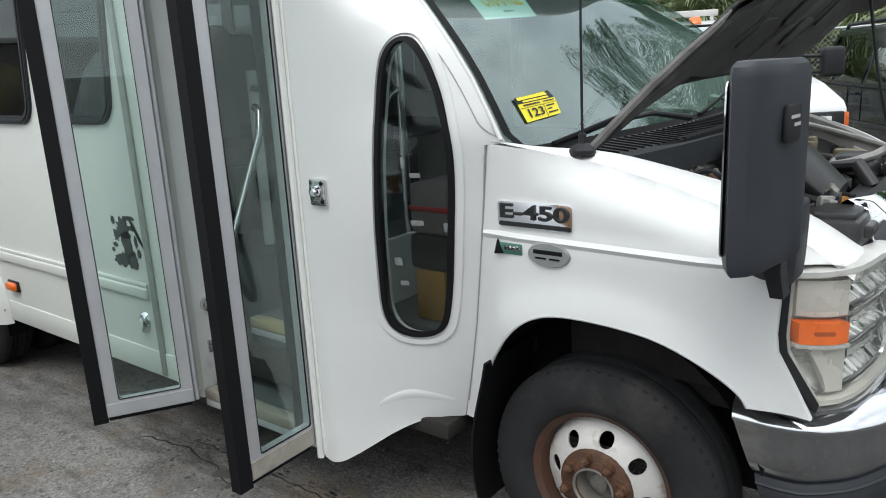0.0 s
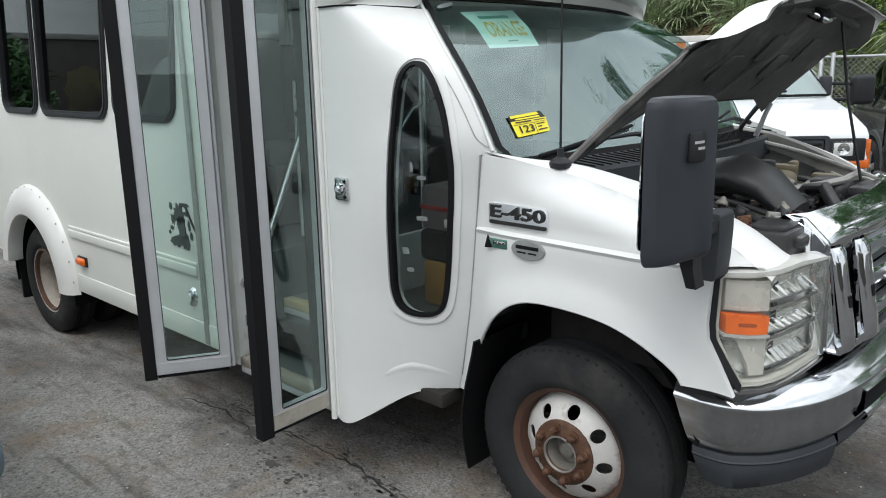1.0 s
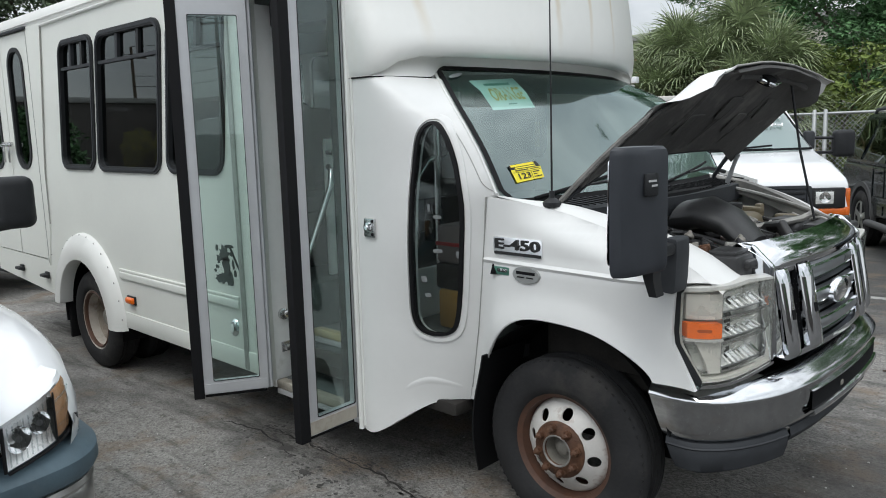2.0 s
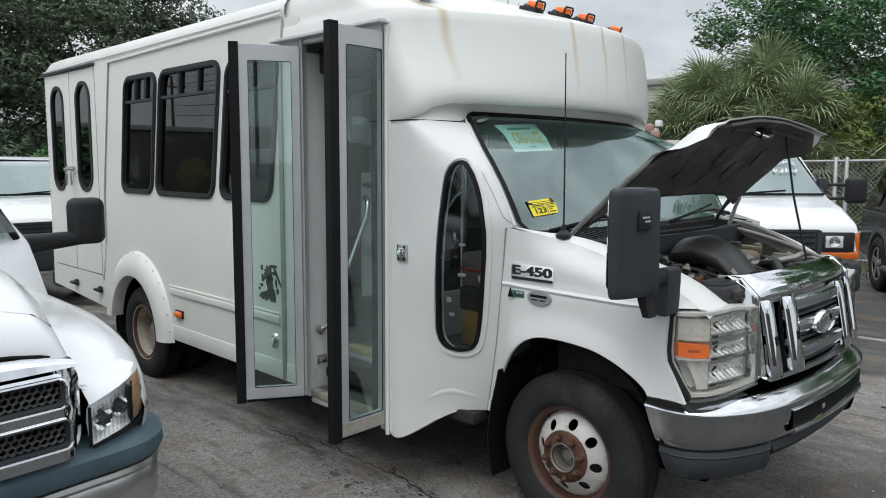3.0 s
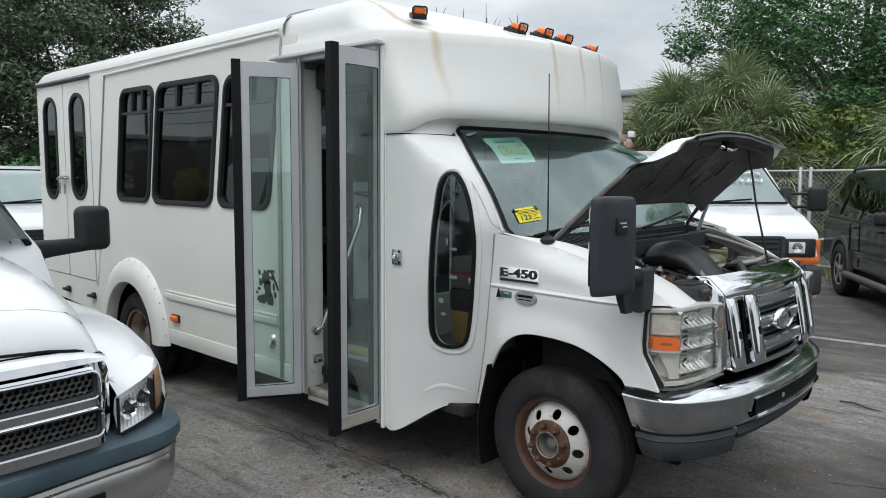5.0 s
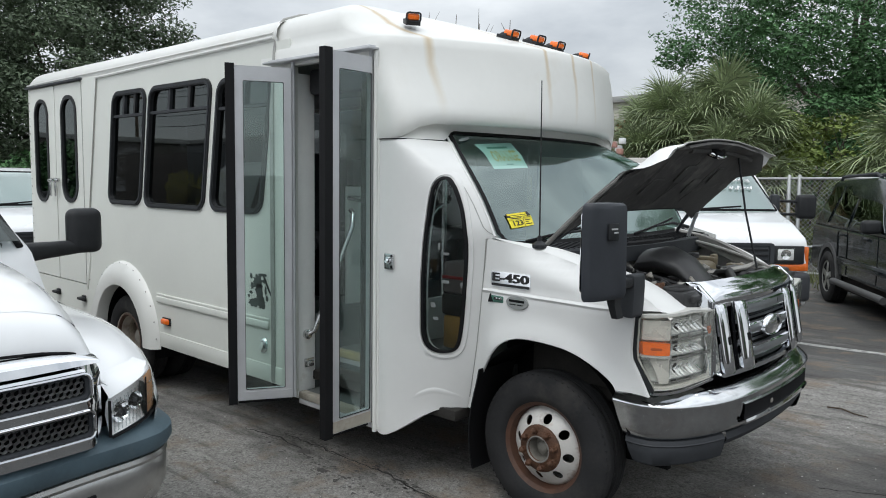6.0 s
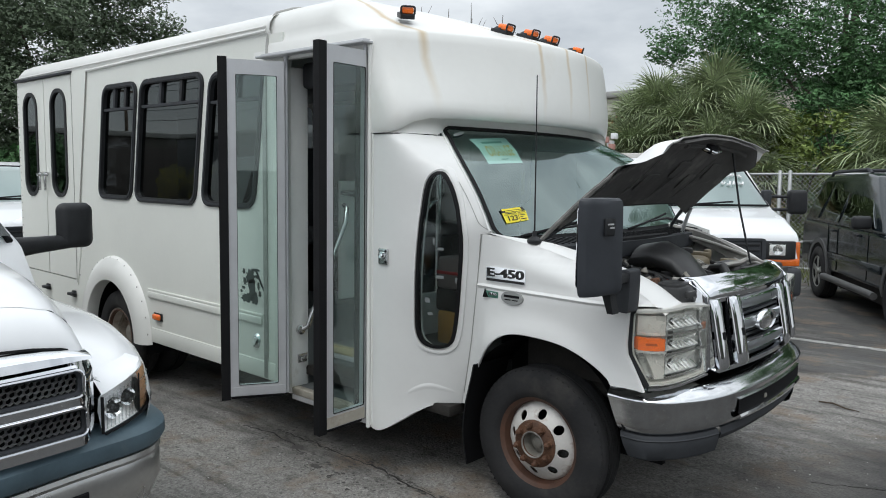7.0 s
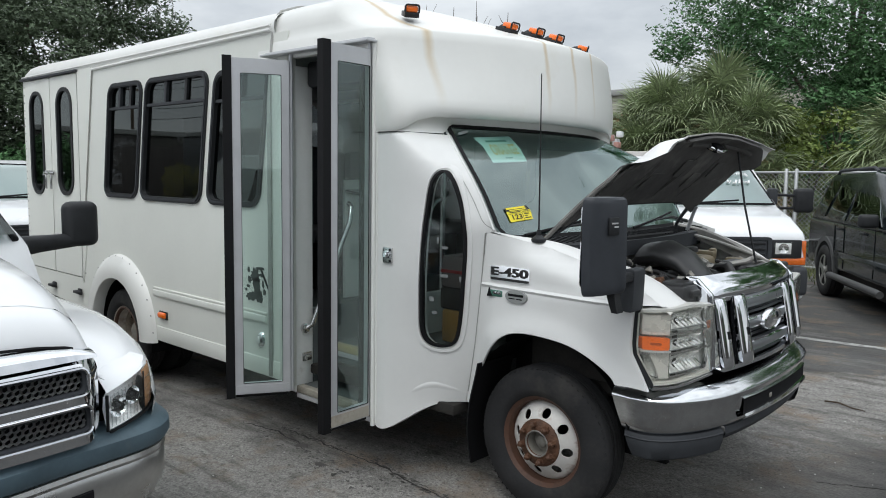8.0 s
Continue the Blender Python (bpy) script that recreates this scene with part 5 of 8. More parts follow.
part("bumper_valance", raked(along([p for p in BUMP if p[1] < 0.62], VAL)), FADED_PLASTIC, bumper)
part("bumper_valance", raked(along([p for p in BUMP if p[1] > 2 * CC - 0.62], VAL)), FADED_PLASTIC, bumper)
part("valance_seam", raked(along([p for p in BUMP if p[1] < 0.62], [(-0.012, 0.517), (-0.008, 0.512), (-0.012, 0.507)])), FADED_PLASTIC, bumper)
centre = [p for p in BUMP if 0.62 < p[1] < 2 * CC - 0.62]
part("centre_apron", along(centre, [(-0.05, 0.54), (-0.022, 0.532), (-0.016, 0.50), (-0.03, 0.475), (-0.09, 0.465)]), FADED_PLASTIC, bumper)
mid = [p for p in BUMP if 0.70 < p[1] < 2 * CC - 0.66]
# no hole is cut: a dark strip paints the slot's shaded inside
part("slot_shade", along(mid, [(0.006, 0.655), (0.0105, 0.650), (0.0105, 0.580), (0.006, 0.576)]), DARK, bumper)
part("slot_rim", along(mid, [(0.006, 0.660), (0.014, 0.657), (0.006, 0.652)]), WORN_CHROME, bumper)
part("slot_lip", along(mid, [(0.002, 0.592), (0.020, 0.586), (0.024, 0.574), (0.018, 0.562), (0.000, 0.556)]), CHROME, bumper)
part("slot_bracket", rbox((0.79, 1.0, 0.605), (0.818, 1.03, 0.628), 0.006), DIRTY_METAL, bumper)


def grille_x(y, z):
    w = (y - CC) / 0.57
    return 0.685 + 0.05 * (1 - w * w) - 0.16 * (z - 0.99)


on_grille = lambda d: (lambda y, z: (grille_x(y, z) + d, y, z))
gy0, gy1 = 0.60, 2 * CC - 0.60
slots = [rr(0.695, 0.805, 0.765, 1.12, 0.01, 2), rr(2 * CC - 0.765, 0.805, 2 * CC - 0.695, 1.12, 0.01, 2)]
mouth = rr(0.89, 0.805, 2 * CC - 0.89, 1.125, 0.02, 3)
grille = part("grille", plate(rr(gy0, 0.785, gy1, 1.145, 0.03, 4), slots + [mouth], on_grille(0.0), (-0.035, 0, 0), 0.06), CHROME, bus, "chrome grille with dark horizontal slats")
part("grille_backing", plate(rr(gy0 + 0.02, 0.80, gy1 - 0.02, 1.13, 0.02, 2), (), on_grille(-0.05), (-0.01, 0, 0), 0.1), DARK, grille)
GUNMETAL = material("grey_grille_metal", (0.33, 0.34, 0.36), 0.32, 0.8, vary=0.15, scale=20)
ys = [0.885 + 0.0442 * k for k in range(13)]
for z in (0.868, 0.975, 1.075):
    bar = part("grille_bar", along([(grille_x(y, z) + 0.004, y) for y in ys], [(-0.03, z - 0.026), (-0.004, z - 0.024), (0.006, z - 0.010), (0.006, z + 0.010), (-0.004, z + 0.024), (-0.03, z + 0.026)]), GUNMETAL, grille)
    for dz in (-0.022, 0.022):
        part("bar_bead", along([(grille_x(y, z) + 0.007, y) for y in ys], [(-0.006, z + dz - 0.006), (0.004, z + dz), (-0.006, z + dz + 0.006)]), CHROME, bar)
for z in (0.822, 0.912, 0.930, 1.018, 1.034, 1.110):
    part("grille_slat", along([(grille_x(y, z) - 0.016, y) for y in ys[::2]], [(-0.012, z - 0.006), (0.004, z), (-0.012, z + 0.006)]), GUNMETAL, grille)
for y, hw in ((0.648, 0.040), (0.828, 0.052), (2 * CC - 0.828, 0.052), (2 * CC - 0.648, 0.040)):
    part("grille_upright", loft([[(grille_x(y + hw * c, z) + 0.004 + 0.04 * (1.12 - z) + 0.020 * math.sqrt(max(0.0, 1 - c * c)) * k, y + hw * c, z) for c in (-1, -0.9, -0.6, -0.2, 0.2, 0.6, 0.9, 1)] for z, k in ((0.80, 0.3), (0.815, 0.9), (0.86, 1.0), (0.97, 1.0), (1.07, 1.0), (1.105, 0.9), (1.12, 0.3))], False), CHROME, grille)
for y in (0.650, 0.828):
    for z in (0.955,):
        part("bar_recess", plate(rr(y - (0.010 if z > 0.9 else 0.030), z - (0.018 if z > 0.9 else 0.006), y + (0.010 if z > 0.9 else 0.030), z + (0.018 if z > 0.9 else 0.006), 0.003, 2), (), on_grille(0.0325), (-0.006, 0, 0)), DARK, grille)
m = Matrix.Translation((grille_x(CC, 0.97) + 0.012, CC, 0.97)) @ Matrix.Rotation(radians(90), 4, "Y") @ Matrix.Rotation(radians(90), 4, "Z")
part("grille_emblem", lathe([(0.0, 0.018), (0.05, 0.016), (0.075, 0.010), (0.085, 0.016), (0.092, 0.010), (0.094, -0.01)], 28, m @ Matrix.Diagonal((1.32, 0.58, 1, 1))), CHROME, grille, "plain oval chrome emblem")
head_rows = []
for k in range(15):
    y = lerp(0.57, 2 * CC - 0.57, k / 14)
    w = (y - CC) / 0.58
    end = 0.03 * smooth01((abs(w) - 0.85) / 0.15)
    head_rows.append([(grille_x(y, 1.14) + dx - end * e, y, z) for dx, z, e in ((-0.002, 1.10, 0), (0.006, 1.135, 0), (-0.004, 1.165, 0.6), (-0.045, 1.195, 1), (-0.085, 1.215, 1), (-0.10, 1.205, 1), (-0.10, 1.16, 1))])
part("grille_header", loft(head_rows, False), CHROME, grille)
for sgn in (1, -1):
    y0 = CC - sgn * 0.56
    part("grille_cheek", prism([(0.60, 0.79), (0.688, 0.79), (0.675, 1.14), (0.60, 1.21), (0.555, 1.215), (0.565, 1.14), (0.60, 1.05)], y0 - 0.015, y0 + 0.015, 0.008), CHROME, grille)

HPATH = [(0.478, 0.205), (0.53, 0.212), (0.585, 0.235), (0.628, 0.285), (0.652, 0.37), (0.668, 0.47), (0.682, 0.60)]


def head_pt(s, z, d=0.0):
    """A place on the lamp's wrap: s metres along it from the rear edge."""
    left = s
    for (xa, ya), (xb, yb) in zip(HPATH, HPATH[1:]):
        ln = math.hypot(xb - xa, yb - ya)
        if left <= ln or (xb, yb) == HPATH[-1]:
            f = left / ln
            t = Vector((xb - xa, yb - ya)).normalized()
            return Vector((lerp(xa, xb, f) + t.y * d, lerp(ya, yb, f) - t.x * d, z))
        left -= ln
    return Vector()


HL = [(0.034, 1.098), (0.020, 1.085), (0.016, 0.948), (0.022, 0.905), (0.100, 0.775), (0.49, 0.79), (0.49, 1.10), (0.30, 1.115)]
hl_map = lambda d: (lambda s, z: head_pt(s, z - 0.02 * d, d))
CHAMBER = material("lamp_reflector", (0.86, 0.87, 0.84), 0.30, 0.25, vary=0.10, scale=16)
FACET = material("faceted_reflector", (0.90, 0.91, 0.90), 0.22, 0.55, vary=0.12, scale=45, bump=0.25, bump_scale=90)
LENS_EDGE = material("yellowed_lens_edge", (0.60, 0.595, 0.56), 0.35, vary=0.15, scale=18)
LAMP_BOX = material("pale_lamp_chamber", (0.80, 0.785, 0.75), 0.28, 0.35, vary=0.12, scale=14)
for side in (0, 1):
    mir = Matrix.Identity(4) if side == 0 else Matrix.Translation((0, 2 * CC, 0)) @ Matrix.Diagonal((1, -1, 1, 1))

    def lamp_part(name, bm_, mat, parent, label=""):
        if side:
            bm_.transform(mir)
            bmesh.ops.reverse_faces(bm_, faces=bm_.faces[:])
        return part(name, bm_, mat, parent, label)

    big, small = grow(HL, 0.020), grow(HL, -0.004)
    hl = lamp_part("headlamp", plate(big[:5] + small[4::-1], (), hl_map(0.003), (-0.03, 0.02, 0), 0.05), BLACK_PLASTIC, bus, "large hazed headlamp with amber corner")
    lamp_part("lamp_housing", plate(grow(HL, 0.004), [grow(HL, -0.010)], hl_map(-0.004), (-0.06, 0.03, 0), 0.05), LENS_EDGE, hl)
    lamp_part("reflector", plate(HL, (), hl_map(-0.055), (-0.01, 0.01, 0), 0.06), CHAMBER, hl)
    lamp_part("amber_block", plate(rr(0.046, 0.928, 0.166, 0.982, 0.006, 2), (), hl_map(-0.003), (-0.03, 0.02, 0), 0.03), AMBER, hl)
    lamp_part("amber_bulb", plate(rr(0.080, 0.950, 0.130, 0.961, 0.005, 3), (), hl_map(-0.0015), (-0.003, 0.002, 0), 0.03), material("dark_amber_bulb", (0.42, 0.07, 0.003), 0.3, vary=0.2, scale=30), hl)
    lamp_part("amber_frame", plate(rr(0.040, 0.917, 0.172, 0.927, 0.003, 2), (), hl_map(-0.002), (-0.02, 0.012, 0), 0.03), FACET, hl)
    for z0, z1, sl in ((0.992, 1.080, 0.035), (0.800, 0.918, 0.070)):
        lamp_part("lamp_chamber", plate([(sl, z1), (sl + (0.0 if z0 > 0.9 else 0.06), z0), (0.172, z0), (0.172, z1)], (), hl_map(-0.018), (-0.01, 0.006, 0), 0.04), LAMP_BOX, hl)
    for z0, z1, s0 in ((0.90, 0.912, 0.03), (0.988, 0.998, 0.18), (0.80, 0.808, 0.1)):
        lamp_part("lamp_shelf", plate(rr(s0, z0, 0.48, z1, 0.003, 2), (), hl_map(-0.02), (-0.05, 0.03, 0), 0.08), CHROME, hl)
    lamp_part("lamp_divider", plate(rr(0.178, 0.80, 0.186, 1.09, 0.003, 2), (), hl_map(-0.025), (-0.04, 0.03, 0), 0.08), CHROME, hl)
    for zc, rz in ((1.045, 0.038), (0.945, 0.028), (0.855, 0.04)):
        rows = []
        for i in range(9):
            s = lerp(0.20, 0.44, i / 8)
            rows.append([head_pt(s, zc + rz * math.sin(a), -0.028 - 0.035 * math.cos(a) * math.sin(math.pi * (0.12 + 0.76 * i / 8))) for a in (radians(t) for t in range(-80, 81, 20))])
        lamp_part("lamp_bowl", loft(rows, False), FACET, hl)
    for zc, n, size in ((1.045, 7, 0.030), (0.945, 7, 0.024), (0.852, 8, 0.034)):
        for k in range(n):
            s = lerp(0.205, 0.405, k / (n - 1))
            slim = 0.006 + 0.003 * (k % 3)
            top, low = head_pt(s, zc + size * (0.95 - 0.25 * (k % 2)), -0.022), head_pt(s + 0.036, zc - size * 0.9, -0.026)
            deep_ = head_pt(s + 0.012, zc + 0.1 * size, -0.050)
            across = (head_pt(s + 0.02, zc, -0.02) - head_pt(s, zc, -0.02)).normalized() * slim
            fan = loft([[top - across * 0.4, top + across * 0.5], [deep_ - across, deep_ + across], [low - across * 0.6, low + across * 0.7]], False)
            bmesh.ops.solidify(fan, geom=fan.faces[:], thickness=0.002)
            lamp_part("bowl_facet", fan, CHROME if k % 3 else FACET, hl)
        lamp_part("facet_gap", plate(rr(0.196, zc - size * 1.12, 0.44, zc - size * 1.02, 0.002, 2), (), hl_map(-0.024), (-0.006, 0.004, 0), 0.06), GUNMETAL, hl)
    lamp_part("lens", plate(grow(HL, -0.004), (), hl_map(0.004), (-0.002, 0.001, 0), 0.05), LENS, hl).visible_shadow = False
    lamp_part("lower_trim", plate([(0.095, 0.752), (0.49, 0.775), (0.49, 0.785), (0.10, 0.764)], (), hl_map(0.006), (-0.02, 0.01, 0), 0.05), CHROME, hl)

# badges
on_fender = lambda d: (lambda u, v: (u, fender_y(u, v) + d, v))
bd = part("model_badge", plate(rr(-0.272, 1.156, -0.036, 1.228, 0.010, 3), (), on_fender(-0.006), (0, 0.010, 0), 0.05), CHROME, bus, "chrome model badge with black letters")
part("badge_strip", plate(rr(-0.268, 1.158, -0.040, 1.170, 0.004, 3), (), on_fender(-0.0085), (0, 0.006, 0), 0.05), INK, bd)
yb = fender_y(-0.155, 1.195) - 0.0085
lettering("badge_letters", "E-450", 0.066, Matrix.Translation((-0.156, yb, 1.199)) @ X_TO_YZ @ Matrix.Diagonal((1.46, 0.86, 1, 1)), INK, bd, 0.003)
sb = part("small_badge", rbox((-0.275, fender_y(-0.24, 1.09) - 0.006, 1.075), (-0.19, fender_y(-0.24, 1.09) + 0.002, 1.108), 0.004), material("green_badge", (0.06, 0.16, 0.12), 0.3), bus, "small green badge")
part("badge_bar", rbox((-0.245, fender_y(-0.24, 1.09) - 0.009, 1.088), (-0.197, fender_y(-0.24, 1.09), 1.102), 0.002), CHROME, sb)
lettering("badge_word", "FLEX", 0.020, Matrix.Translation((-0.221, fender_y(-0.24, 1.09) - 0.0095, 1.095)) @ X_TO_YZ @ Matrix.Diagonal((1.2, 0.8, 1, 1)), INK, sb, 0.0006)
part("badge_leaf", prism([(-0.285, 1.072), (-0.25, 1.076), (-0.272, 1.118)], fender_y(-0.24, 1.09) - 0.008, fender_y(-0.24, 1.09), 0.002), DARK, sb)
yb = fender_y(-0.105, 1.08)
ob_ = part("oval_badge", lathe([(0.0, 0.008), (0.95, 0.008), (1.0, 0.004), (1.02, 0.0)], 28, Matrix.Translation((-0.105, yb, 1.088)) @ X_TO_YZ @ Matrix.Diagonal((0.066, 0.034, 1, 1))), material("grey_badge", (0.33, 0.34, 0.33), 0.35, 0.3), bus, "grey oval badge")
part("badge_print", merge(rbox((-0.15, yb - 0.0095, 1.090), (-0.06, yb - 0.006, 1.102), 0.001), merge(rbox((-0.145, yb - 0.0095, 1.076), (-0.11, yb - 0.006, 1.081)), rbox((-0.10, yb - 0.0095, 1.076), (-0.068, yb - 0.006, 1.081)))), DARK, ob_)

# mirror on the fender
MH = Matrix.Translation((0.512, -0.150, 1.400)) @ Matrix.Rotation(radians(8), 4, "Z")
MZ = [(-0.192, 0.80), (-0.184, 0.93), (-0.165, 1.0), (-0.10, 1.0), (0.0, 1.0), (0.10, 1.0), (0.165, 1.0), (0.184, 0.94), (0.193, 0.80)]
rows = []
for z, k in MZ:
    t = (z + 0.19) / 0.38
    ring = [(-0.052, 0.105), (-0.052, -0.108), (lerp(0.010, 0.0, t), lerp(-0.070, -0.104, t)), (lerp(0.058, 0.030, t), lerp(0.075, -0.070, t)), (0.074, lerp(0.098, 0.075, t)), (0.060, 0.105)]
    rows.append([(x * k, y * (0.5 + 0.5 * k), z) for x, y in rounder(ring, 1)])
mh = loft(rows, True, (True, True))
mh.transform(MH)
mirror = part("side_mirror", mh, MIRROR_PLASTIC, bus, "tall black wing mirror on a bracket", smooth=28)
part("mirror_glass", plate(rr(-0.08, -0.16, 0.08, 0.16, 0.02, 3), (), lambda u, v: MH @ Vector((-0.0535, u, v)), (0.003, 0, 0)), CHROME, mirror)
lm = MH @ Matrix.Translation((0.0500, -0.002, 0.082)) @ Matrix.Rotation(math.atan2(0.066 - 0.043, 0.080 + 0.012), 4, "Z").inverted()
lp = part("mirror_label", rbox((-0.006, -0.032, -0.034), (0.005, 0.034, 0.034), 0.005, m=lm), BLACK_PLASTIC, mirror)
part("label_print", merge(rbox((0.004, -0.020, 0.008), (0.0062, 0.020, 0.014), m=lm), rbox((0.004, -0.004, -0.006), (0.0062, 0.024, 0.000), m=lm)), material("grey_print", (0.5, 0.5, 0.5), 0.5), lp)
part("mirror_arm", loft([[Vector((0.520, -0.09, 1.24)) + Vector(o) for o in ((-0.024, 0, 0), (0.024, 0, 0), (0.024, 0.05, 0), (-0.024, 0.05, 0))], [Vector((0.528, -0.085, 1.18)) + Vector(o) for o in ((-0.016, 0, 0), (0.016, 0, 0), (0.016, 0.05, 0), (-0.016, 0.05, 0))],
                          [Vector((0.535, -0.07, 1.125)) + Vector(o) for o in ((-0.012, 0, 0), (0.014, 0, 0), (0.014, 0.05, 0), (-0.012, 0.05, 0))]], True, (True, True)), BLACK_PLASTIC, mirror)
part("mirror_bracket", prism(chaikin([(0.43, 1.25), (0.47, 1.283), (0.525, 1.290), (0.535, 1.275), (0.530, 1.115), (0.52, 1.10), (0.44, 1.115), (0.43, 1.13)], 1), 0.095, 0.19, 0.012, 2), FADED_PLASTIC, mirror)
part("arm_link", rbox((0.47, -0.08, 1.235), (0.53, 0.13, 1.275), 0.012), BLACK_PLASTIC, mirror)


# ---------------------------------------------------------------- wheels
def tyre_mesh(r, w):
    prof = [(0.222, 0.39 * w), (0.232, 0.45 * w), (0.262, 0.50 * w), (0.305, 0.49 * w), (0.335, 0.455 * w), (r - 0.018, 0.41 * w), (r - 0.006, 0.36 * w), (r, 0.30 * w)]
    for y in (0.20, 0.195, 0.165, 0.16, 0.06, 0.055, 0.02, 0.015):
        prof.append((r if int(y * 1000) in (200, 160, 55, 15) else r - 0.009, y * w))
    prof += [(a, -b) for a, b in prof[::-1]]
    return lathe(prof, 72)


def block_ring(r, w):
    bm_ = bmesh.new()
    for k in range(64):
        a = 2 * math.pi * k / 64
        rbox((r - 0.03, -0.006, 0.30 * w), (r - 0.010, 0.006, 0.405 * w), 0.0, bm=bm_, m=Matrix.Rotation(a, 4, "Z"))
    return bm_


def wheel_front(parent, m):
    """A dual-type front wheel: holed steel disc bulging outward, rusty hub and nuts. Local z points out."""
    h = new("front_wheel")
    h.parent = parent
    h.matrix_local = m
    part("tyre", tyre_mesh(0.372, 0.215), TYRE, h)
    tagged(part("shoulder_tread", block_ring(0.372, 0.215), TYRE, h), kind="stuff")
    rim = part("rim", lathe([(0.205, -0.09), (0.225, -0.085), (0.225, -0.08), (0.200, -0.06), (0.196, 0.03), (0.204, 0.055), (0.206, 0.075), (0.218, 0.082), (0.225, 0.088), (0.228, 0.082), (0.222, 0.072), (0.211, 0.06), (0.205, -0.05)], 56), RIM_RUST, h)
    holes = [[(0.146 * math.cos(a) + 0.023 * math.cos(b), 0.146 * math.sin(a) + 0.023 * math.sin(b)) for b in (2 * math.pi * j / 16 for j in range(16))] for a in (2 * math.pi * (k + 0.82) / 8 for k in range(8))]
    ring_o = [(0.198 * math.cos(a), 0.198 * math.sin(a)) for a in (2 * math.pi * j / 56 for j in range(56))]
    hole_c = [(0.075 * math.cos(a), 0.075 * math.sin(a)) for a in (2 * math.pi * j / 28 for j in range(28))]

    def dome(u, v):
        q = math.hypot(u, v)
        return (u, v, 0.050 + 0.052 * smooth01((0.192 - q) / 0.085) - 0.018 * smooth01((q - 0.186) / 0.012))

    part("disc", plate(ring_o, holes + [hole_c], dome, (0, 0, -0.008), 0.02), WHEEL_WHITE, rim, "white steel disc with round hand holes")
    part("hub_plate", lathe([(0.060, 0.03), (0.060, 0.118), (0.064, 0.124), (0.070, 0.122), (0.108, 0.112), (0.117, 0.104), (0.118, 0.09)], 40), RUST, rim)
    part("hub_bore", lathe([(0.060, 0.110), (0.058, 0.070), (0.056, 0.055), (0.0, 0.055)], 28), DIRTY_METAL, rim)
    part("bore_ring", lathe([(0.059, 0.121), (0.062, 0.1275), (0.066, 0.1265), (0.067, 0.121)], 32), PALE_METAL, rim)
    part("hub_cap", lathe([(0.030, 0.055), (0.028, 0.085), (0.018, 0.092), (0.0, 0.092)], 18), DIRTY_METAL, rim)
    for k in range(8):
        a = 2 * math.pi * (k + 0.3) / 8
        part("wheel_nut", lathe([(0.021, 0.0), (0.021, 0.006), (0.0155, 0.008), (0.0155, 0.026), (0.011, 0.029), (0.007, 0.040), (0.0, 0.040)], 6, Matrix.Translation((0.091 * math.cos(a), 0.091 * math.sin(a), 0.113))), RUST, rim)


REAR_DISC = material("dirty_dished_disc", (0.30, 0.26, 0.215), 0.6, vary=0.35, scale=10, stain=(0.11, 0.07, 0.045), stain_scale=8, stain_cut=0.48, stain_amount=0.8)
REAR_RIM = material("dirty_pale_rim", (0.44, 0.40, 0.35), 0.6, vary=0.25, scale=14, stain=(0.14, 0.08, 0.05), stain_scale=9, stain_cut=0.52, stain_amount=0.7)


def wheel_rear(parent, m):
    """A dual rear wheel: the outer disc is deeply dished. Local z points out."""
    h = new("rear_wheel")
    h.parent = parent
    h.matrix_local = m
    part("tyre", tyre_mesh(0.366, 0.21), TYRE, h)
    inner = tyre_mesh(0.366, 0.21)
    inner.transform(Matrix.Translation((0, 0, -0.27)))
    part("inner_tyre", inner, TYRE, h)
    rim = part("rim", lathe([(0.205, -0.10), (0.205, -0.06), (0.196, -0.04), (0.196, 0.05), (0.206, 0.07), (0.218, 0.080), (0.226, 0.086), (0.228, 0.080), (0.222, 0.07), (0.211, 0.06), (0.205, -0.05)], 48), REAR_RIM, h)
    part("disc", lathe([(0.204, 0.02), (0.198, -0.005), (0.186, -0.012), (0.182, -0.04), (0.172, -0.065), (0.150, -0.075), (0.13, -0.095), (0.09, -0.115), (0.0, -0.115)], 40), REAR_DISC, rim)
    part("lock_ring", lathe([(0.214, 0.082), (0.206, 0.088), (0.198, 0.080), (0.196, 0.060)], 40), RIM_RUST, rim)
    part("hub", lathe([(0.085, -0.095), (0.085, -0.05), (0.07, 0.0), (0.055, 0.01), (0.0, 0.012)], 28), DIRTY_METAL, rim)
    for k in range(8):
        a = 2 * math.pi * (k + 0.5) / 8
        part("wheel_nut", lathe([(0.016, 0.0), (0.016, 0.02), (0.0, 0.022)], 6, Matrix.Translation((0.105 * math.cos(a), 0.105 * math.sin(a), -0.09))), RUST, rim)


wheel_front(bus, Matrix.Translation((0.0, 0.318, 0.372)) @ X_TO_YZ)
wheel_front(bus, Matrix.Translation((0.0, 2 * CY - 0.318, 0.372)) @ Matrix.Rotation(math.pi, 4, "Z") @ X_TO_YZ)
wheel_rear(bus, Matrix.Translation((-4.0, 0.115, 0.317)) @ X_TO_YZ)
wheel_rear(bus, Matrix.Translation((-4.0, 2 * CY - 0.115, 0.317)) @ Matrix.Rotation(math.pi, 4, "Z") @ X_TO_YZ)
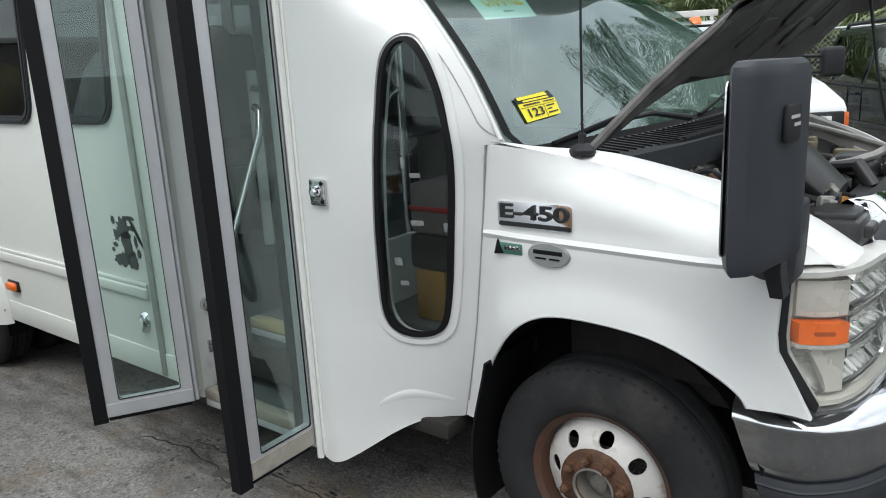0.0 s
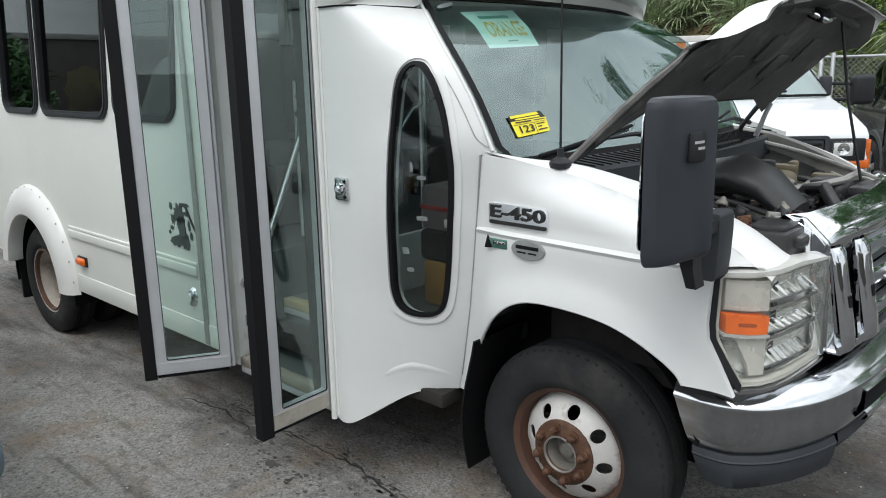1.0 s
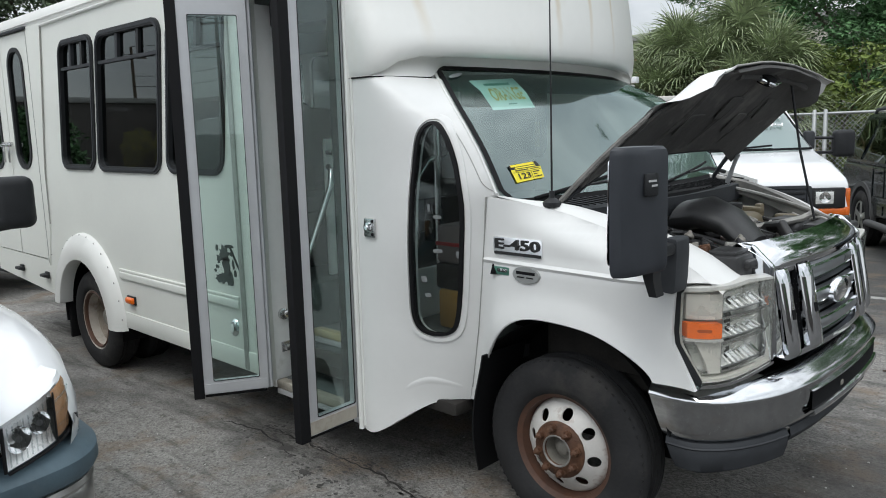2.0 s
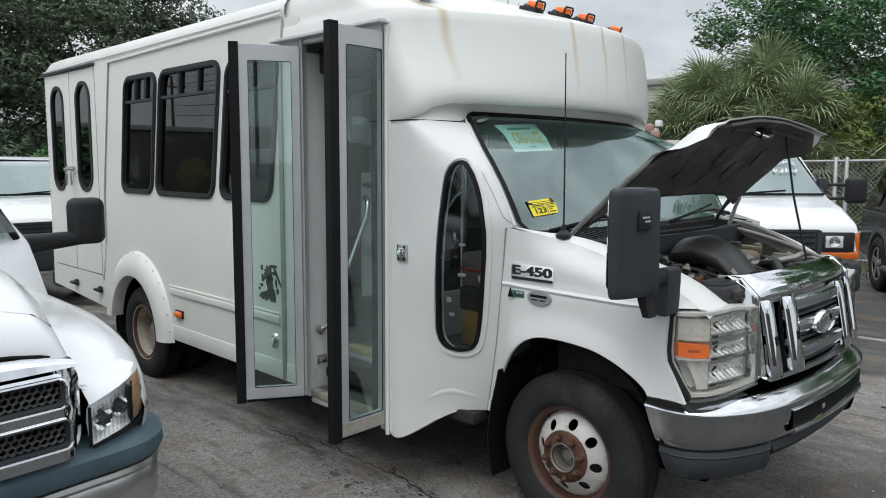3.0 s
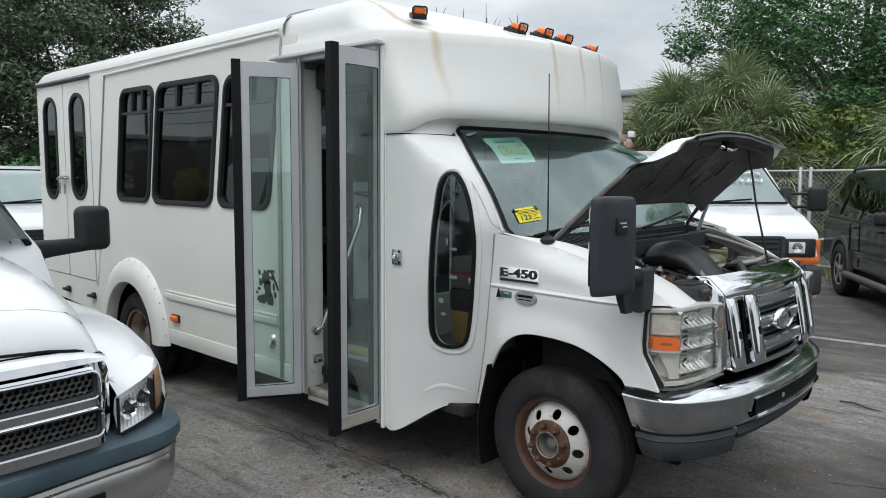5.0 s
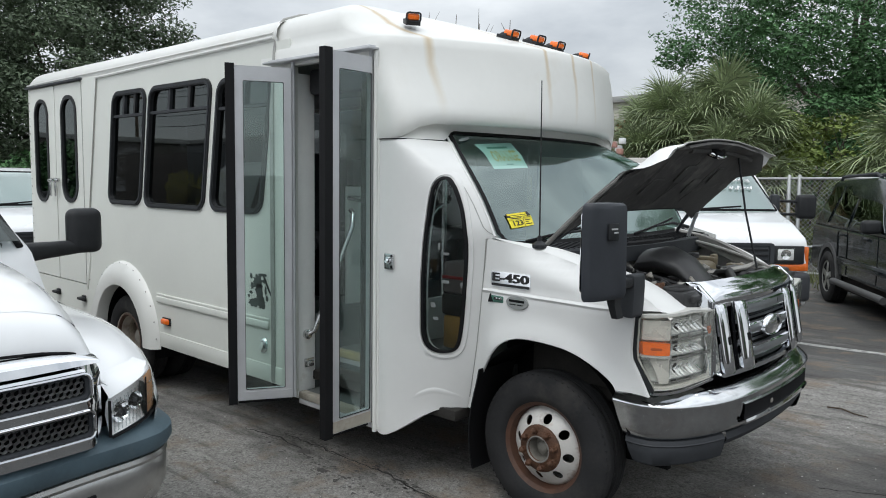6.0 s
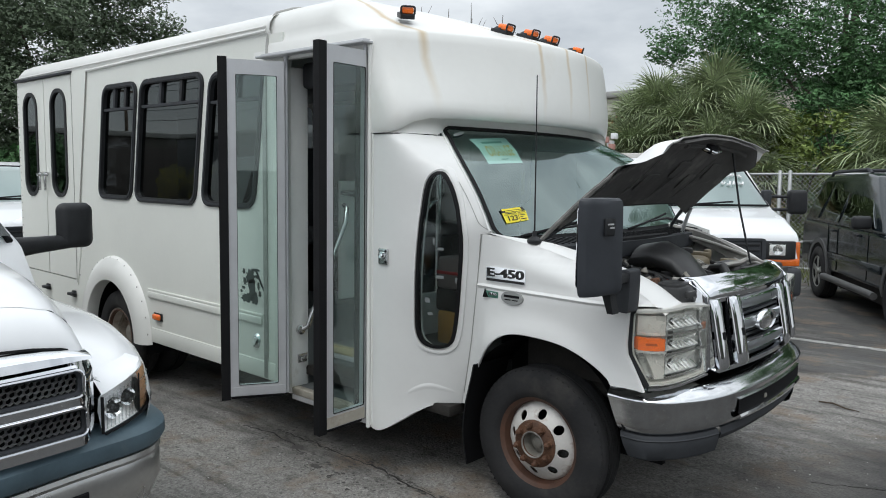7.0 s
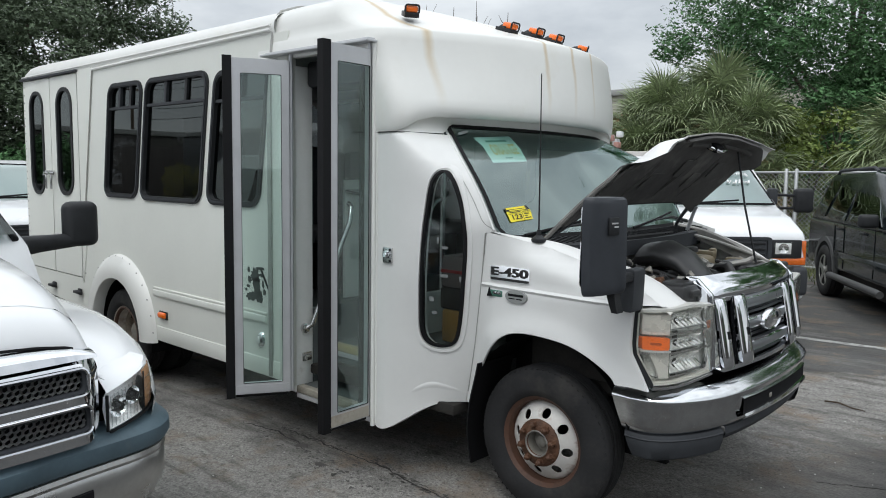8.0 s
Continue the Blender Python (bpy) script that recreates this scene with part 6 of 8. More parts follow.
flap = [[(-0.335 - 0.10 * t ** 1.3 - 0.035 * math.sin(3 * t), lerp(0.135, 0.20, t) + dy - 0.03 * math.sin(4 * t) * t, lerp(0.72, 0.145, t)) for dy in (0.0, 0.10, 0.20, 0.30)] for t in (k / 10 for k in range(11))]
flap_bm = loft(flap, False)
bmesh.ops.solidify(flap_bm, geom=flap_bm.faces[:], thickness=0.008)
part("mud_flap", flap_bm, RUBBER, bus)


# ---------------------------------------------------------------- folding door leaves
def door_leaf(hinge, free, name, stile, rail, rail_mat):
    """A glazed leaf from its hinge side to its free edge, seen from above as a straight line."""
    h, f = Vector((*hinge, 0)), Vector((*free, 0))
    t = (f - h).normalized()
    n = Vector((t.y, -t.x, 0))
    wd = (f - h).length
    z0, z1 = 0.335, 2.315
    lay = lambda d: (lambda u, v: h + t * u + n * d + Vector((0, 0, v)))
    g0, g1 = z0 + rail, z1 - 0.085
    fr = part(name, plate([(0, z0), (wd - 0.05, z0), (wd - 0.05, z1), (0, z1)], [rr(stile, g0, wd - 0.10, g1, 0.008, 2)], lay(-0.018), n * 0.036), ALUMINIUM, bus, "open aluminium door leaf with black rubber edge")
    part("leaf_pane", plate(rr(stile - 0.004, g0 - 0.005, wd - 0.096, g1 + 0.005, 0.008, 2), (), lay(-0.0165), n * 0.006), DOOR_GLASS, fr).visible_shadow = False
    part("glazing_bead", plate(rr(stile - 0.001, g0 - 0.001, wd - 0.099, g1 + 0.001, 0.008, 2), [rr(stile + 0.0015, g0 + 0.0015, wd - 0.1015, g1 - 0.0015, 0.008, 2)], lay(-0.0195), n * 0.006), RUBBER, fr)
    part("kick_rail", plate([(0.004, z0 + 0.004), (wd - 0.056, z0 + 0.004), (wd - 0.056, g0 - 0.012), (0.004, g0 - 0.012)], (), lay(-0.021), n * 0.042), rail_mat, fr)
    part("edge_rubber", plate([(wd - 0.052, z0 - 0.02), (wd, z0 - 0.02), (wd, z1 + 0.012), (wd - 0.052, z1 + 0.012)], (), lay(-0.022), n * 0.044), RUBBER, fr)
    part("hinge_seal", plate([(0.0, z0 + 0.02), (0.040, z0 + 0.02), (0.040, z1 - 0.02), (0.0, z1 - 0.02)], (), lay(0.019), n * 0.006), RUBBER, fr)
    part("bottom_brush", plate([(0.01, z0 - 0.018), (wd - 0.055, z0 - 0.018), (wd - 0.055, z0 + 0.002), (0.01, z0 + 0.002)], (), lay(-0.008), n * 0.016), RUBBER, fr)
    part("hinge_tube", tube([lay(0)(-0.012, z0), lay(0)(-0.012, z1 + 0.05)], 0.012, 8), ALUMINIUM, fr)


KICK = material("dirty_kick_rail", (0.40, 0.37, 0.315), 0.6, vary=0.15, scale=10, stain=(0.22, 0.19, 0.15), stain_scale=12, stain_cut=0.5, stain_amount=0.6)
door_leaf((-1.665, -0.035), (-1.858, -0.358), "door_leaf", 0.045, 0.066, ALUMINIUM)
door_leaf((-0.985, -0.025), (-0.972, -0.356), "door_leaf", 0.006, 0.075, KICK)

# ---------------------------------------------------------------- stepwell and cabin
STEP = material("ribbed_step_rubber", (0.085, 0.095, 0.095), 0.7, vary=0.25, scale=12, bump=0.2, bump_scale=200)
SILL = material("worn_beige_sill", (0.30, 0.28, 0.235), 0.6, vary=0.25, scale=14, stain=(0.15, 0.13, 0.10), stain_scale=9, stain_cut=0.52, stain_amount=0.7)
STEP_YELLOW = material("worn_yellow_nosing", (0.36, 0.31, 0.16), 0.6, vary=0.2, scale=14, stain=(0.3, 0.28, 0.24), stain_scale=10, stain_cut=0.48, stain_amount=0.85)
TRIM_WHITE = material("cabin_white_panel", (0.82, 0.82, 0.80), 0.5, vary=0.05, stain=(0.3, 0.26, 0.2), stain_scale=5, stain_cut=0.62, stain_amount=0.5)
CABIN = material("grey_cabin_lining", (0.42, 0.44, 0.43), 0.75, vary=0.12, scale=8)
SEAT = material("dark_seat_cloth", (0.045, 0.050, 0.055), 0.9, vary=0.25, scale=20)
for k, (y0, z) in enumerate(((0.035, 0.345), (0.30, 0.575), (0.56, 0.805))):
    sp = part("step_tread", rbox((-1.70, y0 + 0.05, z - 0.02), (-0.97, y0 + 0.36, z), 0.006), STEP, bus)
    part("step_nosing", rbox((-1.70, y0, z - 0.045), (-0.97, y0 + 0.055, z + 0.003), 0.01), STEP_YELLOW if k else SILL, sp)
    if k:
        part("step_riser", rbox((-1.70, y0 + 0.012, z - 0.23), (-0.97, y0 + 0.03, z - 0.04), 0.003), STEP, sp)
    part("riser_strip", rbox((-1.70, y0 + 0.004, z - 0.075), (-0.97, y0 + 0.02, z - 0.045), 0.003), ALUMINIUM, sp)
part("stepwell_side", rbox((-1.735, 0.03, 0.30), (-1.70, 0.17, 2.30), 0.01), TRIM_WHITE, bus)
part("stepwell_lining", rbox((-1.735, 0.172, 0.30), (-1.702, 0.62, 0.82), 0.01), STEP, bus)
part("stepwell_side", rbox((-0.97, 0.05, 0.30), (-0.945, 0.60, 0.98), 0.01), TRIM_WHITE, bus)
part("cabin_floor", merge(rbox((-5.9, 0.05, 0.77), (-1.74, 2.35, 0.80), 0.004), rbox((-1.74, 0.92, 0.77), (-0.25, 2.35, 0.80), 0.004)), STEP, bus)
part("cabin_ceiling", rbox((-5.88, 0.06, 2.40), (-0.95, 2.34, 2.43), 0.01), CABIN, bus)
part("header_cover", rbox((-1.68, 0.10, 2.17), (-0.99, 0.36, 2.33), 0.03), BLACK_PLASTIC, bus)
part("partition", rbox((-1.95, 0.62, 0.80), (-1.92, 1.0, 1.62), 0.01), TRIM_WHITE, bus)
part("dash", merge(rbox((-0.55, 0.32, 0.95), (-0.06, 2.08, 1.29), 0.06, 3), rbox((-0.62, 1.35, 1.16), (-0.30, 1.95, 1.34), 0.05, 3)), FADED_PLASTIC, bus)
part("engine_cover", rbox((-0.95, 0.85, 0.80), (-0.30, 1.42, 1.15), 0.08, 3), FADED_PLASTIC, bus)
part("steering_wheel", tube([(-0.70 + 0.09 * math.sin(a), 1.68 + 0.20 * math.cos(a), 1.30 + 0.17 * math.sin(a)) for a in (2 * math.pi * k / 28 for k in range(29))], 0.015, 8), BLACK_PLASTIC, bus)
rails = [("grab_rail", [(-1.69, 0.10, 0.70), (-1.66, 0.13, 0.72), (-1.64, 0.20, 0.90), (-1.64, 0.42, 1.36), (-1.65, 0.44, 1.45), (-1.69, 0.45, 1.47)]),
         ("grab_pole", [(-1.66, 0.60, 0.80), (-1.66, 0.60, 2.40)]), ("grab_pole", [(-1.02, 0.62, 0.80), (-1.02, 0.62, 2.40)]),
         ("grab_rail", [(-1.02, 0.10, 1.02), (-1.03, 0.14, 1.06), (-1.03, 0.56, 1.50), (-1.02, 0.60, 1.52)]), ("stanchion_bar", [(-1.66, 0.60, 1.52), (-1.90, 0.62, 1.54), (-1.93, 1.0, 1.54)])]
for nm, pts in rails:
    part(nm, tube(pts, 0.016, 10), STAINLESS, bus)
bm = lathe([(0.030, 0.0), (0.030, 0.02), (0.02, 0.026), (0.0, 0.026)], 16, Matrix.Translation((-1.70, 0.10, 0.70)) @ Matrix.Rotation(radians(90), 4, "Y"))
part("rail_flange", bm, STAINLESS, bus)
part("door_catch", merge(rbox((-1.70, 0.09, 0.50), (-1.66, 0.13, 0.53), 0.006), rbox((-1.70, 0.08, 0.49), (-1.69, 0.15, 0.545), 0.003)), STAINLESS, bus)


def coach_seat(x, y):
    s_ = part("passenger_seat", merge(rbox((x - 0.42, y - 0.22, 1.16), (x + 0.02, y + 0.22, 1.27), 0.04, 2), rbox((x - 0.48, y - 0.21, 1.22), (x - 0.36, y + 0.21, 1.86), 0.05, 2)), SEAT, bus)
    part("seat_pedestal", rbox((x - 0.3, y - 0.1, 0.80), (x - 0.1, y + 0.1, 1.17), 0.01), UNDER, s_)


for x in (-2.15, -2.95, -3.75):
    for y in (0.33, 0.80, 1.62, 2.08):
        coach_seat(x, y)
part("driver_seat", merge(rbox((-1.35, 1.40, 1.10), (-0.85, 1.92, 1.25), 0.05, 3), rbox((-1.48, 1.42, 1.2), (-1.30, 1.90, 1.95), 0.06, 3)), SEAT, bus)
VEST = material("yellow_vest", (0.75, 0.72, 0.05), 0.8, vary=0.15, bump=0.4, bump_scale=14)
rnd = random.Random(3)
for cx in (-2.85, -3.30):
    bm = bmesh.new()
    bmesh.ops.create_icosphere(bm, subdivisions=3, radius=1.0)
    for v in bm.verts:
        v.co = Vector((cx + 0.19 * v.co.x, 0.14 + 0.07 * v.co.y, 1.58 + 0.14 * v.co.z)) + 0.05 * noise.noise_vector(v.co * 2.3 + Vector((cx, 0, 0)))
    part("safety_vest", bm, VEST, bus, "crumpled yellow vest inside the window")
BOX_YELLOW = material("yellow_plastic_tote", (0.27, 0.15, 0.03), 0.45, vary=0.1)
part("storage_tote", rbox((-0.735, 0.30, 0.742), (-0.60, 0.55, 0.93), 0.02), BOX_YELLOW, bus, "yellow plastic tote by the entrance")
part("tote_tray", rbox((-0.75, 0.30, 0.925), (-0.58, 0.56, 1.05), 0.02), RUBBER, bus)
part("equipment_case", rbox((-0.745, 0.31, 1.05), (-0.585, 0.58, 1.225), 0.015), material("red_grey_case", (0.17, 0.14, 0.14), 0.5, vary=0.2), bus)
part("case_stripe", rbox((-0.748, 0.307, 1.13), (-0.582, 0.583, 1.148), 0.002), RED, bus)
part("floor_shield", rbox((-0.93, 0.26, 0.60), (-0.40, 0.95, 0.74), 0.01), STEP, bus)
part("far_fender_rail", tube(chaikin([(-0.08, 1.83, 1.325), (0.15, 1.82, 1.290), (0.40, 1.77, 1.230), (0.56, 1.70, 1.19)], 2), 0.012, 8), PALE_METAL, bus)


# ---------------------------------------------------------------- white pickup beside the bus
def heading(x, y, hx, hy):
    """The pose of a vehicle whose nose stands at (x, y) and points along (hx, hy)."""
    return Matrix.Translation((x, y, 0)) @ Matrix.Rotation(math.atan2(hy, hx), 4, "Z")


PICKUP_WHITE = material("pickup_white_paint", (0.80, 0.81, 0.82), 0.20, vary=0.02, scale=3, coat=0.7, stain=(0.62, 0.62, 0.6), stain_scale=3, stain_cut=0.64, stain_amount=0.15)
BLUE_GREY = material("weathered_blue_bumper_pad", (0.075, 0.115, 0.140), 0.55, vary=0.22, scale=7, bump=0.06, bump_scale=120, stain=(0.15, 0.17, 0.18), stain_scale=6, stain_cut=0.6, stain_amount=0.4)
DULL_CHROME = material("dull_bumper_metal", (0.50, 0.50, 0.49), 0.30, 0.9, vary=0.15, scale=6, stain=(0.22, 0.20, 0.17), stain_scale=6, stain_cut=0.56, stain_amount=0.5)
MESH_METAL = material("grille_mesh_metal", (0.60, 0.60, 0.61), 0.35, 0.7, vary=0.1)
pk = thing("pickup_truck", Matrix.Translation((-0.6075, -2.2208, -0.1006)) @ Matrix.Diagonal((1.06, 1.06, 1.06, 1)), "white pickup truck with chrome grille parked beside the bus", "pickup")


def mirrored(pts):
    return pts + [(x, -y, z) for x, y, z in pts[-2::-1]]


HOOD_W = 0.615


def pk_station(x, w, zf, zh, zl=0.55):
    """A cross-section of the nose: low fenders and a tall, steep-sided hood between them."""
    return mirrored([(x, -w + 0.02, zl), (x, -w, zl + 0.10), (x, -w, zf - 0.13), (x, -w + 0.02, zf - 0.06), (x, -w + 0.06, zf - 0.018), (x, -w + 0.12, zf), (x, lerp(-w, -HOOD_W, 0.75), zf + 0.006), (x, -HOOD_W - 0.02, zf + 0.014),
                     (x, -HOOD_W + 0.005, zf + 0.05), (x, -HOOD_W + 0.022, lerp(zf, zh, 0.5)), (x, -HOOD_W + 0.05, zh - 0.07), (x, -HOOD_W + 0.10, zh - 0.028), (x, -HOOD_W + 0.20, zh - 0.003), (x, -0.2, zh + 0.016), (x, 0, zh + 0.02)])


front_rows = [pk_station(-0.225, 0.865, 0.925, 1.225, 0.74), pk_station(-0.28, 0.895, 0.950, 1.256, 0.70), pk_station(-0.36, 0.925, 0.985, 1.290, 0.62), pk_station(-0.48, 0.95, 1.025, 1.325), pk_station(-0.65, 0.97, 1.055, 1.352), pk_station(-0.85, 0.985, 1.072, 1.372),
              pk_station(-1.05, 0.99, 1.08, 1.386), pk_station(-1.45, 1.0, 1.085, 1.400), pk_station(-1.72, 1.01, 1.085, 1.405)]
part("front_body", loft(front_rows, False), PICKUP_WHITE, pk)
# nose of the hood: a rounded lip over the grille
NOSE = [(-HOOD_W - 0.02, 0.939), (-HOOD_W + 0.005, 0.975), (-HOOD_W + 0.022, 1.075), (-HOOD_W + 0.05, 1.155), (-HOOD_W + 0.10, 1.197), (-HOOD_W + 0.20, 1.222), (-0.2, 1.241), (0.0, 1.245)]
lip = []
for k in range(49):
    y = -(HOOD_W + 0.018) * math.cos(math.pi * k / 48)
    top = interp(NOSE, -abs(y))
    lip.append([(x, y, 0.939 + (top - 0.939) * f) for x, f in ((-0.228, 1.0), (-0.195, 0.945), (-0.160, 0.835), (-0.138, 0.69), (-0.128, 0.56), (-0.130, 0.38))])
part("hood_nose", loft(lip, False), PICKUP_WHITE, pk)
part("hood_shut_line", tube([(row[4][0] + 0.003, row[4][1], row[4][2] - 0.006) for row in lip[9:-9]], 0.005, 6), DARK, pk)
roll = []
for k in range(17):
    y = -0.59 + 1.18 * k / 16
    f = 1 - abs(y / 0.59) ** 6
    b_ = 0.05 * (y / 0.6) ** 2
    roll.append([(-0.125 - b_, y, 1.084 - 0.03 * (1 - f)), (-0.10 - b_, y, 1.092 - 0.03 * (1 - f)), (-0.065 - b_, y, 1.086 - 0.03 * (1 - f)), (-0.04 - b_, y, 1.068 - 0.02 * (1 - f)), (-0.034 - b_, y, 1.04)])
part("grille_cap", loft(roll, False), CHROME, pk)
cab_prof = [(-1.60, 1.02), (-1.70, 1.33), (-2.45, 1.80), (-2.75, 1.86), (-3.9, 1.86), (-4.1, 1.75), (-4.25, 1.1), (-4.25, 0.45), (-1.7, 0.45)]
bm = prism(cab_prof, -1.0, 1.0, 0.05, 2)
for v in bm.verts:
    v.co.y *= 1 - 0.22 * smooth01((v.co.z - 1.05) / 0.8)
part("cab", bm, PICKUP_WHITE, pk)
part("windscreen", loft([[(lerp(-1.70, -2.43, t) + 0.08 * (1 - w * w) * (1 - t) + 0.022, w * lerp(0.88, 0.74, t), lerp(1.345, 1.79, t) + 0.015) for w in (-1, -0.9, -0.5, 0, 0.5, 0.9, 1)] for t in (0, 0.25, 0.5, 0.75, 1)], False), glass("pickup_glass", (0.10, 0.12, 0.12), 1.0, 0.0, 1.6), pk)
part("screen_surround", tube([(-1.70, 0.88, 1.33), (-2.06, 0.84, 1.56), (-2.44, 0.76, 1.80)], 0.018, 8), RUBBER, pk)
part("door_glass", plate([(-1.95, 1.14), (-2.62, 1.72), (-3.3, 1.72), (-3.3, 1.12)], (), lambda u, v: (u, (1 - 0.22 * smooth01((v - 1.05) / 0.8)) * 1.0 + 0.006, v), (0, -0.012, 0), 0.1), glass("pickup_side_glass", (0.05, 0.06, 0.06), 1.0, 0.0, 1.6), pk)
part("cargo_bed", prism([(-4.3, 0.5), (-4.3, 1.12), (-5.7, 1.12), (-5.7, 0.5)], -1.0, 1.0, 0.03), PICKUP_WHITE, pk)
# grille: chrome frame, cross bars, honeycomb inserts
fr_out = rr(-0.612, 0.745, 0.612, 1.062, 0.075, 6)
opens = [rr(0.05, 0.922, 0.552, 1.006, 0.022, 4), rr(0.05, 0.788, 0.562, 0.876, 0.022, 4), rr(-0.552, 0.922, -0.05, 1.006, 0.022, 4), rr(-0.562, 0.788, -0.05, 0.876, 0.022, 4)]
gmap = lambda d: (lambda y, z: (-0.055 - 0.05 * (y / 0.6) ** 2 - 0.04 * smooth01((z - 0.98) / 0.10) - 0.05 * smooth01((abs(y) - 0.555) / 0.06) + d, y, z))
gr = part("grille", plate(fr_out, opens, gmap(0.02), (-0.05, 0, 0), 0.045), CHROME, pk, "chrome cross-bar grille with honeycomb inserts")
for y0, z0, y1, z1 in ((0.05, 0.922, 0.552, 1.006), (0.05, 0.788, 0.562, 0.876)):
    ring = [gmap(0.022)(y, z) for y, z in dense(rr(y0 - 0.004, z0 - 0.004, y1 + 0.004, z1 + 0.004, 0.024, 4), 0.05)]
    part("insert_bead", tube(ring + ring[:1], 0.006, 6), CHROME, gr)
    part("insert_surround", plate(rr(y0, z0, y1, z1, 0.022, 4), [rr(y0 + 0.010, z0 + 0.009, y1 - 0.010, z1 - 0.009, 0.016, 4)], gmap(0.004), (-0.02, 0, 0), 0.06), FADED_PLASTIC, gr)
bars = bmesh.new()
for y0, y1, z0, z1 in ((0.055, 0.550, 0.927, 1.003), (0.055, 0.560, 0.793, 0.873)):
    pitch = 0.0235
    rows = int((z1 - z0) / (pitch * 0.80)) + 1
    for r_ in range(rows):
        for c in range(int((y1 - y0) / pitch) + 1):
            cy_, cz_ = y0 + (c + 0.5 * (r_ % 2)) * pitch, z0 + r_ * pitch * 0.80
            hexo = [(cy_ + 0.5 * pitch * 1.12 * math.sin(radians(60 * k)), cz_ + 0.46 * pitch * 1.12 * math.cos(radians(60 * k))) for k in range(6)]
            hexi = [(cy_ + 0.46 * pitch * math.sin(radians(60 * k)), cz_ + 0.42 * pitch * math.cos(radians(60 * k))) for k in range(6)]
            vo = [bars.verts.new(gmap(-0.005)(*p)) for p in hexo]
            vi = [bars.verts.new(gmap(-0.024)(*p)) for p in hexi]
            for k in range(6):
                bars.faces.new((vo[k], vo[(k + 1) % 6], vi[(k + 1) % 6], vi[k]))
tagged(part("honeycomb", bars, MESH_METAL, gr, smooth=0), kind="stuff")
# added dark plate paints the shade behind the honeycomb
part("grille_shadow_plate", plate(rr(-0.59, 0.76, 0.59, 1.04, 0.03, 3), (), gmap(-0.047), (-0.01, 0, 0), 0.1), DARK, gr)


PK_REFLECTOR = material("bright_reflector", (0.84, 0.85, 0.87), 0.30, 0.30, vary=0.10, scale=25)


def pk_lamp(s):
    """Headlamp and amber corner lamp; s is 1 on the left, -1 on the right."""
    wrap = [(-0.128, 0.645), (-0.140, 0.70), (-0.158, 0.755), (-0.180, 0.795), (-0.200, 0.822), (-0.226, 0.845), (-0.262, 0.862)]
    low = lambda y: 0.752 + 0.20 * (y - 0.645)
    high = lambda y: 0.884 + 0.33 * (y - 0.645)
    at = lambda x, y, f, d: (x + d * (1.0 if y < 0.80 else 0.6), s * (y + (0.0 if y < 0.80 else 0.5 * d)), lerp(low(y), high(y), f))
    clear, amber = wrap[:4], wrap[3:]
    hl_ = part("headlamp", loft([[at(x, y, f, d) for x, y in clear] for f, d in ((0.0, -0.008), (0.06, 0.0), (0.5, 0.004), (0.92, -0.010), (1.0, -0.026))], False), LENS, pk, "wedge-shaped clear headlamp with amber corner")
    hl_.visible_shadow = False
    part("reflector", loft([[at(x, y, f, d) for x, y in clear] for f, d in ((0.0, -0.012), (0.1, -0.035), (0.5, -0.06), (0.85, -0.05), (1.0, -0.032))], False), PK_REFLECTOR, hl_)
    for y, f, r_ in ((0.688, 0.50, 0.040), (0.752, 0.55, 0.034)):
        x = interp([(b, a) for a, b in wrap], y)
        bowl = lathe([(0.0, -0.045), (0.4, -0.038), (0.8, -0.016), (1.0, 0.0)], 14, Matrix.Translation(at(x, y, f, -0.018)) @ Matrix.Rotation(s * radians(20), 4, "Z") @ Matrix.Rotation(radians(90), 4, "Y") @ Matrix.Diagonal((r_, r_, 1, 1)))
        part("bulb_bowl", bowl, CHROME, hl_)
        part("bulb", lathe([(0.010, -0.03), (0.010, 0.0), (0.0, 0.004)], 10, Matrix.Translation(at(x, y, f, -0.02)) @ Matrix.Rotation(radians(90), 4, "Y")), FADED_PLASTIC, hl_)
    for k in range(9):
        y = 0.655 + 0.0155 * k
        x = interp([(b, a) for a, b in wrap], y)
        part("lens_rib", tube([at(x, y, 0.08, -0.002), at(x, y, 0.5, 0.0), at(x, y, 0.9, -0.010)], 0.0022, 5), CLEAR, hl_)
    part("corner_lamp", loft([[at(x, y, f, d) for x, y in amber] for f, d in ((0.05, -0.004), (0.12, 0.002), (0.5, 0.006), (0.9, -0.006), (0.98, -0.016))], False), CORNER_AMBER, hl_)
    for f in (0.3, 0.55, 0.8):
        part("lens_rib", tube([at(x, y, f, 0.005) for x, y in amber], 0.003, 5), CLEAR, hl_)
    part("lamp_bezel", tube([at(x, y, -0.03, 0.0) for x, y in wrap], 0.005, 6), RUBBER, hl_)
    part("lamp_bezel", tube([at(wrap[0][0], wrap[0][1] - 0.006, f, -0.004) for f in (0.0, 0.5, 1.0)], 0.006, 6), RUBBER, hl_)
    part("lamp_bezel", tube([at(*wrap[3], f, 0.004) for f in (0.0, 0.5, 1.0)], 0.003, 6), RUBBER, hl_)
    wing = []
    for x, y in wrap:
        a = Vector(at(x, y, 1.0, -0.022))
        wing.append([tuple(a), tuple(a + Vector((-0.012, 0, 0.012))), (lerp(x, -0.40, 0.45), s * lerp(y, min(y, 0.80), 0.5), lerp(a.z + 0.02, 0.972, 0.6)), (-0.40, s * min(y, 0.83), 0.975)])
    part("fender_nose", loft(wing, False), PICKUP_WHITE, pk)


